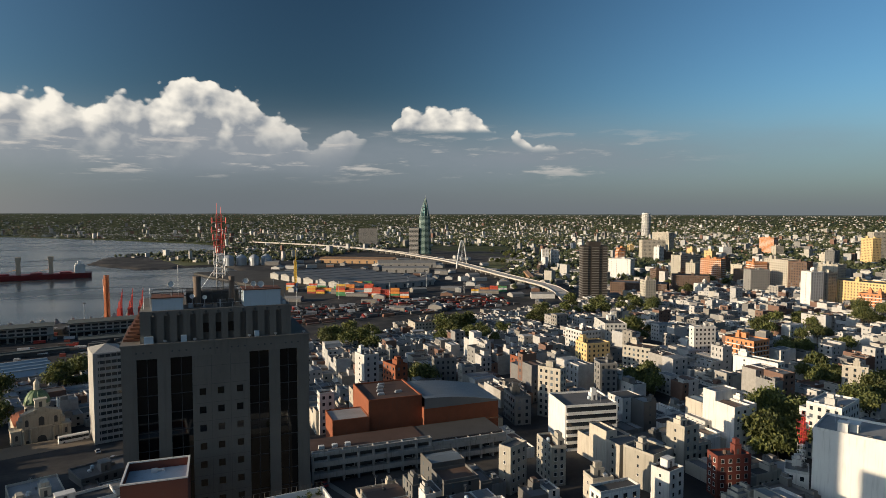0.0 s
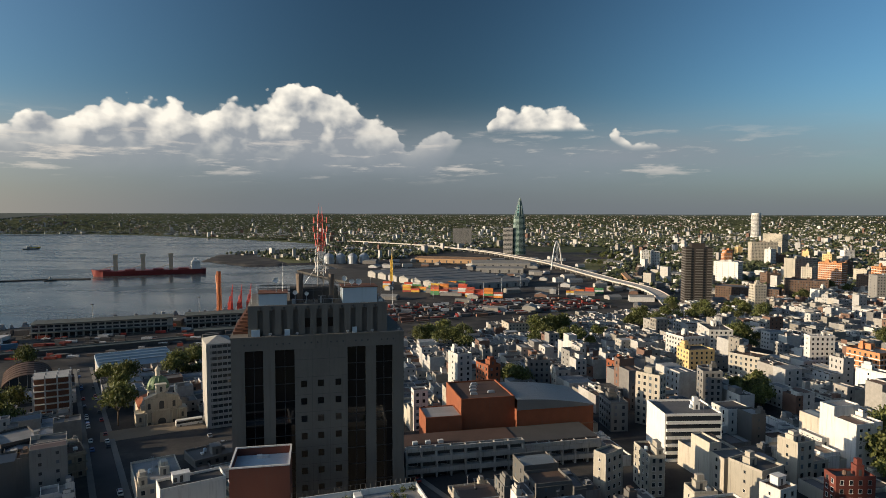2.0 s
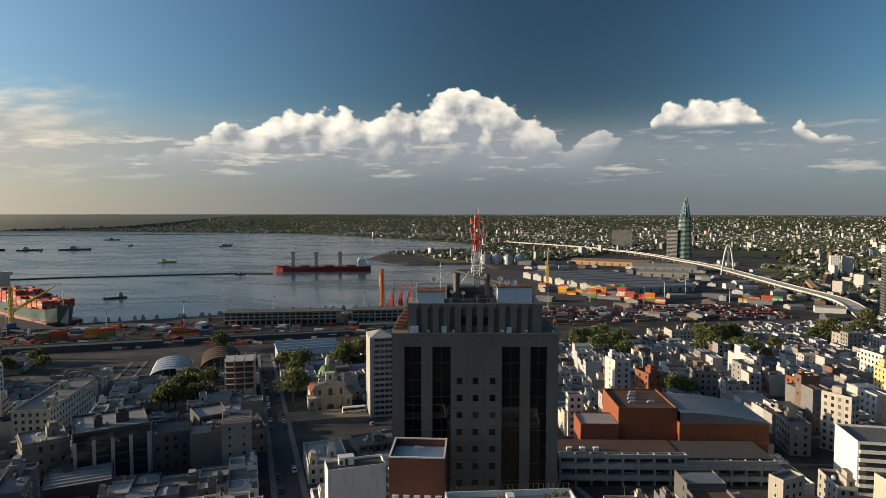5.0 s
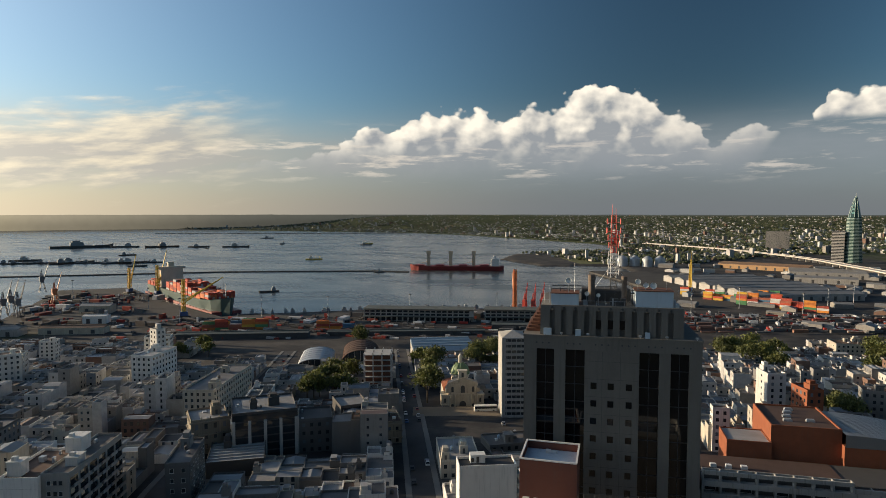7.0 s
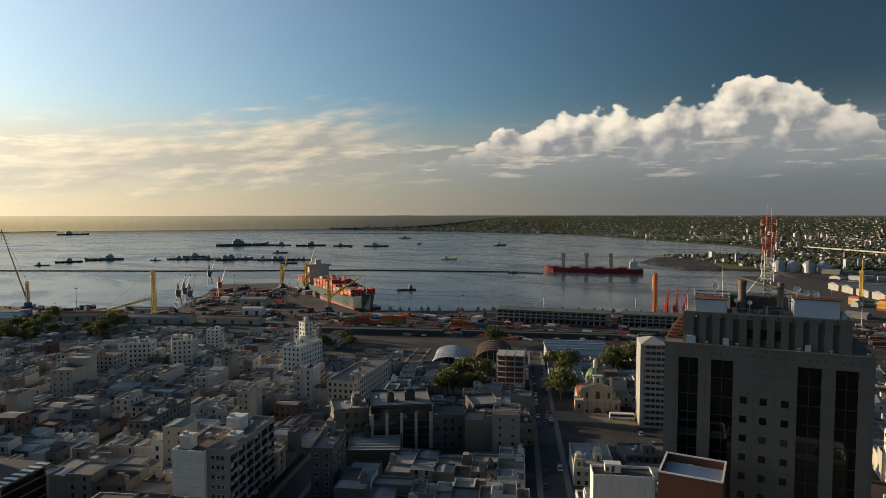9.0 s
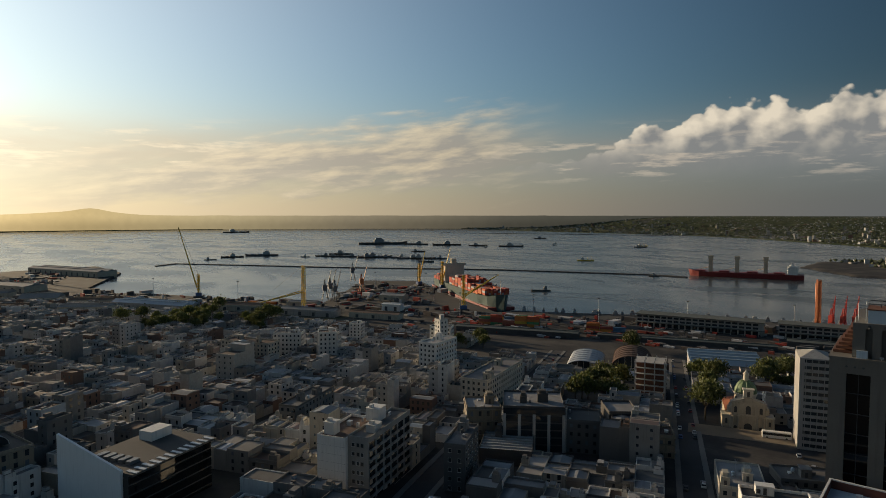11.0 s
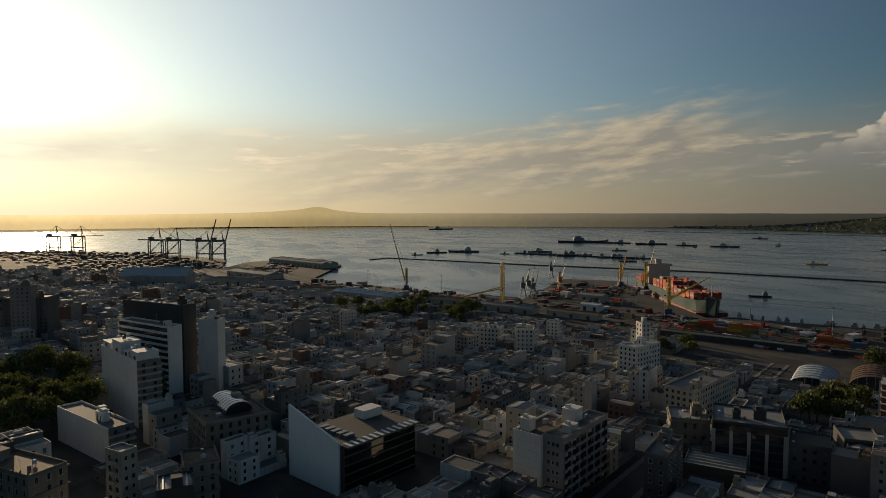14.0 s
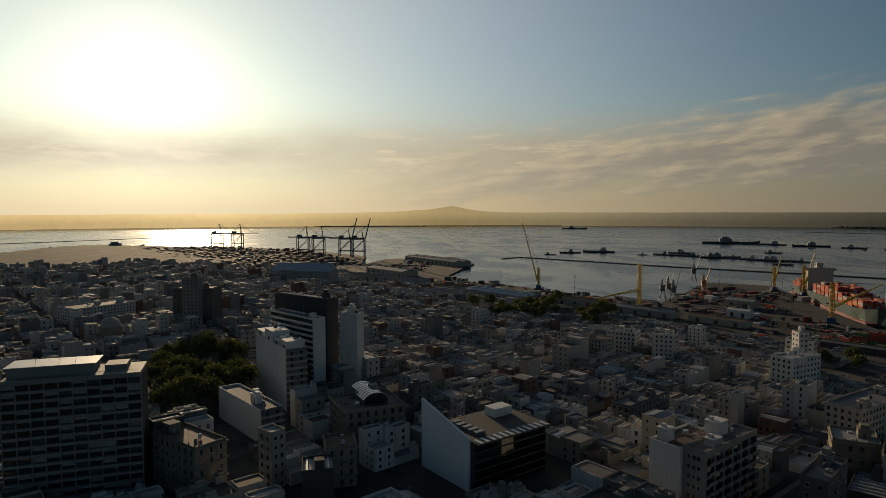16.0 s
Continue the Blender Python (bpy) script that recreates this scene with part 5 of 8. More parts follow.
# ---- the domed church ----
def church():
    TAKEN.extend([(-92, 330, 17), (-80, 300, 34), (-55, 288, 30), (-112, 330, 16), (-98, 296, 26), (-66, 272, 22)])
    ob = thing("church", "old stone church with a green copper dome", "church", Matrix.Translation((-88.3, 321, 11)) @ Matrix.Rotation(radians(22), 4, "Z"))
    s = Shape()
    s.box(-7.5, 7.5, 0, 4, -3, 17.0)
    part("front_wall", s, M_OLDSTONE, ob)
    s = Shape()
    s.prism([(-7.9, -0.3), (7.9, -0.3), (7.9, 4.2), (-7.9, 4.2)], 11, 11.6)
    s.prism([(-7.9, -0.3), (7.9, -0.3), (7.9, 4.2), (-7.9, 4.2)], 17, 17.6)
    part("cornice", s, M_OLDSTONE, ob)
    s = Shape()
    s.v += [(-7.6, -0.2, 17.6), (7.6, -0.2, 17.6), (0, -0.2, 20.2), (-7.6, 3.8, 17.6), (7.6, 3.8, 17.6), (0, 3.8, 20.2)]
    s.f += [(0, 1, 2), (5, 4, 3), (0, 2, 5, 3), (1, 4, 5, 2)]
    s.m += [0] * 4
    part("pediment", s, M_OLDSTONE, ob)
    for x in (-6.8, -4.4, 4.4, 6.8):
        s = Shape()
        s.turned([(0.6, 0), (0.6, 0.4), (0.45, 0.6), (0.4, 10.3), (0.6, 10.7), (0.6, 11)], 10, 0, (x, -0.4, 0))
        part("column", s, M_OLDSTONE, ob)
        s = Shape()
        s.box(x - 0.4, x + 0.4, -0.3, 0, 11.6, 17)
        part("pilaster", s, M_OLDSTONE, ob)
    for x, z, w, h in ((0, 0, 3.6, 7.5), (0, 12.0, 2.2, 4.0), (-5.6, 1, 1.5, 5), (5.6, 1, 1.5, 5), (-5.6, 12.4, 1.3, 3), (5.6, 12.4, 1.3, 3)):
        s = Shape()
        pts = [(x - w / 2, z), (x + w / 2, z)] + [(x + w / 2 * math.cos(t), z + h - w / 2 + w / 2 * math.sin(t)) for t in [math.pi * i / 8 for i in range(9)]]
        s.poly([(a, -0.06, b) for a, b in pts])
        part("arched_opening", s, M_DARK, ob)
    # lower side bays of the front, each with a round-headed door and a niche
    for x0 in (-11.6, 7.52):
        s = Shape()
        s.box(x0, x0 + 4.08, 0.4, 7, -3, 10.4)
        part("side_bay", s, M_OLDSTONE, ob)
        s = Shape()
        s.box(x0 - 0.3, x0 + 4.3, 0.1, 7.2, 10.4, 11.0)
        s.box(x0 - 0.2, x0 + 4.2, 0.2, 0.4, 5.4, 5.8)
        part("cornice", s, M_CREAMSTONE, ob)
        for z, w, h in ((0, 1.5, 4.2), (6.6, 1.0, 2.4)):
            s = Shape()
            c = x0 + 2.04
            pts = [(c - w / 2, z), (c + w / 2, z)] + [(c + w / 2 * math.cos(t), z + h - w / 2 + w / 2 * math.sin(t)) for t in [math.pi * i / 8 for i in range(9)]]
            s.poly([(a, 0.36, b) for a, b in pts])
            part("arched_opening", s, M_DARK, ob)
        for x in (x0 + 0.3, x0 + 3.5):
            s = Shape()
            s.box(x, x + 0.4, 0.15, 0.4, 0, 10.4)
            part("pilaster", s, M_CREAMSTONE, ob)
    # small bell stage over the pediment
    s = Shape()
    s.box(-2.2, 2.2, 1.0, 3.6, 19.0, 23.4)
    s.box(-2.6, 2.6, 0.7, 3.9, 23.4, 23.9)
    part("bell_stage", s, M_CREAMSTONE, ob)
    s = Shape()
    s.box(-0.6, 0.6, 0.95, 1.0, 20.2, 22.6)
    part("bell_opening", s, M_DARK, ob)
    s = Shape()
    s.box(-9.8, 9.8, 4, 26, -3, 12)
    part("nave", s, M_OLDSTONE, ob)
    s = Shape()
    s.v += [(-10, 4.2, 12), (10, 4.2, 12), (0, 4.2, 14.8), (-10, 26, 12), (10, 26, 12), (0, 26, 14.8)]
    s.f += [(0, 1, 2), (5, 4, 3), (0, 2, 5, 3), (1, 4, 5, 2)]
    s.m += [0] * 4
    part("nave_roof", s, M_TILE, ob, "red tiled roof")
    s = Shape()
    s.turned([(5.0, 11), (5.0, 18.5), (5.5, 18.8), (5.5, 19.4)], 20, 0, (0, 13, 0))
    part("drum", s, M_CREAMSTONE, ob)
    for i in range(8):
        a = math.pi / 8 + i * math.pi / 4
        s = Shape()
        s.box(-0.55, 0.55, -5.12, -4.9, 14.6, 17.6)
        part("drum_window", s, M_DARK, ob, "", Matrix.Translation((0, 13, 0)) @ Matrix.Rotation(a, 4, "Z"))
    s = Shape()
    s.turned([(5.2 * math.cos(t), 19.4 + 6.2 * math.sin(t)) for t in [math.pi / 2 * i / 12 for i in range(12)]] + [(0.7, 25.7)], 24, 0, (0, 13, 0))
    part("dome", s, M_COPPER, ob, "green copper dome", smooth=True)
    for i in range(12):
        a = i * math.pi / 6
        s = Shape()
        for k in range(10):
            t0, t1 = math.pi / 2 * k / 11, math.pi / 2 * (k + 1) / 11
            s.tube((5.25 * math.cos(t0), 0, 19.4 + 6.25 * math.sin(t0)), (5.25 * math.cos(t1), 0, 19.4 + 6.25 * math.sin(t1)), 0.12, 0.12, 4)
        part("dome_rib", s, M_COPPER, ob, "", Matrix.Translation((0, 13, 0)) @ Matrix.Rotation(a, 4, "Z"))
    s = Shape()
    s.turned([(1.2, 25.4), (1.2, 28.2), (1.5, 28.4), (1.0, 29.4), (0.2, 30.4), (0.08, 31.2)], 12, 0, (0, 13, 0))
    part("lantern", s, M_CREAMSTONE, ob)
    s = Shape()
    s.tube((0, 13, 31), (0, 13, 34), 0.07, 0.07, 4)
    s.tube((-0.7, 13, 33), (0.7, 13, 33), 0.07, 0.07, 4)
    part("cross", s, M_DARK, ob)
    for x in (-7.2, 7.2):
        s = Shape()
        s.box(x - 2, x + 2, 0.5, 4.5, 12, 14.5)
        s.turned([(1.5, 14.5), (1.6, 15), (1.2, 16.4), (0.3, 17.2)], 10, 0, (x, 2.5, 0))
        part("corner_turret", s, M_OLDSTONE, ob)


def window_band_slab():
    """Tall narrow apartment slab with white bands, beside the church."""
    TAKEN.append((-60, 318, 13))
    ob = thing("apartment_tower", "tall pale apartment tower with bands of windows", "apartment tower", Matrix.Translation((-57.4, 306, 13)) @ Matrix.Rotation(radians(18), 4, "Z"))
    w, d, h = 12.6, 18, 44.5
    s = Shape()
    s.box(-w / 2, w / 2, 0, d, 4.2, h)
    part("wall", s, M_OLDWHITE, ob)
    for i in range(14):
        z = 4.4 + i * 2.85
        s = Shape()
        s.box(-w / 2 + 1.9, w / 2 - 0.1, -0.1, -0.005, z + 1.15, z + 2.5)
        part("window_band", s, M_GLASS, ob)
        for j in range(5):
            s = Shape()
            x = -w / 2 + 2.3 + j * 2.35
            s.box(x, x + 0.28, -0.2, -0.11, z + 1.1, z + 2.55)
            part("mullion", s, M_OLDWHITE, ob)
        s = Shape()
        s.box(-w / 2 + 1.8, w / 2 + 0.1, -0.35, -0.11, z - 0.1, z + 1.05)
        part("spandrel", s, M_OLDWHITE, ob)
    for x in (-w / 2 + 0.5, -w / 6, w / 6, w / 2 - 0.5):
        for y in (0.6, d - 0.6):
            s = Shape()
            s.box(x - 0.35, x + 0.35, y - 0.35, y + 0.35, -4, 4.2)
            part("column", s, M_CONC, ob)
    s = Shape()
    s.v += [(-w / 2, 0, h), (w / 2, 0, h), (w / 2, d, h), (-w / 2, d, h), (0, d * 0.5, h + 2.6)]
    s.f += [(0, 1, 4), (1, 2, 4), (2, 3, 4), (3, 0, 4)]
    s.m += [0] * 4
    part("roof", s, M_OLDWHITE, ob)


def roof_box_building():
    """Near rooftops under the camera: red-brown block with an open roof box, terrace beside it."""
    ob = thing("brown_block", "red-brown block with an open white-rimmed roof", "building", Matrix.Translation((-21.0, 117.8, 0)) @ Matrix.Rotation(radians(2), 4, "Z"))
    TAKEN.append((-15, 123, 12))
    w, d, z = 10.9, 10.5, 72.4
    s = Shape()
    s.box(0, w, 0, d, 18, z - 1.6)
    part("wall", s, M_REDBROWN, ob)
    part("parapet", parapet_shape(w, d, z - 1.6, 1.6, 0.22), M_REDBROWN, ob, "", Matrix.Translation((w / 2, d / 2, 0)))
    part("rim", parapet_shape(w + 0.1, d + 0.1, z, 0.25, 0.35), M_WHITE, ob, "white rim", Matrix.Translation((w / 2, d / 2, 0)))
    s = Shape()
    s.box(0.25, w - 0.25, 0.25, d - 0.25, z - 1.59, z - 1.5)
    part("roof", s, M_BLUEWHITE, ob)
    s = Shape()
    s.box(4.2, 5.2, 8, 9, z - 1.5, z - 0.9)
    s.box(5.2, 6.5, 8.4, 9, z - 1.5, z - 1.1)
    part("hatch", s, M_WHITE, ob)
    for i in range(5):
        u = Shape()
        x = 0.7 + i * 2.1
        u.box(x, x + 1.25, -0.55, -0.02, z - 8.2, z - 7.3)
        u.tube((x + 0.45, -0.6, z - 7.75), (x + 0.45, -0.54, z - 7.75), 0.34, 0.34, 10)
        part("air_unit", u, M_WHITE, ob, "white air conditioner")
    low = thing("terrace_building", "pale building with a planted roof terrace and railing", "building", Matrix.Translation((-7.8, 103.0, 0)) @ Matrix.Rotation(radians(9.4), 4, "Z"))
    s = Shape()
    s.box(0, 24, 0, 12, 18, 66.2)
    part("wall", s, M_OLDWHITE, low)
    part("parapet", parapet_shape(24, 12, 66.2, 1.2, 0.3), M_WHITE, low, "", Matrix.Translation((12, 6, 0)))
    s = Shape()
    s.box(0.3, 23.7, 0.3, 11.7, 66.1, 66.3)
    part("roof", s, M_ROOF, low)
    s = Shape()
    for i in range(25):
        s.tube((i * 0.98 + 0.2, 11.85, 67.4), (i * 0.98 + 0.2, 11.85, 68.5), 0.04, 0.04, 4)
    s.tube((0.2, 11.85, 68.5), (23.8, 11.85, 68.5), 0.04, 0.04, 4)
    part("railing", s, M_DARK, low)
    rng = random.Random(3)
    for i in range(12):
        p = Shape()
        x, y = 9 + rng.uniform(0, 14), rng.uniform(7, 11)
        for k in range(40):
            q = Vector((x + rng.gauss(0, 0.3), y + rng.gauss(0, 0.3), 66.6 + abs(rng.gauss(0, 0.45))))
            a = Euler((rng.uniform(0, 6), rng.uniform(0, 6), 0)).to_matrix()
            p.poly([q + a @ Vector(v) * 0.2 for v in ((-1, 0, 0), (0, -0.6, 0), (1, 0, 0), (0, 0.6, 0))])
        solid("potted_plant", p, M_LEAF, "leafy green plant on the roof terrace", "plant", low.matrix_basis.copy(), "terrace plants")
    s = Shape()
    s.box(11.2, 12.6, 8, 10, 66.3, 67.9)
    part("service_box", s, M_WHITE, low)


# ---- far towers ----
def telecom_tower():
    TAKEN.append((479, 1680, 40))
    ob = thing("telecom_tower", "tall curved green glass tower with a pointed crest", "tower", Matrix.Translation((479, 1667, 0)) @ Matrix.Rotation(radians(-16), 4, "Z"))
    levels = 33
    def plan(t):
        k = 1 - 0.22 * t
        return [(-19 * k, 0), (-12 * k, -6 * k), (0, -9 * k), (12 * k, -6 * k), (19 * k, 0), (12 * k, 14 * k), (-12 * k, 14 * k)]
    for i in range(levels):
        z0, z1 = 3.3 * i, 3.3 * (i + 1)
        s = Shape()
        s.prism(plan(i / levels), z0, z0 + 1.2)
        part("floor_band", s, M_PALEGREEN, ob)
        s = Shape()
        s.prism([(x * 0.985, y * 0.985) for x, y in plan(i / levels)], z0 + 1.2, z1)
        part("glass_band", s, M_GREENGLASS, ob)
    s = Shape()
    top = levels * 3.3
    pts = plan(1.0)
    rings = 12
    for i in range(rings):
        a, b = i / rings, (i + 1) / rings
        ka, kb = (1 - a) ** 0.75 * 0.8 + 0.02, (1 - b) ** 0.75 * 0.8 + 0.02
        za, zb = top + 50 * a, top + 50 * b
        A, B = [(x * ka + 2 * a, y * ka, za) for x, y in pts], [(x * kb + 2 * b, y * kb, zb) for x, y in pts]
        for j in range(len(pts)):
            s.poly([A[j], A[(j + 1) % 7], B[(j + 1) % 7], B[j]])
    part("crest", s, M_GREENGLASS, ob, "pointed green glass crest")
    for j in range(7):
        s = Shape()
        prev = None
        for i in range(rings + 1):
            a = i / rings
            k = ((1 - a) ** 0.75 * 0.8 + 0.02) * 1.02
            p = (pts[j][0] * k + 2 * a, pts[j][1] * k, top + 50 * a)
            if prev:
                s.tube(prev, p, 0.5, 0.5, 4)
            prev = p
        part("crest_rib", s, M_PALEGREEN, ob)
    s = Shape()
    s.tube((2, 0, top + 49), (2, 0, top + 56), 0.5, 0.1, 5)
    part("needle", s, M_METAL, ob)
    two = thing("office_tower", "grey banded office tower beside the glass tower", "office tower", Matrix.Translation((450, 1676, 0)) @ Matrix.Rotation(radians(-16), 4, "Z"))
    for i in range(22):
        s = Shape()
        s.box(-13, 13, -10, 10, i * 3.5, i * 3.5 + 1.7)
        part("floor_band", s, M_CONC, two)
        s = Shape()
        s.box(-12.6, 12.6, -9.6, 9.6, i * 3.5 + 1.7, i * 3.5 + 3.5)
        part("glass_band", s, M_GLASS, two)


def dark_tower():
    TAKEN.append((431, 716, 22))
    ob = thing("apartment_tower", "dark brown apartment tower with stacked balconies", "apartment tower", Matrix.Translation((431.5, 712, 9)) @ Matrix.Rotation(radians(-17), 4, "Z"))
    s = Shape()
    s.box(-15.4, 15.4, -11, 11, -4, 68)
    s.box(-8, 8, -6, 6, 68, 73)
    part("wall", s, M_DARKBROWN, ob)
    for i in range(21):
        for x0, x1 in ((-16.6, -9.5), (-4.5, 4.5), (9.5, 16.6)):
            s = Shape()
            z = 2 + i * 3.15
            s.box(x0, x1, -12.6, -11, z, z + 0.2)
            s.box(x0, x1, -12.6, -12.4, z + 0.2, z + 1.1)
            part("balcony", s, M_GREYBAL, ob)
        z = 2 + i * 3.15
        for x in (-7.5, 7):
            s = Shape()
            s.poly([(x - 1.4, -11.04, z + 0.9), (x + 1.4, -11.04, z + 0.9), (x + 1.4, -11.04, z + 2.4), (x - 1.4, -11.04, z + 2.4)])
            part("window", s, M_GLASS, ob)
        s = Shape()
        s.box(-16.4, -15.4, -8, 8, z, z + 1.1)
        part("side_balcony", s, M_GREYBAL, ob)


def far_tower():
    ob = thing("apartment_tower", "pale round-cornered tower on the skyline", "apartment tower", Matrix.Translation((1670, 2330, 20)))
    s = Shape()
    s.turned([(19, 0), (19, 92), (17, 92.1), (17, 97)], 16)
    part("wall", s, M_WHITE, ob)
    for i in range(28):
        s = Shape()
        s.turned([(19.15, 3 + i * 3.2), (19.15, 4.4 + i * 3.2)], 16)
        part("window_band", s, M_GLASS, ob)


# ---- viaduct ----
def viaduct():
    path = [Vector(p) for p in ((395, 700), (412, 745), (424, 795), (430, 860), (429, 970), (433, 1120), (436, 1304), (418, 1455), (392, 1660), (334, 1841), (226, 2066), (0, 2366))]
    pts = []
    for i in range(len(path) - 1):
        p0, p1, p2, p3 = path[max(0, i - 1)], path[i], path[i + 1], path[min(len(path) - 1, i + 2)]
        for k in range(6):
            t = k / 6
            pts.append(0.5 * (2 * p1 + (p2 - p0) * t + (2 * p0 - 5 * p1 + 4 * p2 - p3) * t * t + (3 * p1 - p0 - 3 * p2 + p3) * t ** 3))
    ob = thing("viaduct", "long pale concrete road viaduct on piers", "viaduct", kind="structure")
    deck, rail = Shape(), [Shape(), Shape()]
    for i, (a, b) in enumerate(zip(pts, pts[1:])):
        za, zb = 3.4 + 8 * smooth(0, 16, i), 3.4 + 8 * smooth(0, 16, i + 1)
        n = Vector((-(b - a).y, (b - a).x)).normalized() * 10
        for u, v, t, shp in ((-1, 1, 0, deck), (-1.0, -0.95, 1.0, rail[0]), (0.95, 1.0, 1.0, rail[1])):
            lo = -1.4 if shp is deck else 0
            q = [(a + n * u, za), (b + n * u, zb), (b + n * v, zb), (a + n * v, za)]
            k = len(shp.v)
            shp.v += [(p.x, p.y, z + lo) for p, z in q] + [(p.x, p.y, z + t) for p, z in q]
            shp.f += [tuple(k + j for j in f) for f in ((4, 5, 6, 7), (0, 1, 5, 4), (2, 3, 7, 6), (3, 2, 1, 0))]
            shp.m += [0] * 4
        if i > 5:
            s = Shape()
            m = (a + b) / 2
            s.box(m.x - 5, m.x + 5, m.y - 1, m.y + 1, 2, za - 2.4)
            s.box(m.x - 8, m.x + 8, m.y - 1.2, m.y + 1.2, za - 2.6, za - 1.41)
            part("bridge_pier", s, M_PALECONC, ob)
    part("deck", deck, M_PALECONC, ob)
    for r in rail:
        part("side_rail", r, M_PALECONC, ob)
    arch = thing("bridge_arch", "white steel arch with stay cables over the viaduct", "bridge arch", Matrix.Translation((436, 1235, 0)) @ Matrix.Rotation(radians(52), 4, "Z"))
    s = Shape()
    prev, nodes = None, []
    for i in range(17):
        t = -1 + i / 8
        p = (t * 34, 0, 4 + 56 * (1 - t * t))
        nodes.append(p)
        if prev:
            s.tube(prev, p, 1.5, 1.5, 6)
        prev = p
    part("arch", s, M_WHITE, arch)
    for i in range(3, 14):
        s = Shape()
        s.tube(nodes[i], ((i - 8) * 2.6, (i - 8) * 2.6, 12), 0.16, 0.16, 4)
        part("stay_cable", s, M_METAL, arch)


M_DARKMETAL = surface("dark_grey_sheet", [(0.13, 0.14, 0.15)], 0.5, metal=0.3, amount=0.2)
M_TOWERGLASS = glass("black_tower_glass", (0.006, 0.007, 0.008), 0.05)
M_RUSTPIPE = surface("rusty_flue", [(0.13, 0.1, 0.08)], 0.7, amount=0.5)
M_RUSTROOF = surface("dark_stained_roof", [(0.085, 0.055, 0.045)], 0.9, amount=0.6, scale=0.3)
M_BROWNBAND = surface("brown_band", [(0.2, 0.1, 0.06)], 0.85, amount=0.3)
M_OLDWHITE = surface("weathered_white_concrete", [(0.31, 0.3, 0.28)], 0.85, amount=0.35, stain=0.5)
M_OLDSTONE = surface("church_stone", [(0.42, 0.37, 0.29)], 0.9, amount=0.4, stain=0.4)
M_CREAMSTONE = surface("cream_stone", [(0.5, 0.46, 0.37)], 0.88, amount=0.3, stain=0.3)
M_TILE = surface("red_roof_tile", [(0.3, 0.11, 0.06)], 0.85, amount=0.4)
M_REDBROWN = surface("red_brown_cladding", [(0.14, 0.055, 0.04)], 0.75, amount=0.2, stain=0.15)
M_GREENGLASS = glass("green_glass", (0.02, 0.05, 0.045), 0.1)
M_PALEGREEN = surface("pale_green_panel", [(0.25, 0.33, 0.3)], 0.5, amount=0.15)
M_DARKBROWN = surface("dark_brown_concrete", [(0.04, 0.035, 0.032)], 0.85, amount=0.3)
M_GREYBAL = surface("grey_balcony", [(0.13, 0.125, 0.12)], 0.8, amount=0.25)
M_PALECONC = surface("pale_new_concrete", [(0.42, 0.39, 0.35)], 0.85, amount=0.2, scale=0.2)

# ---- harbour ----
def ribbed_box(l, w, h):
    s = Shape()
    n = 14
    side = []
    for i in range(n):
        x, e = -l / 2 + i * l / n, l / n
        side += [(x, w / 2), (x + e * 0.4, w / 2), (x + e * 0.5, w / 2 - 0.06), (x + e * 0.9, w / 2 - 0.06)]
    side.append((l / 2, w / 2))
    s.prism([(-x, -y) for x, y in reversed(side)][::-1] + side[::-1], 0, h)
    return s


BOX_COLORS = [(0.45, 0.07, 0.03), (0.5, 0.16, 0.03), (0.55, 0.34, 0.04), (0.3, 0.05, 0.03), (0.06, 0.2, 0.08), (0.45, 0.06, 0.03), (0.5, 0.5, 0.48), (0.05, 0.12, 0.2), (0.55, 0.2, 0.03), (0.3, 0.09, 0.05)]
M_BOX = surface("container_paint", BOX_COLORS, 0.6, amount=0.4, vary=0.12)
M_BOXES = islands("container_paints", BOX_COLORS)
BOX_MESH = ribbed_box(12.2, 2.44, 2.6).mesh("container", M_BOX)


def containers(x, y, angle, rows, cols, high, rng, most=999):
    """Stacks of containers as things of their own."""
    m = Matrix.Translation((x, y, 3.3)) @ Matrix.Rotation(radians(angle), 4, "Z")
    n = 0
    for i in range(cols):
        for j in range(rows):
            for k in range(rng.randint(high // 2, high) if rng.random() < 0.93 else 0):
                if n >= most:
                    return
                n += 1
                tagged(part("container", BOX_MESH, None, None, "", m @ Matrix.Translation((i * 13.0, j * 2.75, k * 2.62))),
                       "ribbed steel shipping container in a stack", "container", "stacked containers")


def hull(s, l, b, deck, sheer, slot=0, stern=0.92):
    """A ship's hull along x, bow at +x."""
    st = [(-0.5, stern * 0.8), (-0.47, stern), (-0.3, 1), (0.3, 1), (0.4, 0.8), (0.46, 0.45), (0.5, 0.04)]
    k = len(s.v)
    for t, w in st:
        z = deck + sheer * max(0, (t - 0.3) / 0.2) ** 2
        for side in (-1, 1):
            s.v += [(t * l - (0.02 * l if t > 0.4 else 0), side * w * b * 0.42, -3), (t * l, side * w * b / 2, z)]
    n = len(st)
    for i in range(n - 1):
        a, c = k + 4 * i, k + 4 * (i + 1)
        s.f += [(a, c, c + 1, a + 1), (c + 2, a + 2, a + 3, c + 3), (a + 1, c + 1, c + 3, a + 3)]
        s.m += [slot] * 3
    s.f += [(k, k + 1, k + 3, k + 2), (k + 4 * (n - 1), k + 4 * (n - 1) + 2, k + 4 * (n - 1) + 3, k + 4 * (n - 1) + 1)]
    s.m += [slot] * 2


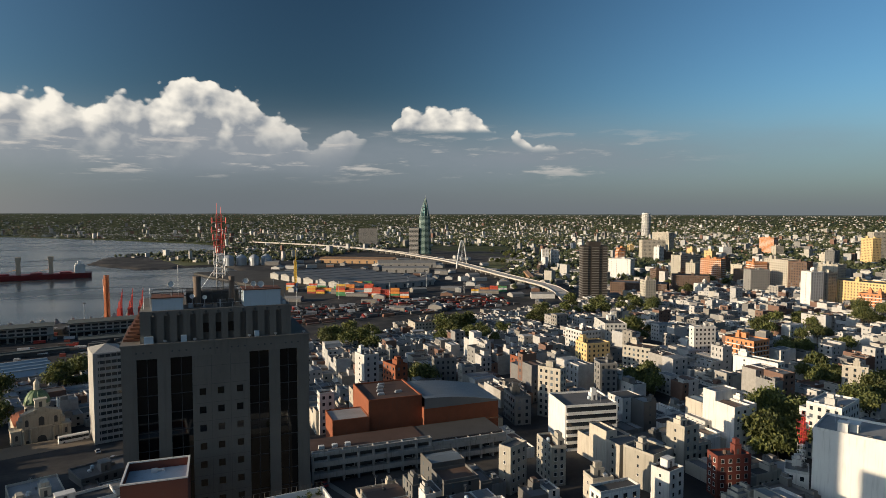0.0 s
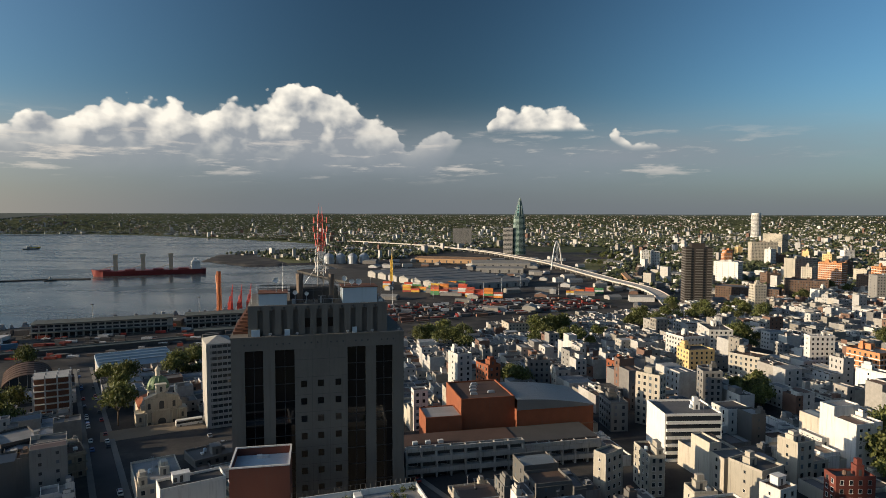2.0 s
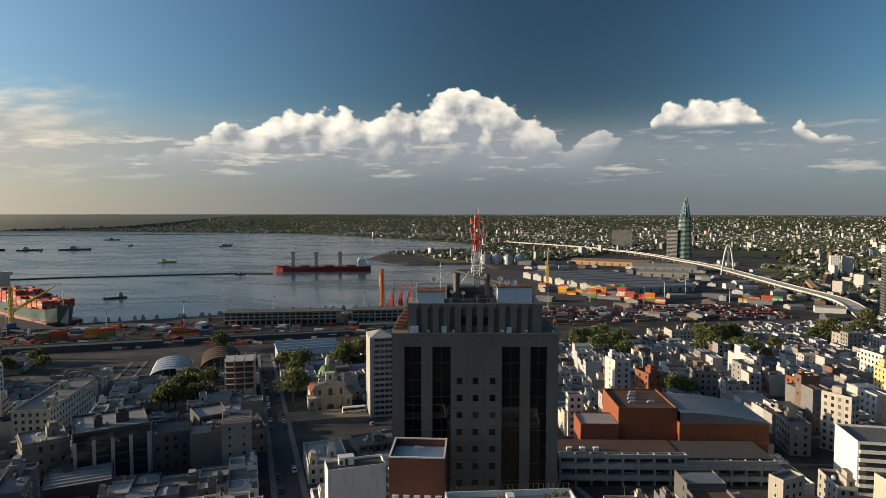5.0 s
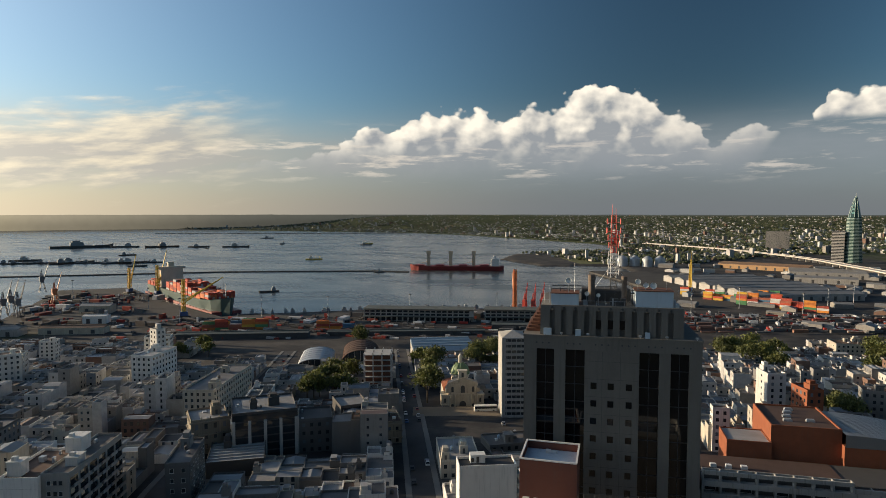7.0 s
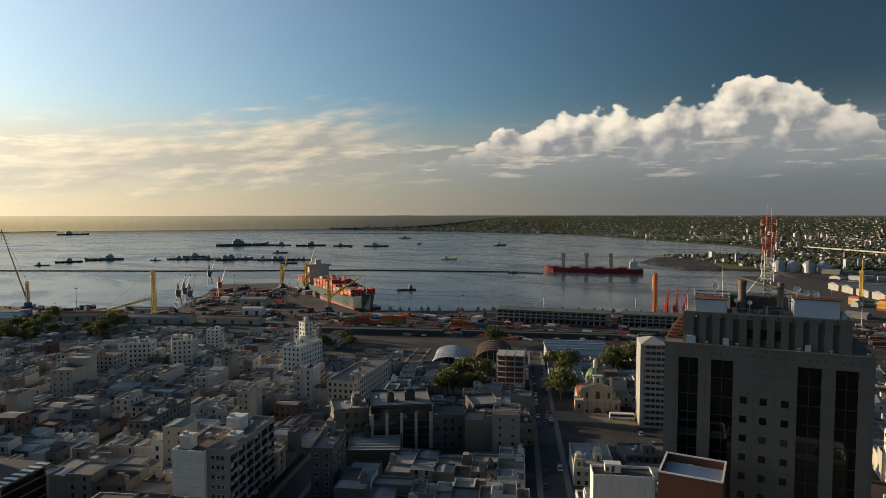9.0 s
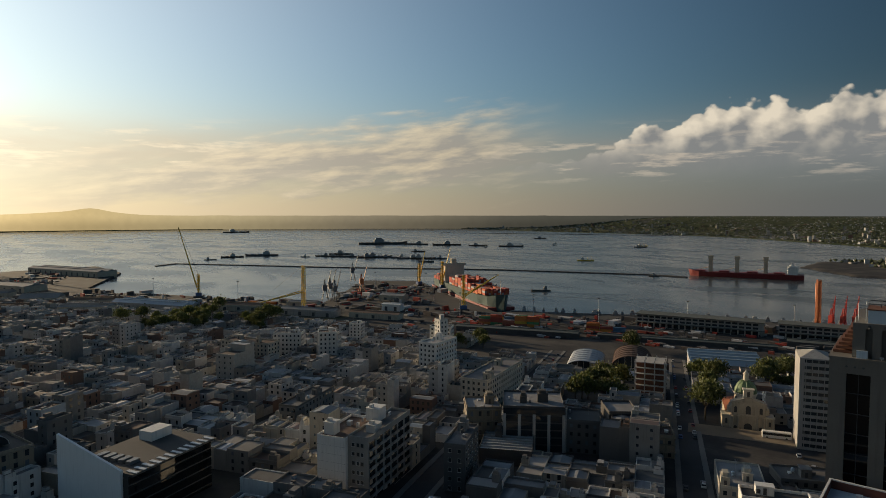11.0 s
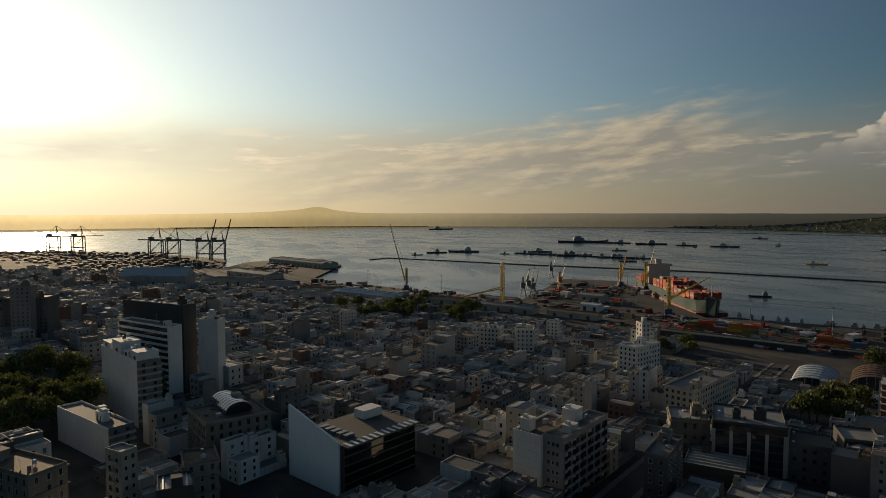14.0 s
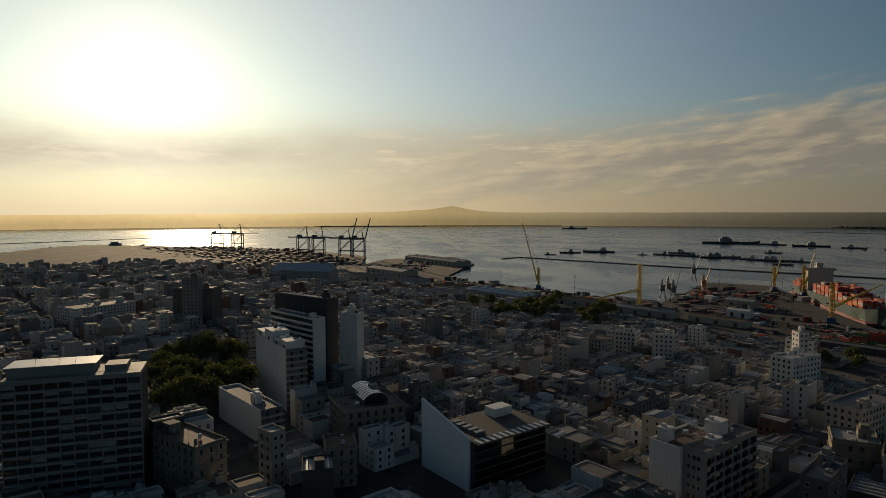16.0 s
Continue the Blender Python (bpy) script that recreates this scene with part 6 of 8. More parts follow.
def bulk_carrier():
    ob = thing("bulk_carrier", "red bulk carrier with tan deck cranes and white bridge", "ship", Matrix.Translation((-359, 1253, 0)) @ Matrix.Rotation(radians(15.1 + 180), 4, "Z"))
    s = Shape()
    hull(s, 196, 30, 9, 4)
    part("hull", s, M_SHIPRED, ob)
    s = Shape()
    s.box(-88, -72, -13, 13, 9, 22)
    s.box(-86, -74, -15, 15, 22, 25)
    s.box(-82, -77, -4, 4, 25, 30)
    part("bridge_house", s, M_WHITE, ob, "white bridge house")
    s = Shape()
    for z in (13, 16.5, 20, 23.2):
        s.box(-71.98, -71.9, -11, 11, z, z + 1.1)
    part("bridge_window", s, M_GLASS, ob)
    for x in (-36, 12, 58):
        s = Shape()
        s.box(x - 3.5, x + 3.5, -3, 3, 9, 38)
        s.box(x - 4.3, x + 4.3, -3.6, 3.6, 33, 39.5)
        part("deck_crane", s, M_TAN, ob, "tan crane tower")
        s = Shape()
        s.tube((x + 3, 0, 18), (x + 22, 2, 13), 0.7, 0.4, 5)
        part("jib", s, M_TAN, ob)
    for x in (-58, -14, 34, 76):
        s = Shape()
        s.box(x - 9, x + 9, -10, 10, 9, 11.5)
        part("hatch", s, M_SHIPRED, ob)


def container_ship():
    ang = math.degrees(math.atan2(-0.535, 0.845))
    ob = thing("container_ship", "large container ship stacked with red containers", "ship", Matrix.Translation((-569, 694, 0)) @ Matrix.Rotation(radians(ang), 4, "Z"))
    s = Shape()
    hull(s, 285, 36, 15, 6)
    part("hull", s, M_SHIPGREEN, ob, "dark green and red hull")
    s = Shape()
    s.box(-140, 128, -17.9, 17.9, -2, 3.5)
    part("boot_top", s, M_SHIPRED, ob)
    rng = random.Random(6)
    s = Shape()
    for i in range(17):
        x = -132 + i * 14.6
        if 48 < i * 14.6 < 75:
            continue
        rise = rng.randint(3, 6) if i < 14 else 3
        for j in range(13):
            for k in range(max(1, rise - rng.randint(0, 1))):
                y = -16.2 + j * 2.5
                s.box(x, x + 12.2, y, y + 2.42, 15 + k * 2.65 + (2 if i > 14 else 0), 17.6 + k * 2.65 + (2 if i > 14 else 0))
    tagged(part("deck_load", s, M_BOXREDS, ob, "deck load of mostly red containers"), kind="stuff")
    s = Shape()
    s.box(-82, -70, -15, 15, 15, 40)
    s.box(-81, -69, -18, 18, 40, 43.5)
    s.box(-79, -74, -4, 4, 43.5, 50)
    part("bridge_house", s, M_CREAMSTONE, ob, "pale bridge house")
    s = Shape()
    s.turned([(2.6, 15), (2.6, 47), (2.0, 49)], 10, 0, (-88, 0, 0))
    part("funnel", s, M_DARK, ob)
    s = Shape()
    s.tube((126, 0, 20), (126, 0, 36), 0.5, 0.3, 6)
    part("fore_mast", s, M_WHITE, ob)


def boat(x, y, l, kind):
    rng = random.Random(int(x))
    a = math.degrees(math.atan2(-x, y)) + rng.uniform(-14, 14) + rng.choice((0, 180))
    m = Matrix.Translation((x, y, 0)) @ Matrix.Rotation(radians(a), 4, "Z")
    label, paint, house_paint = {"hulk": ("old grey cargo hulk moored in the roads", M_SHIPGREY, M_SHIPGREY2), "tug": ("small dark tug on the harbour water", M_DARK, M_SHIPGREY2),
                                 "ferry": ("small yellow and white harbour vessel", M_YELLOW, M_WHITE)}[kind]
    ob = thing({"hulk": "cargo_ship", "tug": "tug_boat", "ferry": "harbour_vessel"}[kind], label, "boat", m, "boats in the harbour")
    b, deck = l * 0.17 + 1, 1.2 + l * 0.035
    s = Shape()
    hull(s, l, b, deck, l * 0.03)
    part("hull", s, paint, ob)
    s = Shape()
    hx = rng.uniform(-0.35, -0.1) * l
    s.box(hx, hx + l * 0.2, -b * 0.35, b * 0.35, deck, deck + 2.2 + l * 0.05)
    s.box(hx + l * 0.03, hx + l * 0.15, -b * 0.25, b * 0.25, deck + 2.2 + l * 0.05, deck + 4 + l * 0.07)
    part("wheelhouse", s, house_paint, ob)
    s = Shape()
    s.tube((hx + l * 0.1, 0, deck), (hx + l * 0.1, 0, deck + 5 + l * 0.14), 0.15 + l * 0.003, 0.1, 4)
    if l > 35:
        for t in (0.1, 0.32):
            s.tube((t * l, 0, deck), (t * l, 0, deck + 4 + l * 0.1), 0.3, 0.2, 4)
            s.tube((t * l, 0, deck + 2), (t * l + l * 0.1, 0, deck + 3 + l * 0.08), 0.2, 0.15, 4)
    part("mast", s, paint, ob)
    if l > 35:
        s = Shape()
        for t in (-0.02, 0.18):
            s.box(t * l, t * l + l * 0.13, -b * 0.3, b * 0.3, deck, deck + 1.2)
        part("hatch", s, house_paint, ob)


def mobile_crane(x, y, top, az, reach, lift, paint, label, base_z=3.3):
    """Harbour crane: wheeled base, slewing cab, tower and a jib held by stays."""
    ob = thing("harbour_crane", label, "crane", Matrix.Translation((x, y, base_z)) @ Matrix.Rotation(radians(az), 4, "Z"), "harbour cranes")
    t = top - base_z
    s = Shape()
    s.box(-7, 7, -4.5, 4.5, 0.6, 2.6)
    for a in (-5.5, -2, 2, 5.5):
        for b in (-4, 4):
            s.tube((a, b - 0.5, 0.8), (a, b + 0.5, 0.8), 0.8, 0.8, 8)
    part("chassis", s, M_DARK, ob)
    s = Shape()
    s.box(-4, 4, -3, 3, 2.6, 7)
    part("slewing_cab", s, M_CRANEBLUE if paint is M_YELLOW else paint, ob)
    s = Shape()
    lattice(s, 0, 0, 7, t, 4.0, 3.2, max(4, int(t / 5)), 0, 0.38)
    s.box(-0.9, 0.9, -0.9, 0.9, 7, t - 1)
    part("tower", s, paint, ob)
    s = Shape()
    foot, tip = Vector((2, 0, t * 0.42)), Vector((2 + reach, 0, t * 0.42 + lift))
    for off in (-1.0, 1.0):
        s.tube(foot + Vector((0, off, 0)), tip, 0.8, 0.5, 5)
        s.tube(foot + Vector((0, off, 2.2)), tip, 0.6, 0.4, 5)
    for k in range(1, 10):
        p = foot.lerp(tip, k / 10)
        e = 1.0 * (1 - k / 10)
        s.tube(p + Vector((0, -e, 0)), p + Vector((0, e, 1.5 * (1 - k / 10))), 0.2, 0.2, 4)
    part("jib", s, paint, ob)
    s = Shape()
    s.tube((0, 0, t), tip, 0.14, 0.14, 4)
    s.tube(tip, tip - Vector((0, 0, min(tip.z - 4, 18))), 0.1, 0.1, 4)
    part("cable", s, M_DARK, ob)


def portal_crane(x, y, top, az, paint, label):
    """Old quay crane: four splayed legs, cab and a steep jib."""
    ob = thing("portal_crane", label, "crane", Matrix.Translation((x, y, 3.3)) @ Matrix.Rotation(radians(az), 4, "Z"), "old quay cranes")
    h = (top - 3.3)
    leg = h * 0.3
    for a, b in ((-1, -1), (1, -1), (1, 1), (-1, 1)):
        s = Shape()
        s.tube((a * 4.2, b * 4.2, 0), (a * 1.6, b * 1.6, leg), 0.5, 0.4, 5)
        part("leg", s, paint, ob)
    s = Shape()
    s.box(-2.4, 2.4, -2.4, 2.4, leg, leg + 1)
    s.box(-3.4, 2.2, -1.8, 1.8, leg + 1, leg + h * 0.2)
    part("cab", s, paint, ob)
    s = Shape()
    lattice(s, -0.6, 0, leg + h * 0.2, leg + h * 0.38, 2.2, 1.0, 4, 0, 0.25)
    part("post", s, paint, ob)
    s = Shape()
    for b in (-1, 1):
        s.tube((1.4, b, leg + 1.5), (h * 0.22, 0, h), 0.6, 0.35, 5)
    for k in range(1, 8):
        t = k / 8
        s.tube((1.4 + (h * 0.22 - 1.4) * t, -(1 - t), leg + 1.5 + (h - leg - 1.5) * t), (1.4 + (h * 0.22 - 1.4) * t, 1 - t, leg + 1.5 + (h - leg - 1.5) * t + 1), 0.18, 0.18, 4)
    s.tube((-0.6, 0, leg + h * 0.38), (h * 0.2, 0, h * 0.94), 0.14, 0.14, 4)
    part("jib", s, paint, ob)


def quay_gantry(x, y, az, top, boom_up):
    ob = thing("quay_gantry_crane", "tall ship-to-shore gantry crane in silhouette", "crane", Matrix.Translation((x, y, 3.3)) @ Matrix.Rotation(radians(az), 4, "Z"), "gantry cranes")
    h = 46
    for a in (-15, 15):
        for b in (-9, 9):
            s = Shape()
            s.box(a - 1.1, a + 1.1, b - 1.1, b + 1.1, 0, h)
            part("leg", s, M_CRANEGREY, ob)
    s = Shape()
    for b in (-9, 9):
        for z in (14, h - 2):
            s.box(-15, 15, b - 0.9, b + 0.9, z, z + 2)
        s.tube((-15, b, 15), (15, b, h - 2), 0.7, 0.7, 5)
    part("portal_beam", s, M_CRANEGREY, ob)
    s = Shape()
    s.box(-40, 17, -3, 3, h, h + 3)
    part("rear_girder", s, M_CRANEGREY, ob)
    s = Shape()
    s.box(-16, -4, -4, 4, h + 3, h + 8)
    part("machine_house", s, M_CRANEGREY, ob)
    s = Shape()
    s.tube((12, -6, h), (8, 0, top - 3.3), 0.9, 0.7, 5)
    s.tube((12, 6, h), (8, 0, top - 3.3), 0.9, 0.7, 5)
    s.tube((-14, 0, h + 3), (8, 0, top - 3.3), 0.5, 0.5, 5)
    part("mast", s, M_CRANEGREY, ob)
    s = Shape()
    tip = (30, 0, h + 52) if boom_up else (66, 0, h + 2)
    for b in (-2.5, 2.5):
        s.tube((17, b, h + 1.5), (tip[0], b, tip[2]), 1.3, 0.9, 5)
    s.tube((8, 0, top - 3.3), (17 + (tip[0] - 17) * 0.7, 0, h + 1.5 + (tip[2] - h - 1.5) * 0.7), 0.4, 0.4, 4)
    part("boom", s, M_CRANEGREY, ob)


def gable_shed(x, y, w, d, h, rise, angle, roof_mat, label, wall=None, z=None, bays=1):
    """Long shed with its ridges along x; bays: ridges side by side."""
    TAKEN.append((x, y, math.hypot(w, d) / 2))
    ob = thing("shed", label, "shed", Matrix.Translation((x, y, ground_z(x, y) if z is None else z)) @ Matrix.Rotation(radians(angle), 4, "Z"), "harbour sheds")
    s = Shape()
    s.box(-w / 2, w / 2, -d / 2, d / 2, -3, h)
    part("wall", s, wall or M_OLDWHITE, ob)
    bd = d / bays
    for i in range(bays):
        y0 = -d / 2 + i * bd
        s = Shape()
        e = 0.4
        s.v += [(-w / 2 - e, y0, h), (w / 2 + e, y0, h), (w / 2 + e, y0 + bd / 2, h + rise), (-w / 2 - e, y0 + bd / 2, h + rise), (w / 2 + e, y0 + bd, h), (-w / 2 - e, y0 + bd, h)]
        s.f += [(0, 1, 2, 3), (3, 2, 4, 5), (0, 3, 5), (1, 4, 2)]
        s.m += [0] * 4
        part("roof", s, roof_mat, ob)
        s = Shape()
        n = max(4, int(w / 6))
        for k in range(n):
            c = -w / 2 + (k + 0.5) * w / n
            s.box(c - 0.12, c + 0.12, y0 + 0.1, y0 + bd * 0.46, h + 0.02, h + 0.3)
        s.box(-w / 2, w / 2, y0 + bd / 2 - 0.6, y0 + bd / 2 + 0.6, h + rise - 0.1, h + rise + 0.5)
        part("ridge_vent", s, roof_mat, ob)
    n = max(2, int(w / 16))
    for k in range(n):
        c = -w / 2 + (k + 0.5) * w / n
        s = Shape()
        s.box(c - 1.8, c + 1.8, -d / 2 - 0.06, -d / 2, 0.2, h * 0.65)
        part("shed_door", s, M_DARK, ob)
    return ob


def vault_shed(x, y, w, d, h, rise, angle, roof_mat, label):
    TAKEN.append((x, y, math.hypot(w, d) / 2))
    ob = thing("vaulted_hall", label, "hall", Matrix.Translation((x, y, ground_z(x, y))) @ Matrix.Rotation(radians(angle), 4, "Z"))
    s = Shape()
    s.box(-w / 2, w / 2, -d / 2, d / 2, -3, h)
    part("wall", s, M_OLDSTONE, ob)
    n = 12
    s = Shape()
    arc = [(-(w / 2) * math.cos(math.pi * i / n), h + rise * math.sin(math.pi * i / n)) for i in range(n + 1)]
    for (x0, z0), (x1, z1) in zip(arc, arc[1:]):
        s.poly([(x0, -d / 2, z0), (x1, -d / 2, z1), (x1, d / 2, z1), (x0, d / 2, z0)])
    part("vault_roof", s, roof_mat, ob)
    s = Shape()
    s.poly([(a, -d / 2 + 0.5, z) for a, z in arc])
    part("end_wall", s, M_GLASS, ob)
    s = Shape()
    s.poly([(a, d / 2 - 0.5, z) for a, z in reversed(arc)])
    part("end_wall", s, M_GLASS, ob)
    for k in range(7):
        s = Shape()
        y0 = -d / 2 + k * d / 6
        for (x0, z0), (x1, z1) in zip(arc, arc[1:]):
            s.tube((x0, y0, z0 + 0.1), (x1, y0, z1 + 0.1), 0.22, 0.22, 4)
        part("roof_rib", s, roof_mat, ob)
    for k in range(1, 6):
        s = Shape()
        a = -w / 2 + k * w / 6
        s.box(a - 0.12, a + 0.12, -d / 2 + 0.3, -d / 2 + 0.45, h, h + rise * math.sin(math.acos(max(-1, min(1, -a / (w / 2))))))
        part("mullion", s, M_OLDWHITE, ob)


def lamp_mast(x, y, h=26):
    ob = thing("light_mast", "tall grey floodlight mast on the quay", "lamp post", Matrix.Translation((x, y, 3.2)), "quay light masts")
    s = Shape()
    s.tube((0, 0, 0), (0, 0, h), 0.35, 0.18, 6)
    part("pole", s, M_METAL, ob)
    s = Shape()
    s.turned([(0.4, h - 0.6), (1.7, h - 0.3), (1.7, h + 0.2), (0.3, h + 0.5)], 8)
    part("lamp_head", s, M_DARK, ob)


def build_port():
    rng = random.Random(9)
    # long transit sheds and the passenger building along the quay
    for x, y, w, d, h in ((-225, 640, 118, 20, 9), (-112, 668, 90, 20, 9)):
        ob = thing("transit_shed", "long two-storey grey transit building with rows of windows", "building", Matrix.Translation((x, y, 3.2)) @ Matrix.Rotation(radians(12), 4, "Z"), "quay buildings")
        TAKEN.append((x, y, 60))
        s = Shape()
        s.box(-w / 2, w / 2, -d / 2, d / 2, -2, h + 4)
        part("wall", s, M_OLDWHITE, ob)
        s = Shape()
        s.box(-w / 2 - 1, w / 2 + 1, -d / 2 - 3, d / 2 + 1, h + 4, h + 4.5)
        s.box(-w / 2 - 1, w / 2 + 1, -d / 2 - 5, -d / 2, 5, 5.4)
        part("roof", s, M_ROOFGREEN, ob)
        for i in range(int(w / 6)):
            c = -w / 2 + 3 + i * 6
            for z in (0.5, 6.2, 9.6):
                s = Shape()
                s.box(c - 2.3, c + 2.3, -d / 2 - 0.08, -d / 2, z, z + (3.8 if z < 1 else 2))
                part("window", s, M_GLASS, ob)
            s = Shape()
            s.box(c + 2.7, c + 3.1, -d / 2 - 4.8, -d / 2 - 4.4, 0, 5)
            part("post", s, M_CONC, ob)
    gable_shed(-80, 628, 120, 14, 5, 1.2, 12, M_ROOFGREEN, "long low open platform shed", M_DARKCONC, 3.0)
    gable_shed(-350, 500, 120, 14, 5, 1.0, 22, M_ROOFGREEN, "long low railway platform roof", M_DARKCONC, 3.0)
    gable_shed(-210, 560, 150, 10, 4, 0.8, 20, M_ROOFGREEN, "narrow platform roof beside the tracks", M_DARKCONC, 3.0)
    gable_shed(-146, 468, 47, 40, 9, 3, 24, M_BLUEROOF, "large shed with pale blue ridged metal roof", None, None, 4)
    vault_shed(-190, 412, 26, 38, 8, 8, 24, M_RUSTROOF, "old vaulted market hall with a dark rounded roof")
    vault_shed(-218, 398, 24, 40, 6, 5, 24, M_METAL, "low vaulted shed with pale metal panels")
    # deep-water wharf sheds with white saw-tooth fronts
    for i in range(7):
        t = i / 6
        gable_shed(60 + 95 * t + 60, 1118 - 200 * t + 25, 150, 32, 9, 3.2, 22, M_GREYROOF, "wide wharf shed with grey ribbed roof and white front", M_OLDWHITE, 3.2)
    gable_shed(330, 1290, 120, 60, 10, 3, -10, M_GREYROOF, "large grey freight hall", M_OLDWHITE, 3.2, 3)
    gable_shed(250, 1420, 170, 40, 9, 3, -25, M_BROWNROOF, "long brown-roofed railway works", M_TANWALL, 3.2, 3)
    gable_shed(300, 1180, 90, 40, 9, 2, -12, M_GREYROOF, "grey freight hall with a flat front", M_OLDWHITE, 3.2)
    gable_shed(560, 1120, 260, 14, 6, 2, 62, M_BROWNROOF, "long ochre railway shed", M_TANWALL, 5)
    gable_shed(480, 1000, 120, 12, 6, 2, 70, M_BROWNROOF, "ochre station shed beside the railway", M_TANWALL, 5)
    # container yards
    for x, y, a, r, c, hgt, most in ((92, 905, -22, 4, 4, 5, 50), (128, 868, -22, 4, 5, 6, 64), (150, 925, -22, 4, 3, 5, 30), (172, 838, -22, 3, 4, 5, 34), (66, 950, -22, 3, 2, 5, 12), (318, 842, -20, 3, 2, 4, 14), (350, 850, -20, 3, 2, 4, 14),
                                     (-405, 520, 22, 4, 8, 4, 48), (-300, 560, 22, 3, 3, 3, 14), (-690, 420, 22, 4, 6, 3, 24)):
        containers(x, y, a, r, c, hgt, rng, most)
    # far container terminal, too many to count
    s = Shape()
    for i in range(1500):
        u, v = rng.random(), rng.random()
        x, y = -2150 + 800 * u, -420 + 560 * v + 130 * u
        if in_bay(x, y) or in_bay(x - 30, y + 20):
            continue
        hgt = 2.6 * rng.choice((1, 1, 2, 2, 3))
        s.box(x - 6.1, x + 6.1, y - 4, y + 4, 3.2, 3.2 + hgt)
    solid("container_terminal", s, M_DULLBOX, "far rows of stacked containers on the terminal", "containers", kind="stuff")
    # trucks, trailers and machines parked across the yards, too small to count
    s = Shape()
    for i in range(520):
        x, y = rng.uniform(-60, 330), rng.uniform(650, 760)
        y += 0.2 * x
        l = rng.choice((4.5, 8, 12))
        a = rng.random() < 0.5
        s.box(x, x + (l if a else 2.2), y, y + (2.2 if a else l), 3.3, 3.3 + rng.uniform(1.4, 3.2))
    for i in range(300):
        x = rng.uniform(-470, -60)
        y = 590 + 0.36 * x + rng.uniform(-40, 60) + 60
        s.box(x, x + rng.choice((4.5, 9)), y, y + 2.2, 3.3, 3.3 + rng.uniform(1.4, 2.6))
    # machines, pallets, bins and stacked goods on the open piers
    for u0, v0, u1, v1, wide, count in ((-700, 520, -640, 720, 90, 120), (-790, 690, -560, 560, 70, 80), (-1000, 330, -480, 540, 70, 180), (-1400, 420, -1120, 260, 90, 160), (-480, 540, -60, 730, 36, 200)):
        for i in range(count):
            t, q = rng.random(), rng.uniform(-0.5, 0.5) * wide
            dx, dy = u1 - u0, v1 - v0
            n = math.hypot(dx, dy)
            x, y = u0 + dx * t - dy / n * q, v0 + dy * t + dx / n * q
            if in_bay(x, y) or not free(x, y, 3):
                continue
            l, b = rng.choice(((3, 2), (5, 2.2), (9, 2.4), (12, 2.4), (16, 7), (2, 2)))
            if rng.random() < 0.5:
                l, b = b, l
            s.box(x - l / 2, x + l / 2, y - b / 2, y + b / 2, 3.27, 3.27 + rng.choice((1.2, 1.8, 2.6, 2.6, 5.2)))
    solid("parked_vehicles", s, M_YARD, "parked trucks, trailers and machines in the harbour yards", "vehicles", kind="stuff")
    # tracks
    s = Shape()
    for k in range(10):
        for off in (0, 1.5):
            y0 = 556 + k * 6.5 + off
            s.poly([(-620, y0 - 0.36 * 620, 3.42), (380, y0 + 0.36 * 380 - 60, 3.42), (380, y0 + 0.36 * 380 - 59.6, 3.42), (-620, y0 - 0.36 * 620 + 0.4, 3.42)])
    solid("railway_tracks", s, M_RAIL, "rusty railway tracks beside the quay", "tracks", kind="structure")
    # breakwaters
    for pts, w in (([(-1425, 623), (-1455, 684), (-1100, 870), (-790, 1068), (-510, 1177), (-437, 1176)], 8), ([(-3194, -130), (-2693, -830)], 10), ([(-2587, 2888), (-1253, 3366)], 10)):
        for a, b in zip(pts, pts[1:]):
            d = (Vector(b) - Vector(a)).normalized() * w / 2
            n = Vector((-d.y, d.x))
            s = Shape()
            A, B = Vector(a), Vector(b)
            s.prism([tuple(A - n), tuple(B - n), tuple(B + n), tuple(A + n)], -3, 1.8)
            solid("breakwater", s, M_DARKCONC, "long low dark stone breakwater", "breakwater", kind="structure")
    # cranes
    mobile_crane(-827, 419, 36, 243, 22, 84, M_YELLOW, "yellow mobile harbour crane with raised jib")
    mobile_crane(-616, 442, 58, 205, 62, -16, M_YELLOW, "yellow mobile harbour crane with lowered jib")
    mobile_crane(-699, 726, 40, 80, 10, 40, M_YELLOW, "yellow mobile harbour crane with raised jib")
    mobile_crane(-640, 716, 46, 70, 12, 45, M_YELLOW, "yellow mobile harbour crane beside the container ship")
    mobile_crane(-478, 573, 46, 40, 40, 26, M_YELLOW, "yellow mobile harbour crane with blue cab")
    mobile_crane(76, 985, 44, 80, 6, 40, M_YELLOW, "yellow mobile harbour crane on the wharf")
    portal_crane(-830, 698, 50, 60, M_CRANEGREY, "old grey portal crane on the pier head")
    portal_crane(-704, 609, 44, 70, M_ORANGE, "old orange portal crane on the pier")
    for i, (x, y) in enumerate(((-676, 520), (-690, 540), (-662, 526))):
        portal_crane(x, y, 44, 60 + 10 * i, M_CRANEGREY, "old grey portal crane with steep jib")
    mobile_crane(-130, 692, 56, 115, 10, 26, M_ORANGE, "orange mobile harbour crane with folded jib")
    for x, y in ((-120, 700), (-111, 705), (-102, 710)):
        portal_crane(x, y, 40, 80, M_RED, "red portal crane with steep jib")
    quay_gantry(-2075, -60, 70, 80, False)
    quay_gantry(-2045, 0, 70, 80, False)
    quay_gantry(-1690, 165, 70, 80, False)
    quay_gantry(-1650, 200, 70, 80, False)
    quay_gantry(-1590, 260, 70, 72, True)
    quay_gantry(-1568, 290, 70, 72, True)
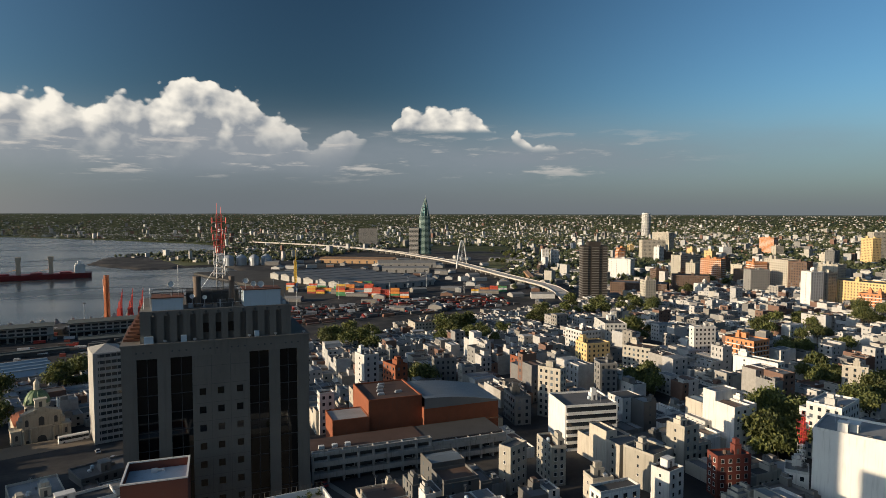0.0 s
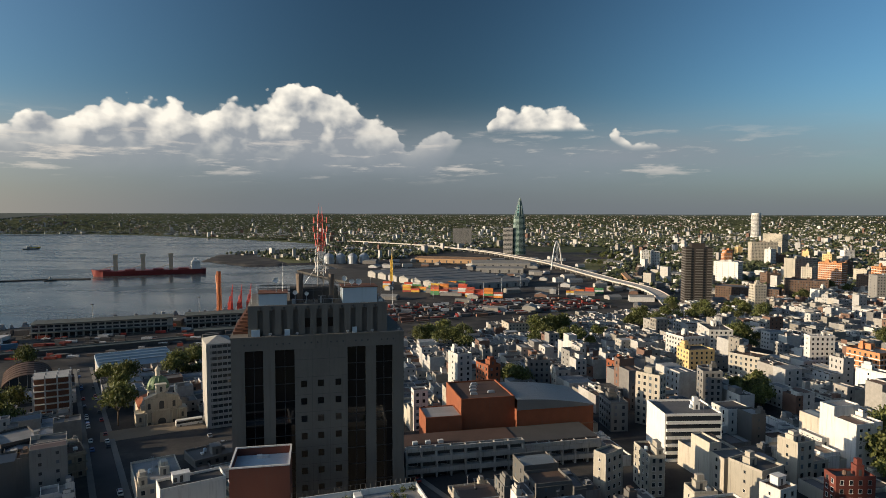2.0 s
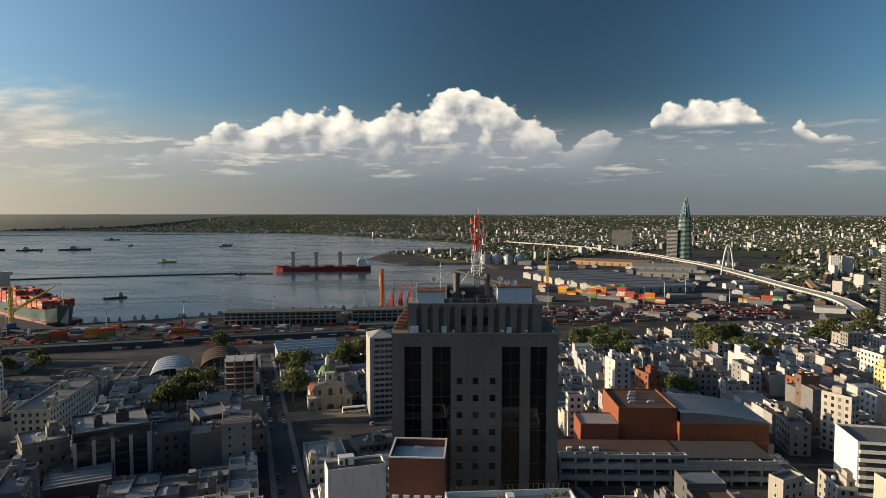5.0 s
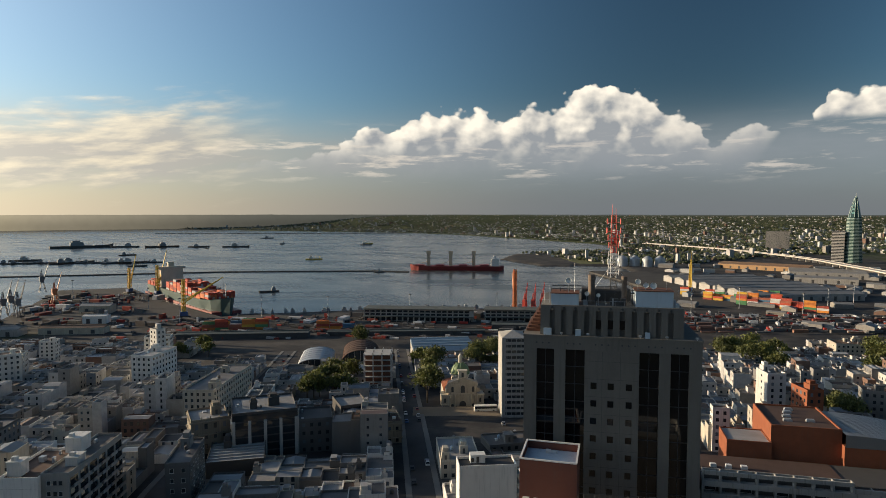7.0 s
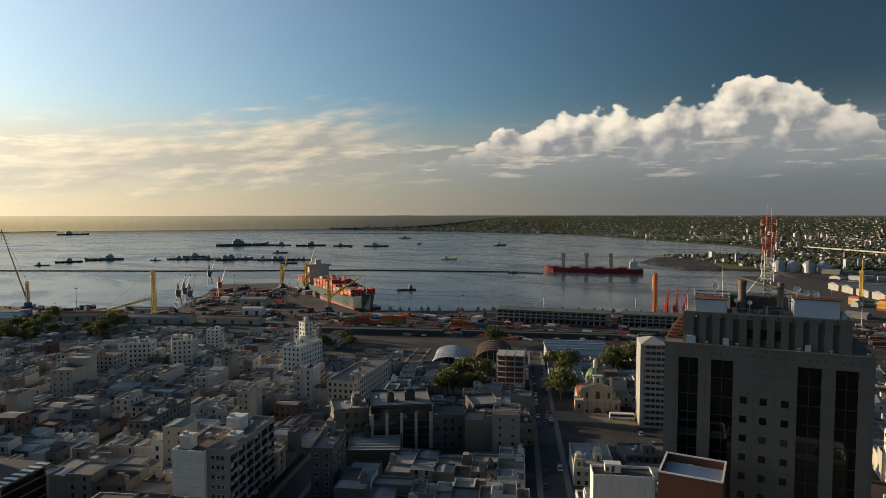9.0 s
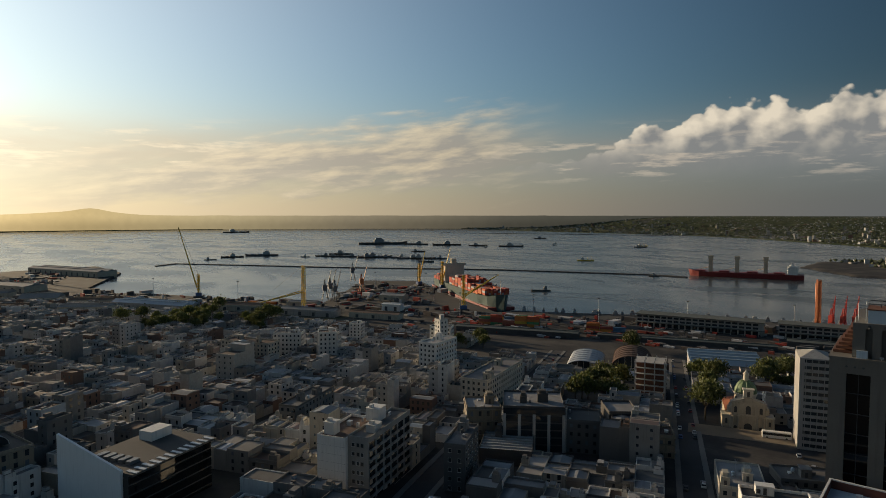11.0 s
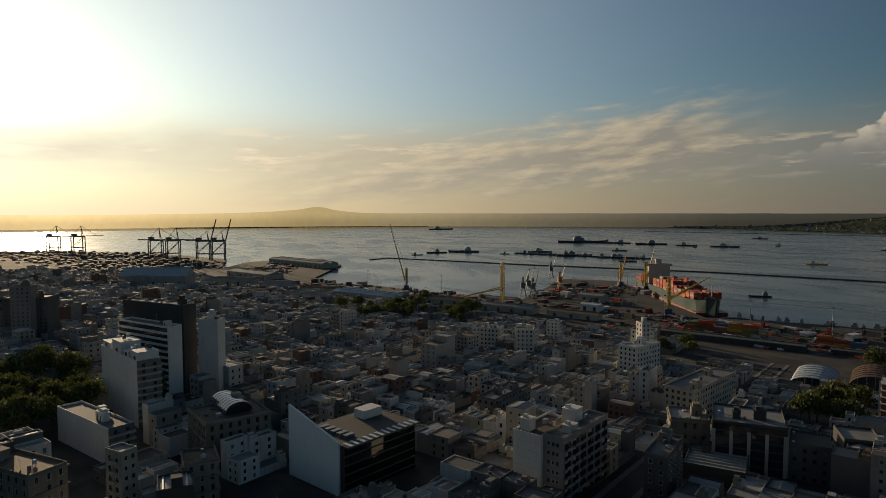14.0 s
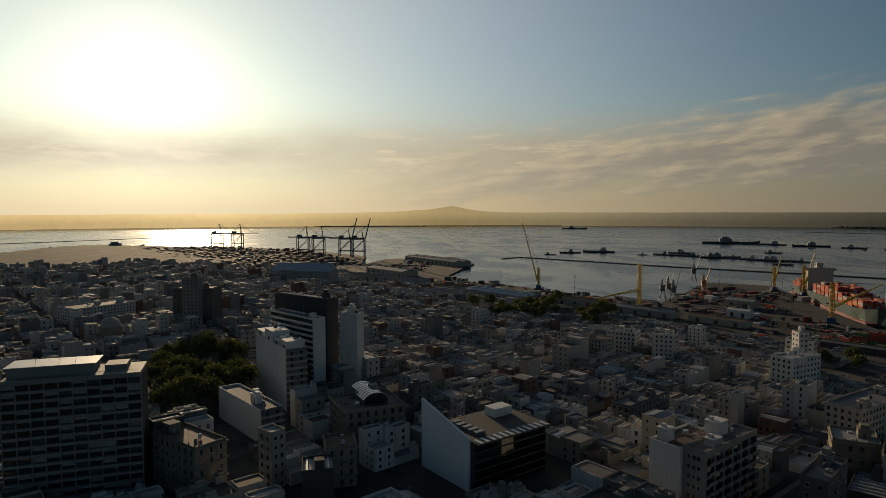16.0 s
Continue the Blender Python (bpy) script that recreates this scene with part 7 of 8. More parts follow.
    # silos
    for i in range(4):
        s = Shape()
        s.turned([(11, 0), (11, 16), (10, 18), (5, 22), (1, 24)], 16)
        solid("grain_silo", s, M_METAL, "round grey metal grain silo with conical roof", "silo", Matrix.Translation((-30 + 26 * i, 1420 + 10 * (i % 2), 3)), "grain silos")
    # sheds on the western piers
    gable_shed(-1330, 420, 210, 40, 10, 3, 15, M_GREYROOF, "long grey pier shed", M_OLDSTONE, 3.2, 2)
    gable_shed(-1130, 270, 120, 36, 9, 3, 20, M_GREYROOF, "grey pier shed with ribbed roof", M_OLDSTONE, 3.2)
    gable_shed(-600, 575, 34, 18, 9, 2, 22, M_OLDWHITE, "old two-storey pier office with arched windows", M_OLDSTONE, 3.2)
    gable_shed(-545, 520, 24, 12, 8, 1, 22, M_WHITE, "small white flat-roofed pier store", M_WHITE, 3.2)
    gable_shed(-760, 330, 110, 26, 9, 3, 22, M_BLUEROOF, "long pale port shed with blue-grey roof", M_OLDWHITE, None, 2)
    gable_shed(-600, 430, 90, 16, 7, 2, 22, M_GREYROOF, "long grey shed behind the quay", M_OLDWHITE, None)
    # old warehouses that crowd the western quay
    gable_shed(-1000, 100, 92, 40, 24, 11, 63, M_BLUEROOF, "large old customs warehouse with a pale green pitched roof", M_OLDWHITE, 3.2)
    gable_shed(-930, 258, 46, 28, 8, 5, 55, M_GREYROOF, "old quay warehouse with a high grey roof", M_OLDSTONE, 3.2)
    gable_shed(-868, 196, 60, 26, 9, 2, 50, M_BROWNROOF, "brown-roofed brick warehouse behind the quay", M_TANWALL, 3.2, 2)
    gable_shed(-1020, 215, 70, 24, 10, 3, 50, M_GREYROOF, "grey stone warehouse behind the piers", M_OLDSTONE, 3.2, 2)
    gable_shed(-855, 300, 64, 22, 8, 2, 48, M_BROWNROOF, "low brown-roofed quay warehouse", M_OLDSTONE, 3.2, 2)
    gable_shed(-690, 395, 70, 18, 7, 2, 35, M_BROWNROOF, "low brown-roofed store near the quay", M_OLDSTONE, 3.2)
    gable_shed(-780, 262, 56, 24, 9, 2, 40, M_GREYROOF, "grey warehouse beside the port trees", M_OLDSTONE, None, 2)
    gable_shed(-655, 470, 40, 14, 6, 1, 30, M_GREYROOF, "small grey quay store", M_OLDSTONE, 3.2)
    gable_shed(-520, 470, 60, 14, 6, 1.5, 22, M_BROWNROOF, "long low brown railway store", M_OLDSTONE, 3.2)
    # trawlers packed along the quay
    for i in range(26):
        u = i / 26
        x, y = -430 + 320 * u, 612 + 148 * u
        boat(x + rng.uniform(-3, 3), y + 12 + rng.uniform(0, 5), rng.randint(14, 30), "tug" if i % 3 else "hulk")
    for x, y in ((-460, 545), (-390, 590), (-320, 610), (-240, 650), (-150, 690), (-880, 380), (-760, 440), (-650, 690), (-720, 650), (-560, 610), (120, 830), (220, 850), (300, 840), (180, 790), (60, 760), (270, 930)):
        lamp_mast(x, y)


M_SHIPRED = surface("red_hull_paint", [(0.2, 0.025, 0.022)], 0.5, amount=0.3)
M_SHIPGREEN = surface("dark_green_hull", [(0.03, 0.07, 0.07)], 0.5, amount=0.3)
M_SHIPGREY = surface("rusty_grey_hull", [(0.09, 0.085, 0.08), (0.07, 0.05, 0.04), (0.1, 0.1, 0.105)], 0.7, amount=0.4)
M_SHIPGREY2 = surface("grey_superstructure", [(0.25, 0.25, 0.25), (0.4, 0.39, 0.37)], 0.65, amount=0.3)
M_TAN = surface("tan_paint", [(0.5, 0.39, 0.27)], 0.6, amount=0.25)
M_CRANEBLUE = surface("blue_paint", [(0.04, 0.09, 0.22)], 0.5, amount=0.2)
M_CRANEGREY = surface("grey_crane_paint", [(0.12, 0.12, 0.125)], 0.6, amount=0.25)
M_BOXREDS = islands("deck_container_paints", [(0.36, 0.05, 0.03), (0.42, 0.08, 0.03), (0.28, 0.04, 0.03), (0.45, 0.13, 0.04), (0.33, 0.05, 0.03), (0.16, 0.05, 0.04), (0.3, 0.3, 0.29), (0.4, 0.06, 0.03)])
# darker, greyer container colours for the far terminal
M_DULLBOX = islands("dull_container_paints", [(0.12, 0.06, 0.04), (0.1, 0.1, 0.1), (0.16, 0.09, 0.05), (0.2, 0.2, 0.19), (0.07, 0.08, 0.09), (0.13, 0.05, 0.04)])
M_YARD = islands("vehicle_paints", [(0.3, 0.03, 0.02), (0.05, 0.05, 0.05), (0.1, 0.1, 0.1), (0.3, 0.3, 0.3), (0.06, 0.06, 0.06), (0.18, 0.03, 0.02), (0.1, 0.08, 0.07), (0.45, 0.45, 0.45), (0.04, 0.04, 0.045)])
M_RAIL = surface("rusty_rail", [(0.12, 0.085, 0.065)], 0.7, amount=0.4)
M_ROOFGREEN = surface("dark_green_grey_roof", [(0.1, 0.11, 0.1)], 0.8, amount=0.4, scale=0.3)
M_GREYROOF = surface("grey_ribbed_roof", [(0.2, 0.2, 0.195)], 0.7, amount=0.35, scale=0.3)
M_BLUEROOF = surface("pale_blue_roof", [(0.26, 0.33, 0.39)], 0.6, amount=0.25, scale=0.4)
M_BROWNROOF = surface("brown_roof", [(0.16, 0.11, 0.08)], 0.85, amount=0.4, scale=0.3)
M_TANWALL = surface("ochre_wall", [(0.38, 0.24, 0.13)], 0.85, amount=0.3)

# ---- streets, cars, yards ----
def strip(name, a, b, w, z, mat, label, lift=0.06):
    """A flat paved strip that follows the ground from a to b, with a thickness."""
    A, B = Vector(a), Vector(b)
    n = Vector((-(B - A).y, (B - A).x)).normalized() * w / 2
    s = Shape()
    k = max(2, int((B - A).length / 12))
    for i in range(k):
        p, q = A.lerp(B, i / k), A.lerp(B, (i + 1) / k)
        zp, zq = ground_z(p.x, p.y) + lift, ground_z(q.x, q.y) + lift
        s.poly([(p.x + n.x, p.y + n.y, zp), (p.x - n.x, p.y - n.y, zp), (q.x - n.x, q.y - n.y, zq), (q.x + n.x, q.y + n.y, zq)])
        for e in (-1, 1):
            s.poly([(p.x + e * n.x, p.y + e * n.y, zp - 0.5), (q.x + e * n.x, q.y + e * n.y, zq - 0.5), (q.x + e * n.x, q.y + e * n.y, zq), (p.x + e * n.x, p.y + e * n.y, zp)])
    return solid(name, s, mat, label, name, kind="structure")


def car_kind(paint, l, roof):
    ob = thing("car", "small parked car beside the kerb", "car", Matrix.Translation((0, 0, -500)), "parked cars")
    s = Shape()
    prof = [(-l / 2, 0.35), (l / 2, 0.35), (l / 2, 0.75), (l * 0.28, 0.95), (-l * 0.42, 0.98), (-l / 2, 0.85)]
    k = len(s.v)
    s.v += [(x, -0.88, z) for x, z in prof] + [(x, 0.88, z) for x, z in prof]
    n = len(prof)
    s.f += [tuple(range(n)), tuple(range(2 * n - 1, n - 1, -1))] + [((i + 1) % n, i, n + i, n + (i + 1) % n) for i in range(n)]
    s.m += [0] * (n + 2)
    part("body", s, paint, ob)
    s = Shape()
    s.v += [(l * 0.25, -0.8, 0.95), (l * 0.25, 0.8, 0.95), (-l * 0.4, 0.8, 0.97), (-l * 0.4, -0.8, 0.97), (l * 0.1, -0.65, roof), (l * 0.1, 0.65, roof), (-l * 0.3, 0.65, roof), (-l * 0.3, -0.65, roof)]
    s.f += [(0, 1, 5, 4), (1, 2, 6, 5), (2, 3, 7, 6), (3, 0, 4, 7)]
    s.m += [0] * 4
    part("window_band", s, M_GLASS, ob)
    s = Shape()
    s.box(-l * 0.3, l * 0.1, -0.65, 0.65, roof, roof + 0.03)
    part("roof", s, paint, ob)
    for a in (-l * 0.31, l * 0.31):
        for b in (-0.8, 0.8):
            s = Shape()
            s.tube((a, b - 0.11, 0.32), (a, b + 0.11, 0.32), 0.32, 0.32, 10)
            part("wheel", s, M_DARK, ob)
    return ob


def bus(x, y, angle):
    ob = thing("bus", "white coach parked in front of the church", "bus", Matrix.Translation((x, y, ground_z(x, y) + 0.1)) @ Matrix.Rotation(radians(angle), 4, "Z"))
    s = Shape()
    s.box(-6, 6, -1.25, 1.25, 0.4, 3.3)
    part("body", s, M_WHITE, ob)
    s = Shape()
    s.box(-5.8, 5.8, -1.28, 1.28, 1.7, 2.8)
    part("window_band", s, M_GLASS, ob)
    for a in (-4, 4):
        for b in (-1.12, 1.12):
            s = Shape()
            s.tube((a, b - 0.15, 0.5), (a, b + 0.15, 0.5), 0.5, 0.5, 12)
            part("wheel", s, M_DARK, ob)


def build_streets():
    rng = random.Random(21)
    u = Vector((-math.sin(radians(22.5)), math.cos(radians(22.5))))
    main_a, main_b = Vector((-62, 184)) - u * 40, Vector((-62, 184)) + u * 330
    kinds = [car_kind(m, l, r) for m, l, r in ((M_WHITE, 4.2, 1.5), (M_DARK, 4.4, 1.45), (M_METAL, 4.0, 1.5), (M_CARRED, 4.1, 1.5), (M_CRANEBLUE, 4.3, 1.48))]
    v = Vector((u.y, -u.x))
    for off in (0, 93, -93, -186, -279):
        a, b = main_a + v * off, main_b + v * off
        strip("road", tuple(a), tuple(b), 8, 0, M_ASPHALT, "worn asphalt street between the blocks")
        for side in (-1, 1):
            e = v * 5.2 * side
            strip("pavement", tuple(a + e), tuple(b + e), 2.2, 0, M_PAVE, "grey concrete pavement with a kerb", 0.2)
        for i in range(30 if off == 0 else 7):
            t, side = rng.uniform(0.1, 0.98), rng.choice((-1, 1))
            p = a.lerp(b, t) + v * 3.1 * side
            copy_thing(rng.choice(kinds), Matrix.Translation((p.x, p.y, ground_z(p.x, p.y) + 0.1)) @ Matrix.Rotation(math.atan2(u.y, u.x), 4, "Z"))
    for i, (x, y) in enumerate(((-46, 292), (-40, 285), (-34, 288), (-52, 280), (-28, 281), (-60, 292))):
        copy_thing(rng.choice(kinds), Matrix.Translation((x, y, ground_z(x, y) + 0.1)) @ Matrix.Rotation(0.4 + 0.3 * i, 4, "Z"))
    for k in kinds:
        for o in (*k.children_recursive, k):
            bpy.data.objects.remove(o)
    strip("pavement", (-108, 296), (-30, 322), 26, 0, M_PLAZA, "brown paved square before the church", 0.12)
    bus(-74, 314, 22)
    strip("lawn", (-40, 1470), (-190, 1900), 170, 0, M_LAWN, "flat green reclaimed land beside the bay", 0.3)
    strip("lawn", (470, 1180), (640, 1460), 60, 0, M_LAWN, "rough green bank beside the railway", 0.3)
    # loose sheds and stores across the railway yards
    s = Shape()
    for i in range(150):
        x, y = rng.uniform(60, 620), rng.uniform(700, 1500)
        if in_bay(x, y) or not free(x, y, 10) or abs(x - 430) < 16:
            continue
        w, d, h = rng.uniform(8, 34), rng.uniform(6, 18), rng.uniform(3, 7)
        m = Matrix.Translation((x, y, ground_z(x, y))) @ Matrix.Rotation(radians(rng.choice((-20, 65, 5))), 4, "Z")
        n = len(s.v)
        pts = [(-w / 2, -d / 2, -2), (w / 2, -d / 2, -2), (w / 2, d / 2, -2), (-w / 2, d / 2, -2), (-w / 2, -d / 2, h), (w / 2, -d / 2, h), (w / 2, d / 2, h), (-w / 2, d / 2, h), (-w / 2, 0, h + d * 0.14), (w / 2, 0, h + d * 0.14)]
        s.v += [tuple(m @ Vector(p)) for p in pts]
        s.f += [tuple(n + i for i in f) for f in ((0, 1, 5, 4), (2, 3, 7, 6), (1, 2, 6, 9, 5), (3, 0, 4, 8, 7), (4, 5, 9, 8), (6, 7, 8, 9))]
        s.m += [0, 0, 0, 0, 1, 1]
    solid("yard_sheds", s, (M_WALLS, M_GREYROOF), "low sheds and stores across the railway yards", "sheds", kind="stuff")
    s = Shape()
    for row in range(7):
        for i in range(26):
            if rng.random() < 0.35:
                continue
            x, y = -120 + i * 17, 0
            y = 590 + 0.36 * x * 0.8 + row * 13 + 40
            if in_bay(x, y):
                continue
            n = len(s.v)
            m = Matrix.Translation((x, y, 3.9)) @ Matrix.Rotation(radians(17), 4, "Z")
            t = Shape()
            t.box(-7, 7, -1.4, 1.4, 0.3, rng.choice((1.6, 2.6, 3.4)))
            s.v += [tuple(m @ Vector(p)) for p in t.v]
            s.f += [tuple(n + j for j in f) for f in t.f]
            s.m += t.m
    solid("freight_wagons", s, M_WAGONS, "rows of freight wagons on the harbour tracks", "wagons", kind="stuff")


M_PAVE = surface("grey_pavement", [(0.16, 0.155, 0.145)], 0.92, amount=0.3)
M_LAWN = surface("rough_grass", [(0.11, 0.115, 0.05)], 0.95, amount=0.6, scale=0.08)
M_CARRED = surface("red_car_paint", [(0.25, 0.03, 0.025)], 0.35, amount=0.1, bump=0)
M_PLAZA = surface("brown_paving", [(0.17, 0.14, 0.105)], 0.9, amount=0.35, scale=0.4)
M_WAGONS = islands("wagon_paints", [(0.14, 0.07, 0.05), (0.08, 0.08, 0.08), (0.2, 0.1, 0.06), (0.12, 0.11, 0.1), (0.25, 0.05, 0.03), (0.06, 0.06, 0.06)])

# ---- western blocks near the end of the turn ----
def balcony_tower():
    """Broad dark apartment tower with uneven blinds, close under the camera."""
    TAKEN.append((-246, -56, 28))
    ob = thing("apartment_tower", "broad dark apartment tower with uneven blinds and balconies", "apartment tower", Matrix.Translation((-236.7, -54.0, 20)) @ Matrix.Rotation(radians(90), 4, "Z"))
    w, d, h = 42.0, 16.0, 46.0
    s = Shape()
    s.box(-w / 2, w / 2, 0.8, d, -4, h - 3)
    part("wall", s, M_DARKCONC, ob)
    rng = random.Random(12)
    for i in range(14):
        z = h - 6 - i * 3.1
        s = Shape()
        s.box(-w / 2, w / 2, -0.5, 0.8, z - 0.25, z + 0.7)
        part("spandrel", s, M_GREYPANEL, ob)
        for j in range(10):
            x0, x1 = -w / 2 + j * 4.2 + 0.15, -w / 2 + (j + 1) * 4.2 - 0.15
            s = Shape()
            s.box(x0, x1, 0.55, 0.79, z + 0.7, z + 2.8)
            part("glazing", s, M_GLASS, ob)
            if rng.random() < 0.6:
                s = Shape()
                k = rng.uniform(0.4, 2.0)
                s.box(x0 + 0.05, x1 - 0.05, 0.3, 0.5, z + 2.8 - k, z + 2.8)
                part("blind", s, rng.choice((M_GREYPANEL, M_DARKCONC, M_OLDWHITE)), ob)
            if rng.random() < 0.35:
                s = Shape()
                x = rng.uniform(x0, x1 - 1)
                s.box(x, x + 0.9, -0.95, -0.52, z - 0.1, z + 0.5)
                part("air_unit", s, M_OLDWHITE, ob)
    for j in range(11):
        s = Shape()
        x = -w / 2 + j * 4.2
        s.box(x - 0.15, x + 0.15, -0.3, 0.8, -4, h - 3.2)
        part("fin", s, M_GREYPANEL, ob)
    s = Shape()
    s.box(-w / 2, w / 2, -0.4, d, h - 3.2, h - 1.6)
    part("roof_band", s, M_GREYPANEL, ob)
    s = Shape()
    s.box(-w / 2 + 1, w / 2 - 15, 3, d - 2, h - 1.6, h + 1.8)
    s.box(w / 2 - 12, w / 2 - 5, 5, d - 3, h - 1.6, h + 0.4)
    part("penthouse", s, M_GREYPANEL, ob)
    s = Shape()
    s.box(-w / 2 + 0.4, w / 2 - 14, 2.4, d - 1.4, h + 1.8, h + 2.1)
    part("penthouse_roof", s, M_METAL, ob)
    s = Shape()
    for i in range(12):
        x = w / 2 - 14 + i * 1.2
        s.tube((x, 0.2, h - 1.6), (x, 0.2, h - 0.6), 0.04, 0.04, 4)
    s.tube((w / 2 - 14, 0.2, h - 0.6), (w / 2 - 0.5, 0.2, h - 0.6), 0.04, 0.04, 4)
    part("railing", s, M_METAL, ob)
    for x, t in ((-12, 6), (-5, 4.5), (0, 5)):
        s = Shape()
        s.tube((x, 5, h + 2), (x + 0.6, 5, h + t), 0.06, 0.03, 4)
        part("aerial", s, M_DARK, ob)


def sail_building():
    """White wing wall with a slanted top beside a black glass office block."""
    TAKEN.extend([(-212, 71, 14), (-200, 86, 22)])
    ob = thing("office_building", "black glass office block with a white slanted wing wall", "office building", Matrix.Translation((-226.5, 65.5, 20)) @ Matrix.Rotation(radians(18.7), 4, "Z"))
    s = Shape()
    s.v += [(0, 0, -4), (28.5, 0, -4), (28.5, 0, 20.8), (0, 0, 28.5), (0, 0.9, -4), (28.5, 0.9, -4), (28.5, 0.9, 20.8), (0, 0.9, 28.5)]
    s.f += [(0, 1, 2, 3), (5, 4, 7, 6), (3, 2, 6, 7), (1, 5, 6, 2), (4, 0, 3, 7)]
    s.m += [0] * 5
    part("wing_wall", s, M_WINGWHITE, ob, "white wing wall with slanted top")
    s = Shape()
    s.box(6, 30.5, 1.0, 36, -4, 19.2)
    part("wall", s, M_DARKCONC, ob)
    for i in range(6):
        s = Shape()
        z = i * 3.2
        s.box(30.5, 30.7, 1.2, 35.8, z + 0.3, z + 2.9)
        part("glass_band", s, M_TOWERGLASS, ob)
    s = Shape()
    s.box(5.5, 32.6, 0.95, 36.5, 19.2, 19.9)
    part("roof", s, M_DARKCONC, ob)
    for i in range(12):
        s = Shape()
        y = 2 + i * 2.9
        s.box(28.5, 32.8, y, y + 1.3, 19.9, 20.15)
        part("roof_slat", s, M_METAL, ob)
    s = Shape()
    s.box(9, 15, 24, 33, 19.9, 23.2)
    part("plant_room", s, M_WHITE, ob)
    for i in range(5):
        s = Shape()
        s.box(10 + i * 3.4, 12 + i * 3.4, 6, 10, 19.9, 21.0)
        part("air_unit", s, M_DARKMETAL, ob)


def white_complex():
    """White apartment house with blank end walls and a darker wing of stacked balconies."""
    TAKEN.append((-171.0, 150.0, 20, radians(20), 20.2, 35.1))
    ob = thing("apartment_building", "white apartment house with a grey wing of stacked balconies", "apartment building", Matrix.Translation((-171, 150, 20)) @ Matrix.Rotation(radians(20), 4, "Z"))
    h = 23.4
    for x0, x1, y0, y1, top, mat in ((-10.1, 1.2, -17.5, 6.0, h - 0.6, TONES["white"]), (-10.1, 1.2, 6.0, 17.5, h - 5, TONES["white"]), (1.2, 9.2, -16.0, 17.5, h, M_GREYPANEL)):
        s = Shape()
        wing(s, x0, x1, y0, y1, top, 0.9)
        part("wing", s, (mat, M_ROOF), ob)
    # shallow joints across the blank end wall
    for i in range(1, 8):
        s = Shape()
        s.box(-10.0, 1.1, -17.53, -17.5, i * 2.9, i * 2.9 + 0.06)
        part("wall_joint", s, M_GREYPANEL, ob)
    rng = random.Random(31)
    for i in range(7):
        z = 0.6 + i * 3.2
        for j in range(6):
            c = -13.2 + j * 5.6
            s = Shape()
            s.box(9.2, 9.24, c - 2.1, c + 2.1, z + 0.1, z + 2.5)
            part("glazing", s, M_GLASS, ob)
            s = Shape()
            s.box(9.2, 10.5, c - 2.3, c + 2.3, z - 0.15, z)
            s.box(10.38, 10.5, c - 2.3, c + 2.3, z, z + 0.95)
            part("balcony", s, rng.choice((M_OLDWHITE, M_GREYPANEL)), ob)
            if rng.random() < 0.5:
                s = Shape()
                k = rng.uniform(0.5, 1.9)
                s.box(9.25, 9.32, c - 2.0, c - 0.1, z + 2.5 - k, z + 2.5)
                part("blind", s, rng.choice((M_OLDWHITE, M_TAN)), ob)
        for c in (-4.0, 3.4, 6.8):
            part("window", window_mesh(1.2, 1.4), None, ob, "", Matrix.Translation((c if c > 0 else 5.2, -16.01, z + 1.5)))
    for x0, x1, y0, y1, z0, z1 in ((-9.2, -5.2, -14.5, -10.5, h - 0.6, h + 3.6), (-1.5, 3.6, 2.0, 8.0, h, h + 4.6), (4.5, 8.0, -9, -4, h, h + 2.6)):
        s = Shape()
        s.box(x0, x1, y0, y1, z0, z1)
        s.box(x0 - 0.2, x1 + 0.2, y0 - 0.2, y1 + 0.2, z1, z1 + 0.2)
        s.box(x0 + 0.8, x0 + 2.2, y0 + 0.8, y0 + 2.2, z1 + 0.2, z1 + 1.3)
        part("stair_head", s, TONES["white"], ob)
    for i in range(9):
        s = Shape()
        x, y = rng.uniform(-8, 7.5), rng.uniform(-9, 14)
        s.box(x, x + rng.uniform(0.6, 1.6), y, y + rng.uniform(0.6, 2), h - 0.6 if x < 0 and y < 5 else h - 5 if x < 0 else h, (h if y < 5 or x > 0 else h - 5) + rng.uniform(0.5, 1.3))
        part("roof_box", s, rng.choice((M_WHITE, M_METAL, M_DARK)), ob)


def stepped_top(x, y, z, angle):
    """Loose roof storeys over the tall white block."""
    rng = random.Random(17)
    m = Matrix.Translation((x, y, z)) @ Matrix.Rotation(radians(angle), 4, "Z")
    ob = thing("roof_storey", "white stepped roof storeys with water tanks", "roof storey", m)
    for x0, x1, h in ((-24.5, -14, 3.0), (-10, 2, 5.6), (6, 12, 2.6), (16, 24.5, 4.2)):
        s = Shape()
        s.box(x0, x1, -4.6, 4.6, 0, h)
        s.box(x0 - 0.2, x1 + 0.2, -4.8, 4.8, h, h + 0.25)
        storey = part("cabin", s, M_WHITE, ob)
        for i in range(2):
            t = Shape()
            water_tank(t, rng.uniform(x0 + 1.5, x1 - 1.5), rng.uniform(-2.5, 2.5), h + 0.25, 0.9, 1.6)
            part("water_tank", t, rng.choice((M_DARK, M_BLUEWHITE, M_WHITE)), storey)
        t = Shape()
        t.box((x0 + x1) / 2 - 1.2, (x0 + x1) / 2 + 1.2, -4.66, -4.6, 0.5, 2.2)
        part("window", t, M_GLASS, storey)


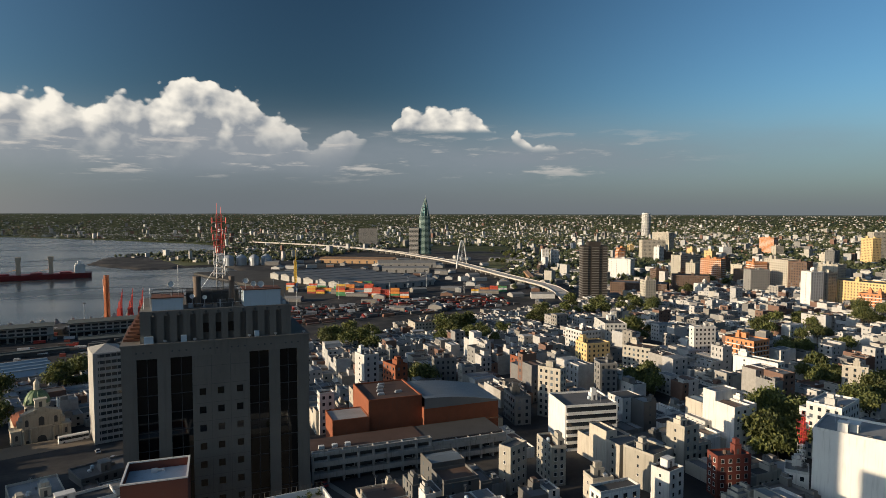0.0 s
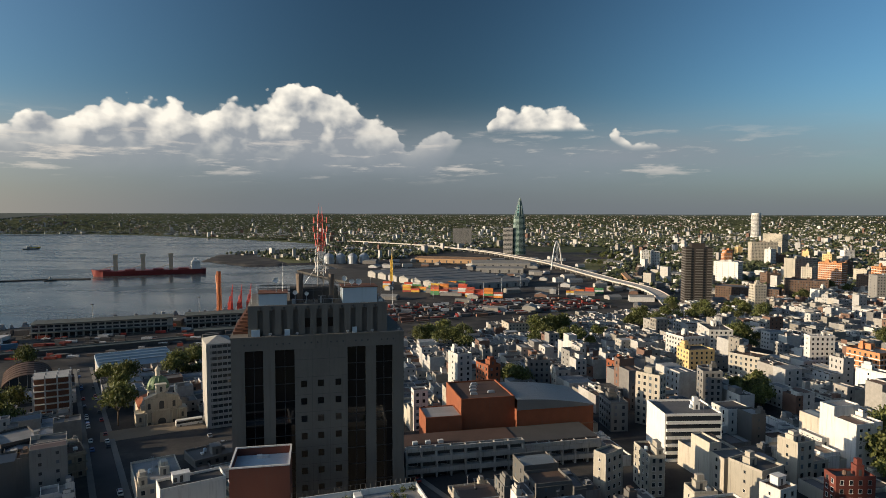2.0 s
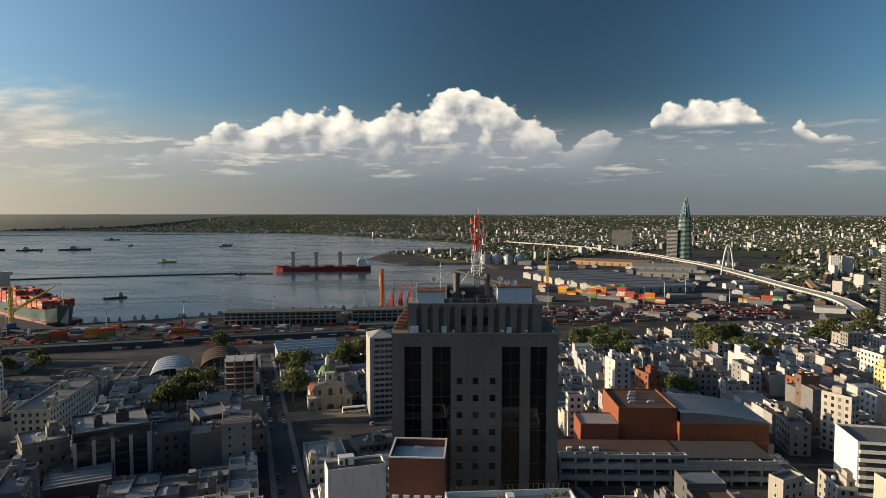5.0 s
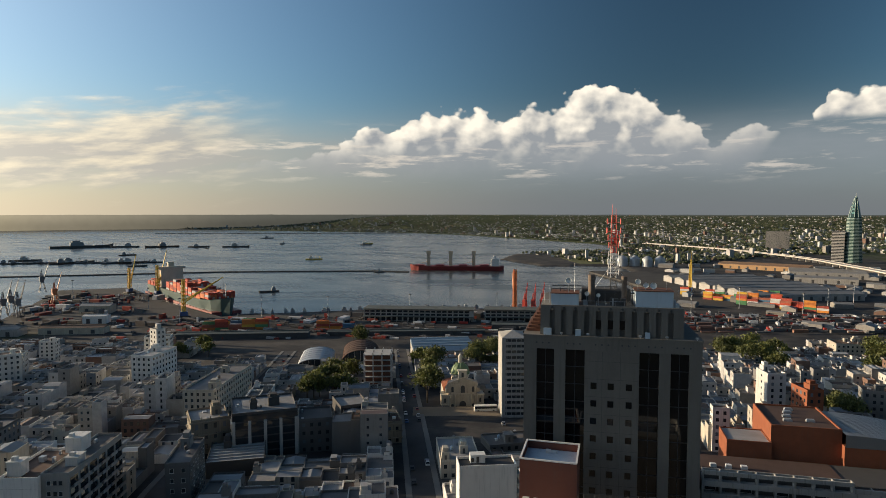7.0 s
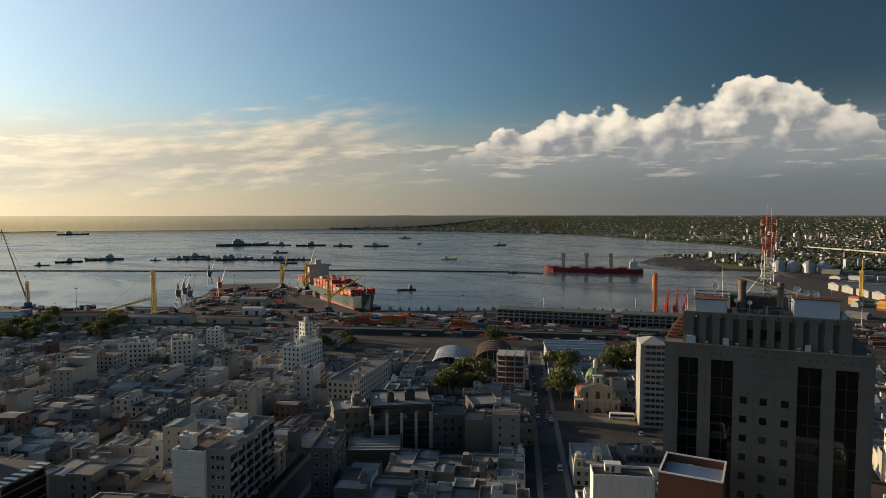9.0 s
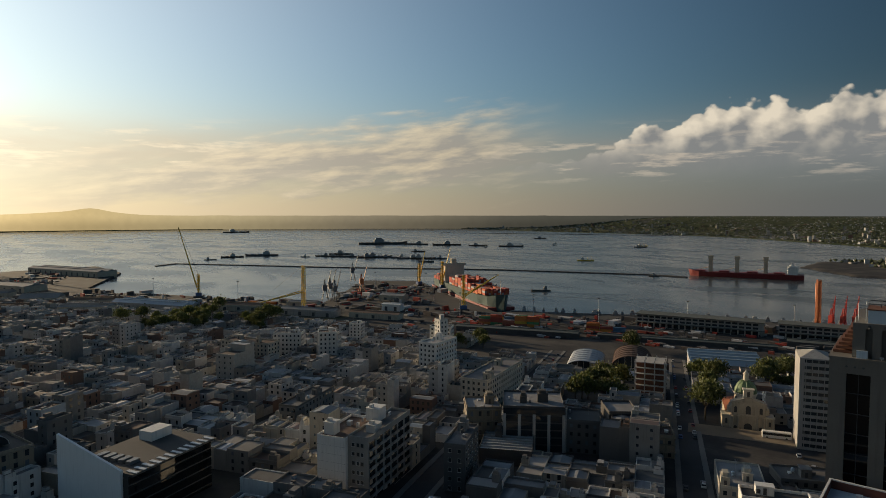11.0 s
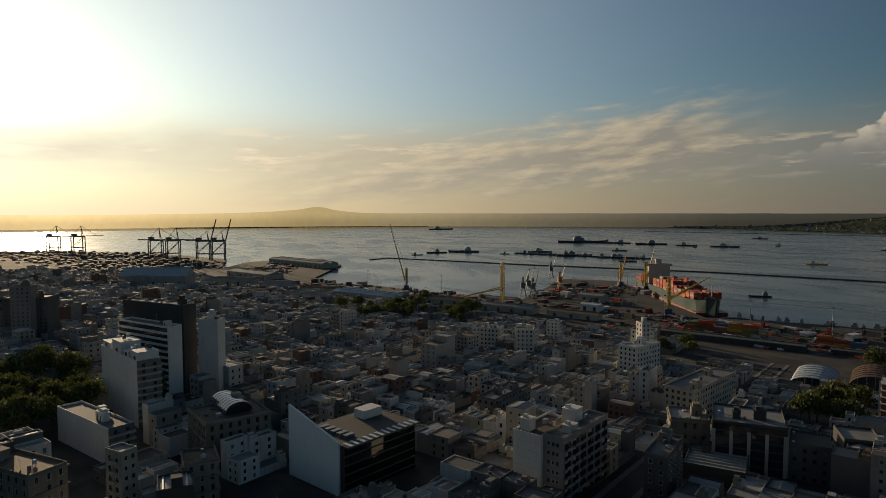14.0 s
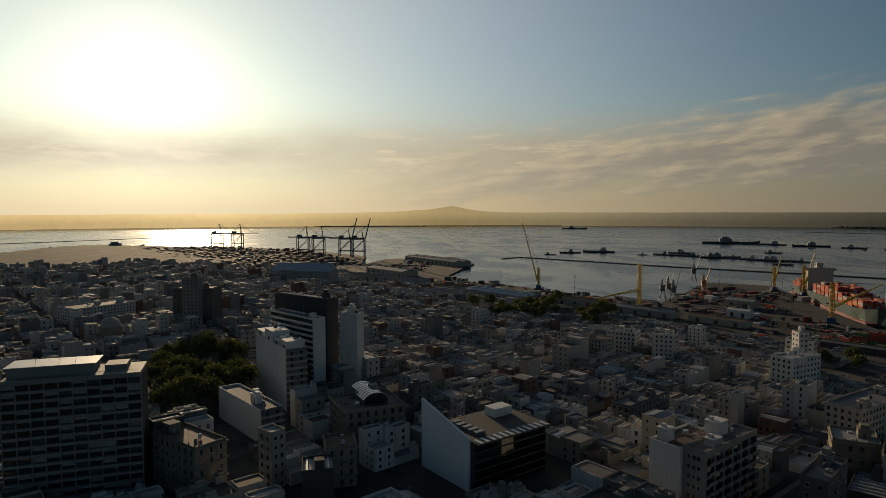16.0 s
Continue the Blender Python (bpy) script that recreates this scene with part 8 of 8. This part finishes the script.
def mid_rise_quarter():
    """Pale apartment blocks that stand over the low houses of the far quarter."""
    rng = random.Random(44)
    n = 0
    while n < 38:
        az, r = rng.uniform(-55, -31), rng.uniform(640, 1900)
        x, y = -math.sin(radians(az)) * r, math.cos(radians(az)) * r
        if not free(x, y, 14) or (r < 760 and az > -36):
            continue
        n += 1
        w, d = rng.uniform(13, 26), rng.uniform(13, 20)
        town_block(x, y, w, d, ground_z(x, y) + rng.choice((16, 19, 22, 25, 28, 34)), rng.choice((-8, 5, 20)), rng.choice(("white", "white", "cream", "cream", "orange", "yellow", "grey", "brown")))


def arched_rooflight(x, y, z, angle, w, l):
    ob = thing("arched_rooflight", "arched glass rooflight with pale ribs on an old roof", "rooflight", Matrix.Translation((x, y, z)) @ Matrix.Rotation(radians(angle), 4, "Z"))
    n = 10
    arc = [(-(w / 2) * math.cos(math.pi * i / n), w * 0.36 * math.sin(math.pi * i / n)) for i in range(n + 1)]
    s = Shape()
    for (a, p), (b, q) in zip(arc, arc[1:]):
        s.poly([(a, -l / 2, p), (b, -l / 2, q), (b, l / 2, q), (a, l / 2, p)])
    s.poly([(a, -l / 2, p) for a, p in arc])
    part("glass_vault", s, M_GLASS, ob)
    for k in range(9):
        s = Shape()
        yy = -l / 2 + k * l / 8
        for (a, p), (b, q) in zip(arc, arc[1:]):
            s.tube((a, yy, p), (b, yy, q), 0.12, 0.12, 4)
        part("rib", s, M_METAL, ob)


def small_dome(x, y, z, r):
    ob = thing("roof_dome", "small ribbed dome with a lantern over old roofs", "dome", Matrix.Translation((x, y, z)))
    s = Shape()
    s.turned([(r * 1.05, -6), (r * 1.05, 0)], 16)
    part("drum", s, TONES["ornate"], ob)
    s = Shape()
    s.turned([(r * math.cos(t), r * math.sin(t)) for t in [math.pi / 2 * i / 10 for i in range(10)]] + [(0.4, r * 1.02)], 20)
    part("dome", s, M_OLDWHITE, ob, smooth=True)
    s = Shape()
    s.turned([(0.9, r * 0.95), (0.9, r * 1.3), (0.2, r * 1.6)], 8)
    part("lantern", s, M_OLDWHITE, ob)


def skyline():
    """Rim of land and sea beyond the bay, closing the view; its haze is painted glow."""
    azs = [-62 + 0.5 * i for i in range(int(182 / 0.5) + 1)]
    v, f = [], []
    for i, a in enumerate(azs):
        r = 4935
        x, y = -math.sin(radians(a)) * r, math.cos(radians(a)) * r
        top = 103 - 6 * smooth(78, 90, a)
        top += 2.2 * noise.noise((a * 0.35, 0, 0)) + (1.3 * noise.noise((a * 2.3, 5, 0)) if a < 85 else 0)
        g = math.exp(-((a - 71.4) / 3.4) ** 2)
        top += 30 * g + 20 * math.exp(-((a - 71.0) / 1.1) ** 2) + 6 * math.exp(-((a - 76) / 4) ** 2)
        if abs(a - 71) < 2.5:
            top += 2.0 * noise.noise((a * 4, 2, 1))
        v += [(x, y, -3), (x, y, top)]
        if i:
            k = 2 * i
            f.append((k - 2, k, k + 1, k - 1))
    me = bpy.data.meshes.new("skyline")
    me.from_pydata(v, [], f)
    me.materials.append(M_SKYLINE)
    tagged(new("backdrop", me), "low rim of far land with one hill, haze glow painted on", "backdrop", kind="structure")


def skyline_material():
    mat = bpy.data.materials.new("painted_haze_glow")
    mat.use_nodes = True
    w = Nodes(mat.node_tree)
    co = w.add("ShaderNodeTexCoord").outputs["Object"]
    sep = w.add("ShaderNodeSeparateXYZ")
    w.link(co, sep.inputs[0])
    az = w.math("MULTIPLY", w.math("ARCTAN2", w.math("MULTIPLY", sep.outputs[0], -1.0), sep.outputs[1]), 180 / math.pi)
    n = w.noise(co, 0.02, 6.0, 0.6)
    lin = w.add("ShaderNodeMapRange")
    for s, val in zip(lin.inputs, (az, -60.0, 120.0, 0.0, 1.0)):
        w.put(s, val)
    col = w.ramp(lin.outputs[0], [((a + 60) / 180, c) for a, c in FAR_GLOW_COLORS])
    # painted haze: the colour brightens towards the top of the rim
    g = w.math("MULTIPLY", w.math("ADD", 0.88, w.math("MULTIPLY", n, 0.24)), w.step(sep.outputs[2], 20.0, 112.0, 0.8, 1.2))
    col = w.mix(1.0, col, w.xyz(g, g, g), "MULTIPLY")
    # no lamp here: the surface emits so that the painted haze glows
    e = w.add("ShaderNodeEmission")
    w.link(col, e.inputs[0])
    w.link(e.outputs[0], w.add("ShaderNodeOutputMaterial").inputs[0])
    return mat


# colours by azimuth, with haze and the golden sun glow painted in
FAR_GLOW_COLORS = [(-60, (0.045, 0.05, 0.045)), (10, (0.042, 0.046, 0.04)), (26, (0.046, 0.048, 0.041)), (36, (0.07, 0.068, 0.056)), (50, (0.2, 0.175, 0.125)), (62, (0.4, 0.335, 0.2)), (72, (0.5, 0.39, 0.2)), (82, (0.85, 0.65, 0.33)), (92, (1.3, 0.98, 0.5)), (104, (1.0, 0.75, 0.38))]
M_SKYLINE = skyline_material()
M_GREYPANEL = surface("grey_panel", [(0.24, 0.235, 0.22)], 0.7, amount=0.25, stain=0.3)
M_WINGWHITE = surface("white_wing_paint", [(0.74, 0.76, 0.75)], 0.6, amount=0.1, stain=0.1)

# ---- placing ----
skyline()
office_tower()
radio_mast(-5.0, 146.0, 100.2, 120.6, 1.35)
auditorium()
church()
window_band_slab()
roof_box_building()
telecom_tower()
dark_tower()
far_tower()
viaduct()
bulk_carrier()
container_ship()
balcony_tower()
sail_building()
arched_rooflight(-262, 52, 40.6, 97, 11, 20)
small_dome(-520, -92, 34, 7)
radio_mast(196.0, 176.0, 22.0, 46.0, 1.3, "phone_mast", "slim red and white phone mast among roofs")
build_port()
TAKEN.append((-383, -26, 62))
town_block(89.6, 198.9, 9.3, 5.2, 38.0, 28.2, "cream")
town_block(106.6, 202.8, 5.6, 13.4, 36.0, -3.4, "cream")
town_block(137.2, 233.3, 23.1, 18.9, 40.0, -6.0, "slab")
town_block(140.9, 268.1, 5.8, 12.1, 45.0, 34.2, "cream")
town_block(178.3, 280.3, 9.4, 7.9, 42.0, -9.8, "grey")
town_block(237.1, 333.0, 13.1, 18.4, 36.0, 28.2, "cream")
town_block(219.9, 361.7, 17.3, 14.4, 34.0, 0.3, "yellow")
town_block(237.3, 403.3, 18.0, 19.3, 34.0, 7.8, "white")
town_block(262.5, 407.8, 15.9, 29.2, 38.0, -16.1, "white")
town_block(152.7, 325.2, 5.5, 17.8, 36.0, 14.3, "brick")
town_block(304.0, 316.5, 15.6, 19.8, 40.0, 11.4, "orange")
town_block(297.7, 349.9, 15.7, 6.7, 42.0, -9.5, "white")
town_block(280.3, 283.1, 7.1, 26.2, 36.0, 16.4, "white")
town_block(225.1, 188.6, 19.4, 12.7, 44.0, 22.1, "white")
town_block(228.2, 195.2, 9.2, 15.1, 38.0, 12.7, "white")
town_block(303.4, 242.0, 6.6, 11.5, 40.0, 35.1, "cream")
town_block(160.1, 173.2, 12.7, 6.1, 36.0, -8.6, "darkred")
town_block(180.5, 164.0, 9.2, 7.4, 32.0, 42.4, "white")
town_block(135.0, 173.6, 7.9, 7.2, 34.0, 17.7, "white")
town_block(137.9, 188.4, 11.2, 12.8, 35.0, 18.2, "cream")
town_block(161.3, 199.0, 8.0, 8.6, 38.0, 10.7, "cream")
town_block(122.8, 268.2, 8.0, 15.2, 34.0, -3.4, "grey")
town_block(112.0, 179.2, 7.6, 7.0, 32.0, -3.8, "cream")
town_block(112.4, 170.1, 15.2, 5.9, 32.0, 4.1, "white")
town_block(34.5, 282.4, 6.6, 5.6, 38.0, 5.2, "white")
town_block(63.7, 336.7, 8.9, 11.4, 42.0, 16.8, "white")
town_block(111.7, 347.5, 12.8, 9.3, 34.0, -4.9, "grey")
town_block(156.0, 547.6, 22.6, 18.2, 20.0, 5.6, "cream")
town_block(188.8, 148.7, 19.5, 21.7, 50.0, 29.9, "blank")
town_block(75.3, 318.3, 7.6, 12.1, 40.0, 19.8, "brick")
town_block(-356.2, 30.7, 43.3, 7.8, 62.0, 27.3, "slab")
town_block(-350.4, 60.5, 8.0, 11.0, 62.0, -38.7, "slab")
town_block(-372.9, 37.1, 47.1, 8.4, 70.0, 33.5, "dark")
town_block(-334.8, 19.9, 50.0, 10.6, 52.0, 14.6, "blank")
stepped_top(-334.8, 19.9, 52.1, 14.6)
town_block(-291.6, 3.5, 46.4, 10.0, 36.0, 22.5, "blank")
white_complex()
town_block(-247.0, 179.1, 9.8, 35.9, 32.0, 24.4, "grey")
town_block(-283.1, 312.5, 13.3, 26.8, 34.0, 9.5, "white")
town_block(-206.8, 273.6, 15.2, 51.8, 34.0, 14.4, "cream")
town_block(-151.2, 229.0, 25.9, 23.6, 38.0, 36.2, "darkglass")
town_block(-146.4, 174.7, 7.8, 22.9, 38.0, 27.0, "grey")
town_block(-66.0, 232.0, 15.0, 24.0, 27.0, 22.0, "cream")
town_block(-52.0, 262.0, 20.0, 14.0, 22.0, 30.0, "grey")
town_block(-44.9, 191.5, 18.2, 8.0, 40.0, 22.9, "blank")
town_block(-235.8, -17.8, 26.9, 12.1, 40.0, 35.0, "ornate")
town_block(-227.2, 10.1, 8.0, 5.9, 42.0, 31.8, "cream")
town_block(600.8, 473.2, 25.0, 51.3, 50.0, 11.2, "yellow")
town_block(549.7, 489.3, 16.0, 12.3, 60.0, -1.4, "white")
town_block(572.8, 493.3, 16.0, 13.2, 58.0, 10.5, "cream")
town_block(706.6, 608.2, 18.0, 38.0, 55.0, 9.7, "cream")
town_block(616.1, 629.5, 24.3, 18.0, 48.0, -16.0, "grey")
town_block(656.7, 630.5, 18.0, 38.9, 60.0, -2.2, "cream")
town_block(644.4, 590.7, 18.0, 21.1, 60.0, 21.1, "brown")
town_block(637.4, 652.0, 18.0, 18.3, 55.0, -11.0, "orange")
town_block(676.5, 776.0, 18.0, 30.5, 50.0, 26.5, "orange")
town_block(676.3, 837.0, 50.6, 18.0, 52.0, 15.2, "cream")
town_block(906.6, 1239.3, 54.6, 20.0, 55.0, -14.6, "cream")
town_block(1193.1, 1579.1, 25.0, 60, 60.0, 15.7, "cream")
town_block(619.2, 930.4, 18.0, 39.4, 40.0, 33.6, "white")
town_block(576.5, 704.1, 46.5, 25.0, 35.0, -34.7, "brown")
town_block(1388.5, 1379.5, 20.0, 42.4, 50.0, 13.5, "orange")
town_block(1168.9, 911.1, 20.0, 26.2, 70.0, -4.8, "yellow")
town_block(1397.3, 1068.4, 45.1, 20.0, 75.0, -13.5, "cream")
town_block(424.1, 2204.0, 65.4, 30.0, 60.0, -12.5, "grey")
town_block(617.7, 1213.7, 14.6, 14.0, 40.0, -15.5, "white")
town_block(643.9, 1219.8, 17.2, 14.0, 38.0, -15.5, "white")
town_block(515.7, 730.8, 73.4, 30.0, 24.0, -43.3, "brown")
town_block(-256.7, 50.3, 24.0, 25.2, 40.0, 6.8, "ornate")
town_block(-224.3, 33.9, 14.0, 10.8, 36.0, -4.2, "ornate")
town_block(-210.7, 24.2, 12.0, 10.5, 34.0, -6.0, "dark")
town_block(-595.6, -35.1, 22.0, 34.7, 52.0, -19.2, "grey")
town_block(-580.9, -37.9, 12.0, 14.1, 62.0, -19.1, "grey")
town_block(-630.4, -121.5, 30.0, 54.3, 36.0, 39.5, "white")
town_block(-1006.3, 93.4, 40.0, 60, 28.0, -9.0, "cream")
town_block(-364.4, 281.8, 12.0, 12.8, 34.0, -36.4, "white")
town_block(-296.9, 330.9, 8.0, 6.2, 44.0, -18.7, "white")
town_block(-131.4, 237.9, 13.7, 16.0, 33.0, 29.2, "grey")
town_block(-120.7, 250.4, 12.7, 16.0, 36.0, 40.2, "darkglass")
town_block(-106.2, 254.2, 14.0, 12.0, 28.0, 29.5, "ornate")
town_block(-169.1, 215.8, 14.9, 16.0, 36.0, 44.2, "ornate")
town_block(-147.9, 345.5, 16.7, 16.0, 36.0, 19.2, "frame")
town_block(-150.2, 209.3, 21.1, 28.0, 26.0, 30.8, "dark")
town_block(-418.7, 356.2, 10.7, 10.0, 24.0, 29.0, "white")
town_block(-379.3, 295.1, 16.0, 12.0, 30.0, 36.4, "white")
town_block(-402.3, 242.0, 41.0, 14.0, 28.0, 20.1, "cream")
town_block(-409.6, 280.2, 21.7, 14.0, 28.0, 39.6, "white")
town_block(-305.6, 338.2, 25.3, 12.0, 26.0, 42.1, "white")
town_block(-315.8, 352.8, 16.7, 10.0, 34.0, 29.0, "white")
grove(214.7, 211.6, 16.0, 30.8, -45.4, 30)
grove(402.6, 367.7, 36.9, 84.7, -47.6, 26)
grove(314.5, 270.1, 12.2, 33.2, -49.3, 10)
grove(208.0, 292.7, 10.2, 21.6, -35.4, 10)
grove(272.3, 536.0, 20.3, 39.8, -26.9, 10)
grove(386.1, 600.1, 50.3, 80.4, -32.8, 34)
grove(189.3, 506.3, 33.2, 68.5, -20.5, 26)
grove(86.9, 507.0, 27.8, 52.0, -9.7, 24)
grove(287.6, 222.8, 9.4, 19.3, -52.2, 8)
grove(308.4, 437.2, 9.3, 39.0, -35.2, 8)
grove(324.4, 245.5, 4.3, 27.3, -52.9, 6)
grove(98.2, 346.7, 5.8, 15.7, -15.8, 4)
grove(651.9, 1416.8, 112.5, 306.6, -24.7, 20)
grove(601.3, 718.0, 43.6, 87.2, -39.9, 14)
grove(503.6, 393.3, 16.5, 33.5, -52.0, 10)
grove(-381.2, -25.6, 34.9, 65.0, 93.8, 62)
grove(-142.0, 408.3, 10.7, 28.6, 19.2, 6)
grove(-108.6, 448.6, 14.2, 26.8, 13.6, 10)
grove(-337.5, 412.4, 13.6, 47.9, 39.3, 6)
grove(-567.0, 357.9, 22.9, 41.5, 57.7, 14)
grove(-619.9, 303.6, 15.6, 58.7, 63.9, 12)
grove(-175.1, 331.6, 18.8, 22.7, 27.8, 10)
grove(-113.8, 342.0, 4.0, 26.7, 18.4, 5)
grove(-653.9, 307.6, 58.6, 88.5, 64.8, 22)
grove(-232.5, 502.3, 6.2, 19.1, 24.8, 2)
grove(-332.5, 28.1, 5.1, 18.6, 85.2, 4)
boat(-1560.6, 888.2, 60, "hulk")
boat(-1556.1, 976.7, 90, "hulk")
boat(-1512.1, 799.9, 30, "tug")
boat(-1422.8, 1027.7, 25, "tug")
boat(-1410.1, 1079.8, 45, "hulk")
boat(-1434.5, 1163.4, 70, "hulk")
boat(-1789.1, 1658.3, 190, "hulk")
boat(-1269.7, 1156.9, 80, "hulk")
boat(-1354.6, 1403.5, 45, "hulk")
boat(-1058.5, 1124.6, 40, "hulk")
boat(-784.9, 1423.3, 42, "ferry")
boat(-528.5, 819.5, 30, "tug")
boat(-492.9, 1158.9, 20, "tug")
boat(-951.3, 2113.4, 45, "hulk")
boat(-1632.0, 2522.2, 60, "hulk")
boat(-1257.6, 2042.8, 15, "tug")
boat(-3537.2, 2043.5, 160, "hulk")
boat(-981.0, 2195.0, 40, "ferry")
boat(-1311.7, 2130.7, 20, "tug")
boat(-2232.6, -371.7, 170, "hulk")
boat(-2198.3, -530.1, 60, "hulk")
boat(-1365.8, 1756.3, 12, "tug")
for i in range(9):
    boat(-1375 + 34 * i, 1090 + 9 * (i % 3) + 14 * i, 42 + 9 * (i % 4), "hulk" if i % 4 else "tug")
for i in range(5):
    boat(-1800 + 120 * i, 1690 + 40 * i, 70 + 20 * (i % 3), "hulk")
build_streets()
mid_rise_quarter()
build_city()
build_suburbs()
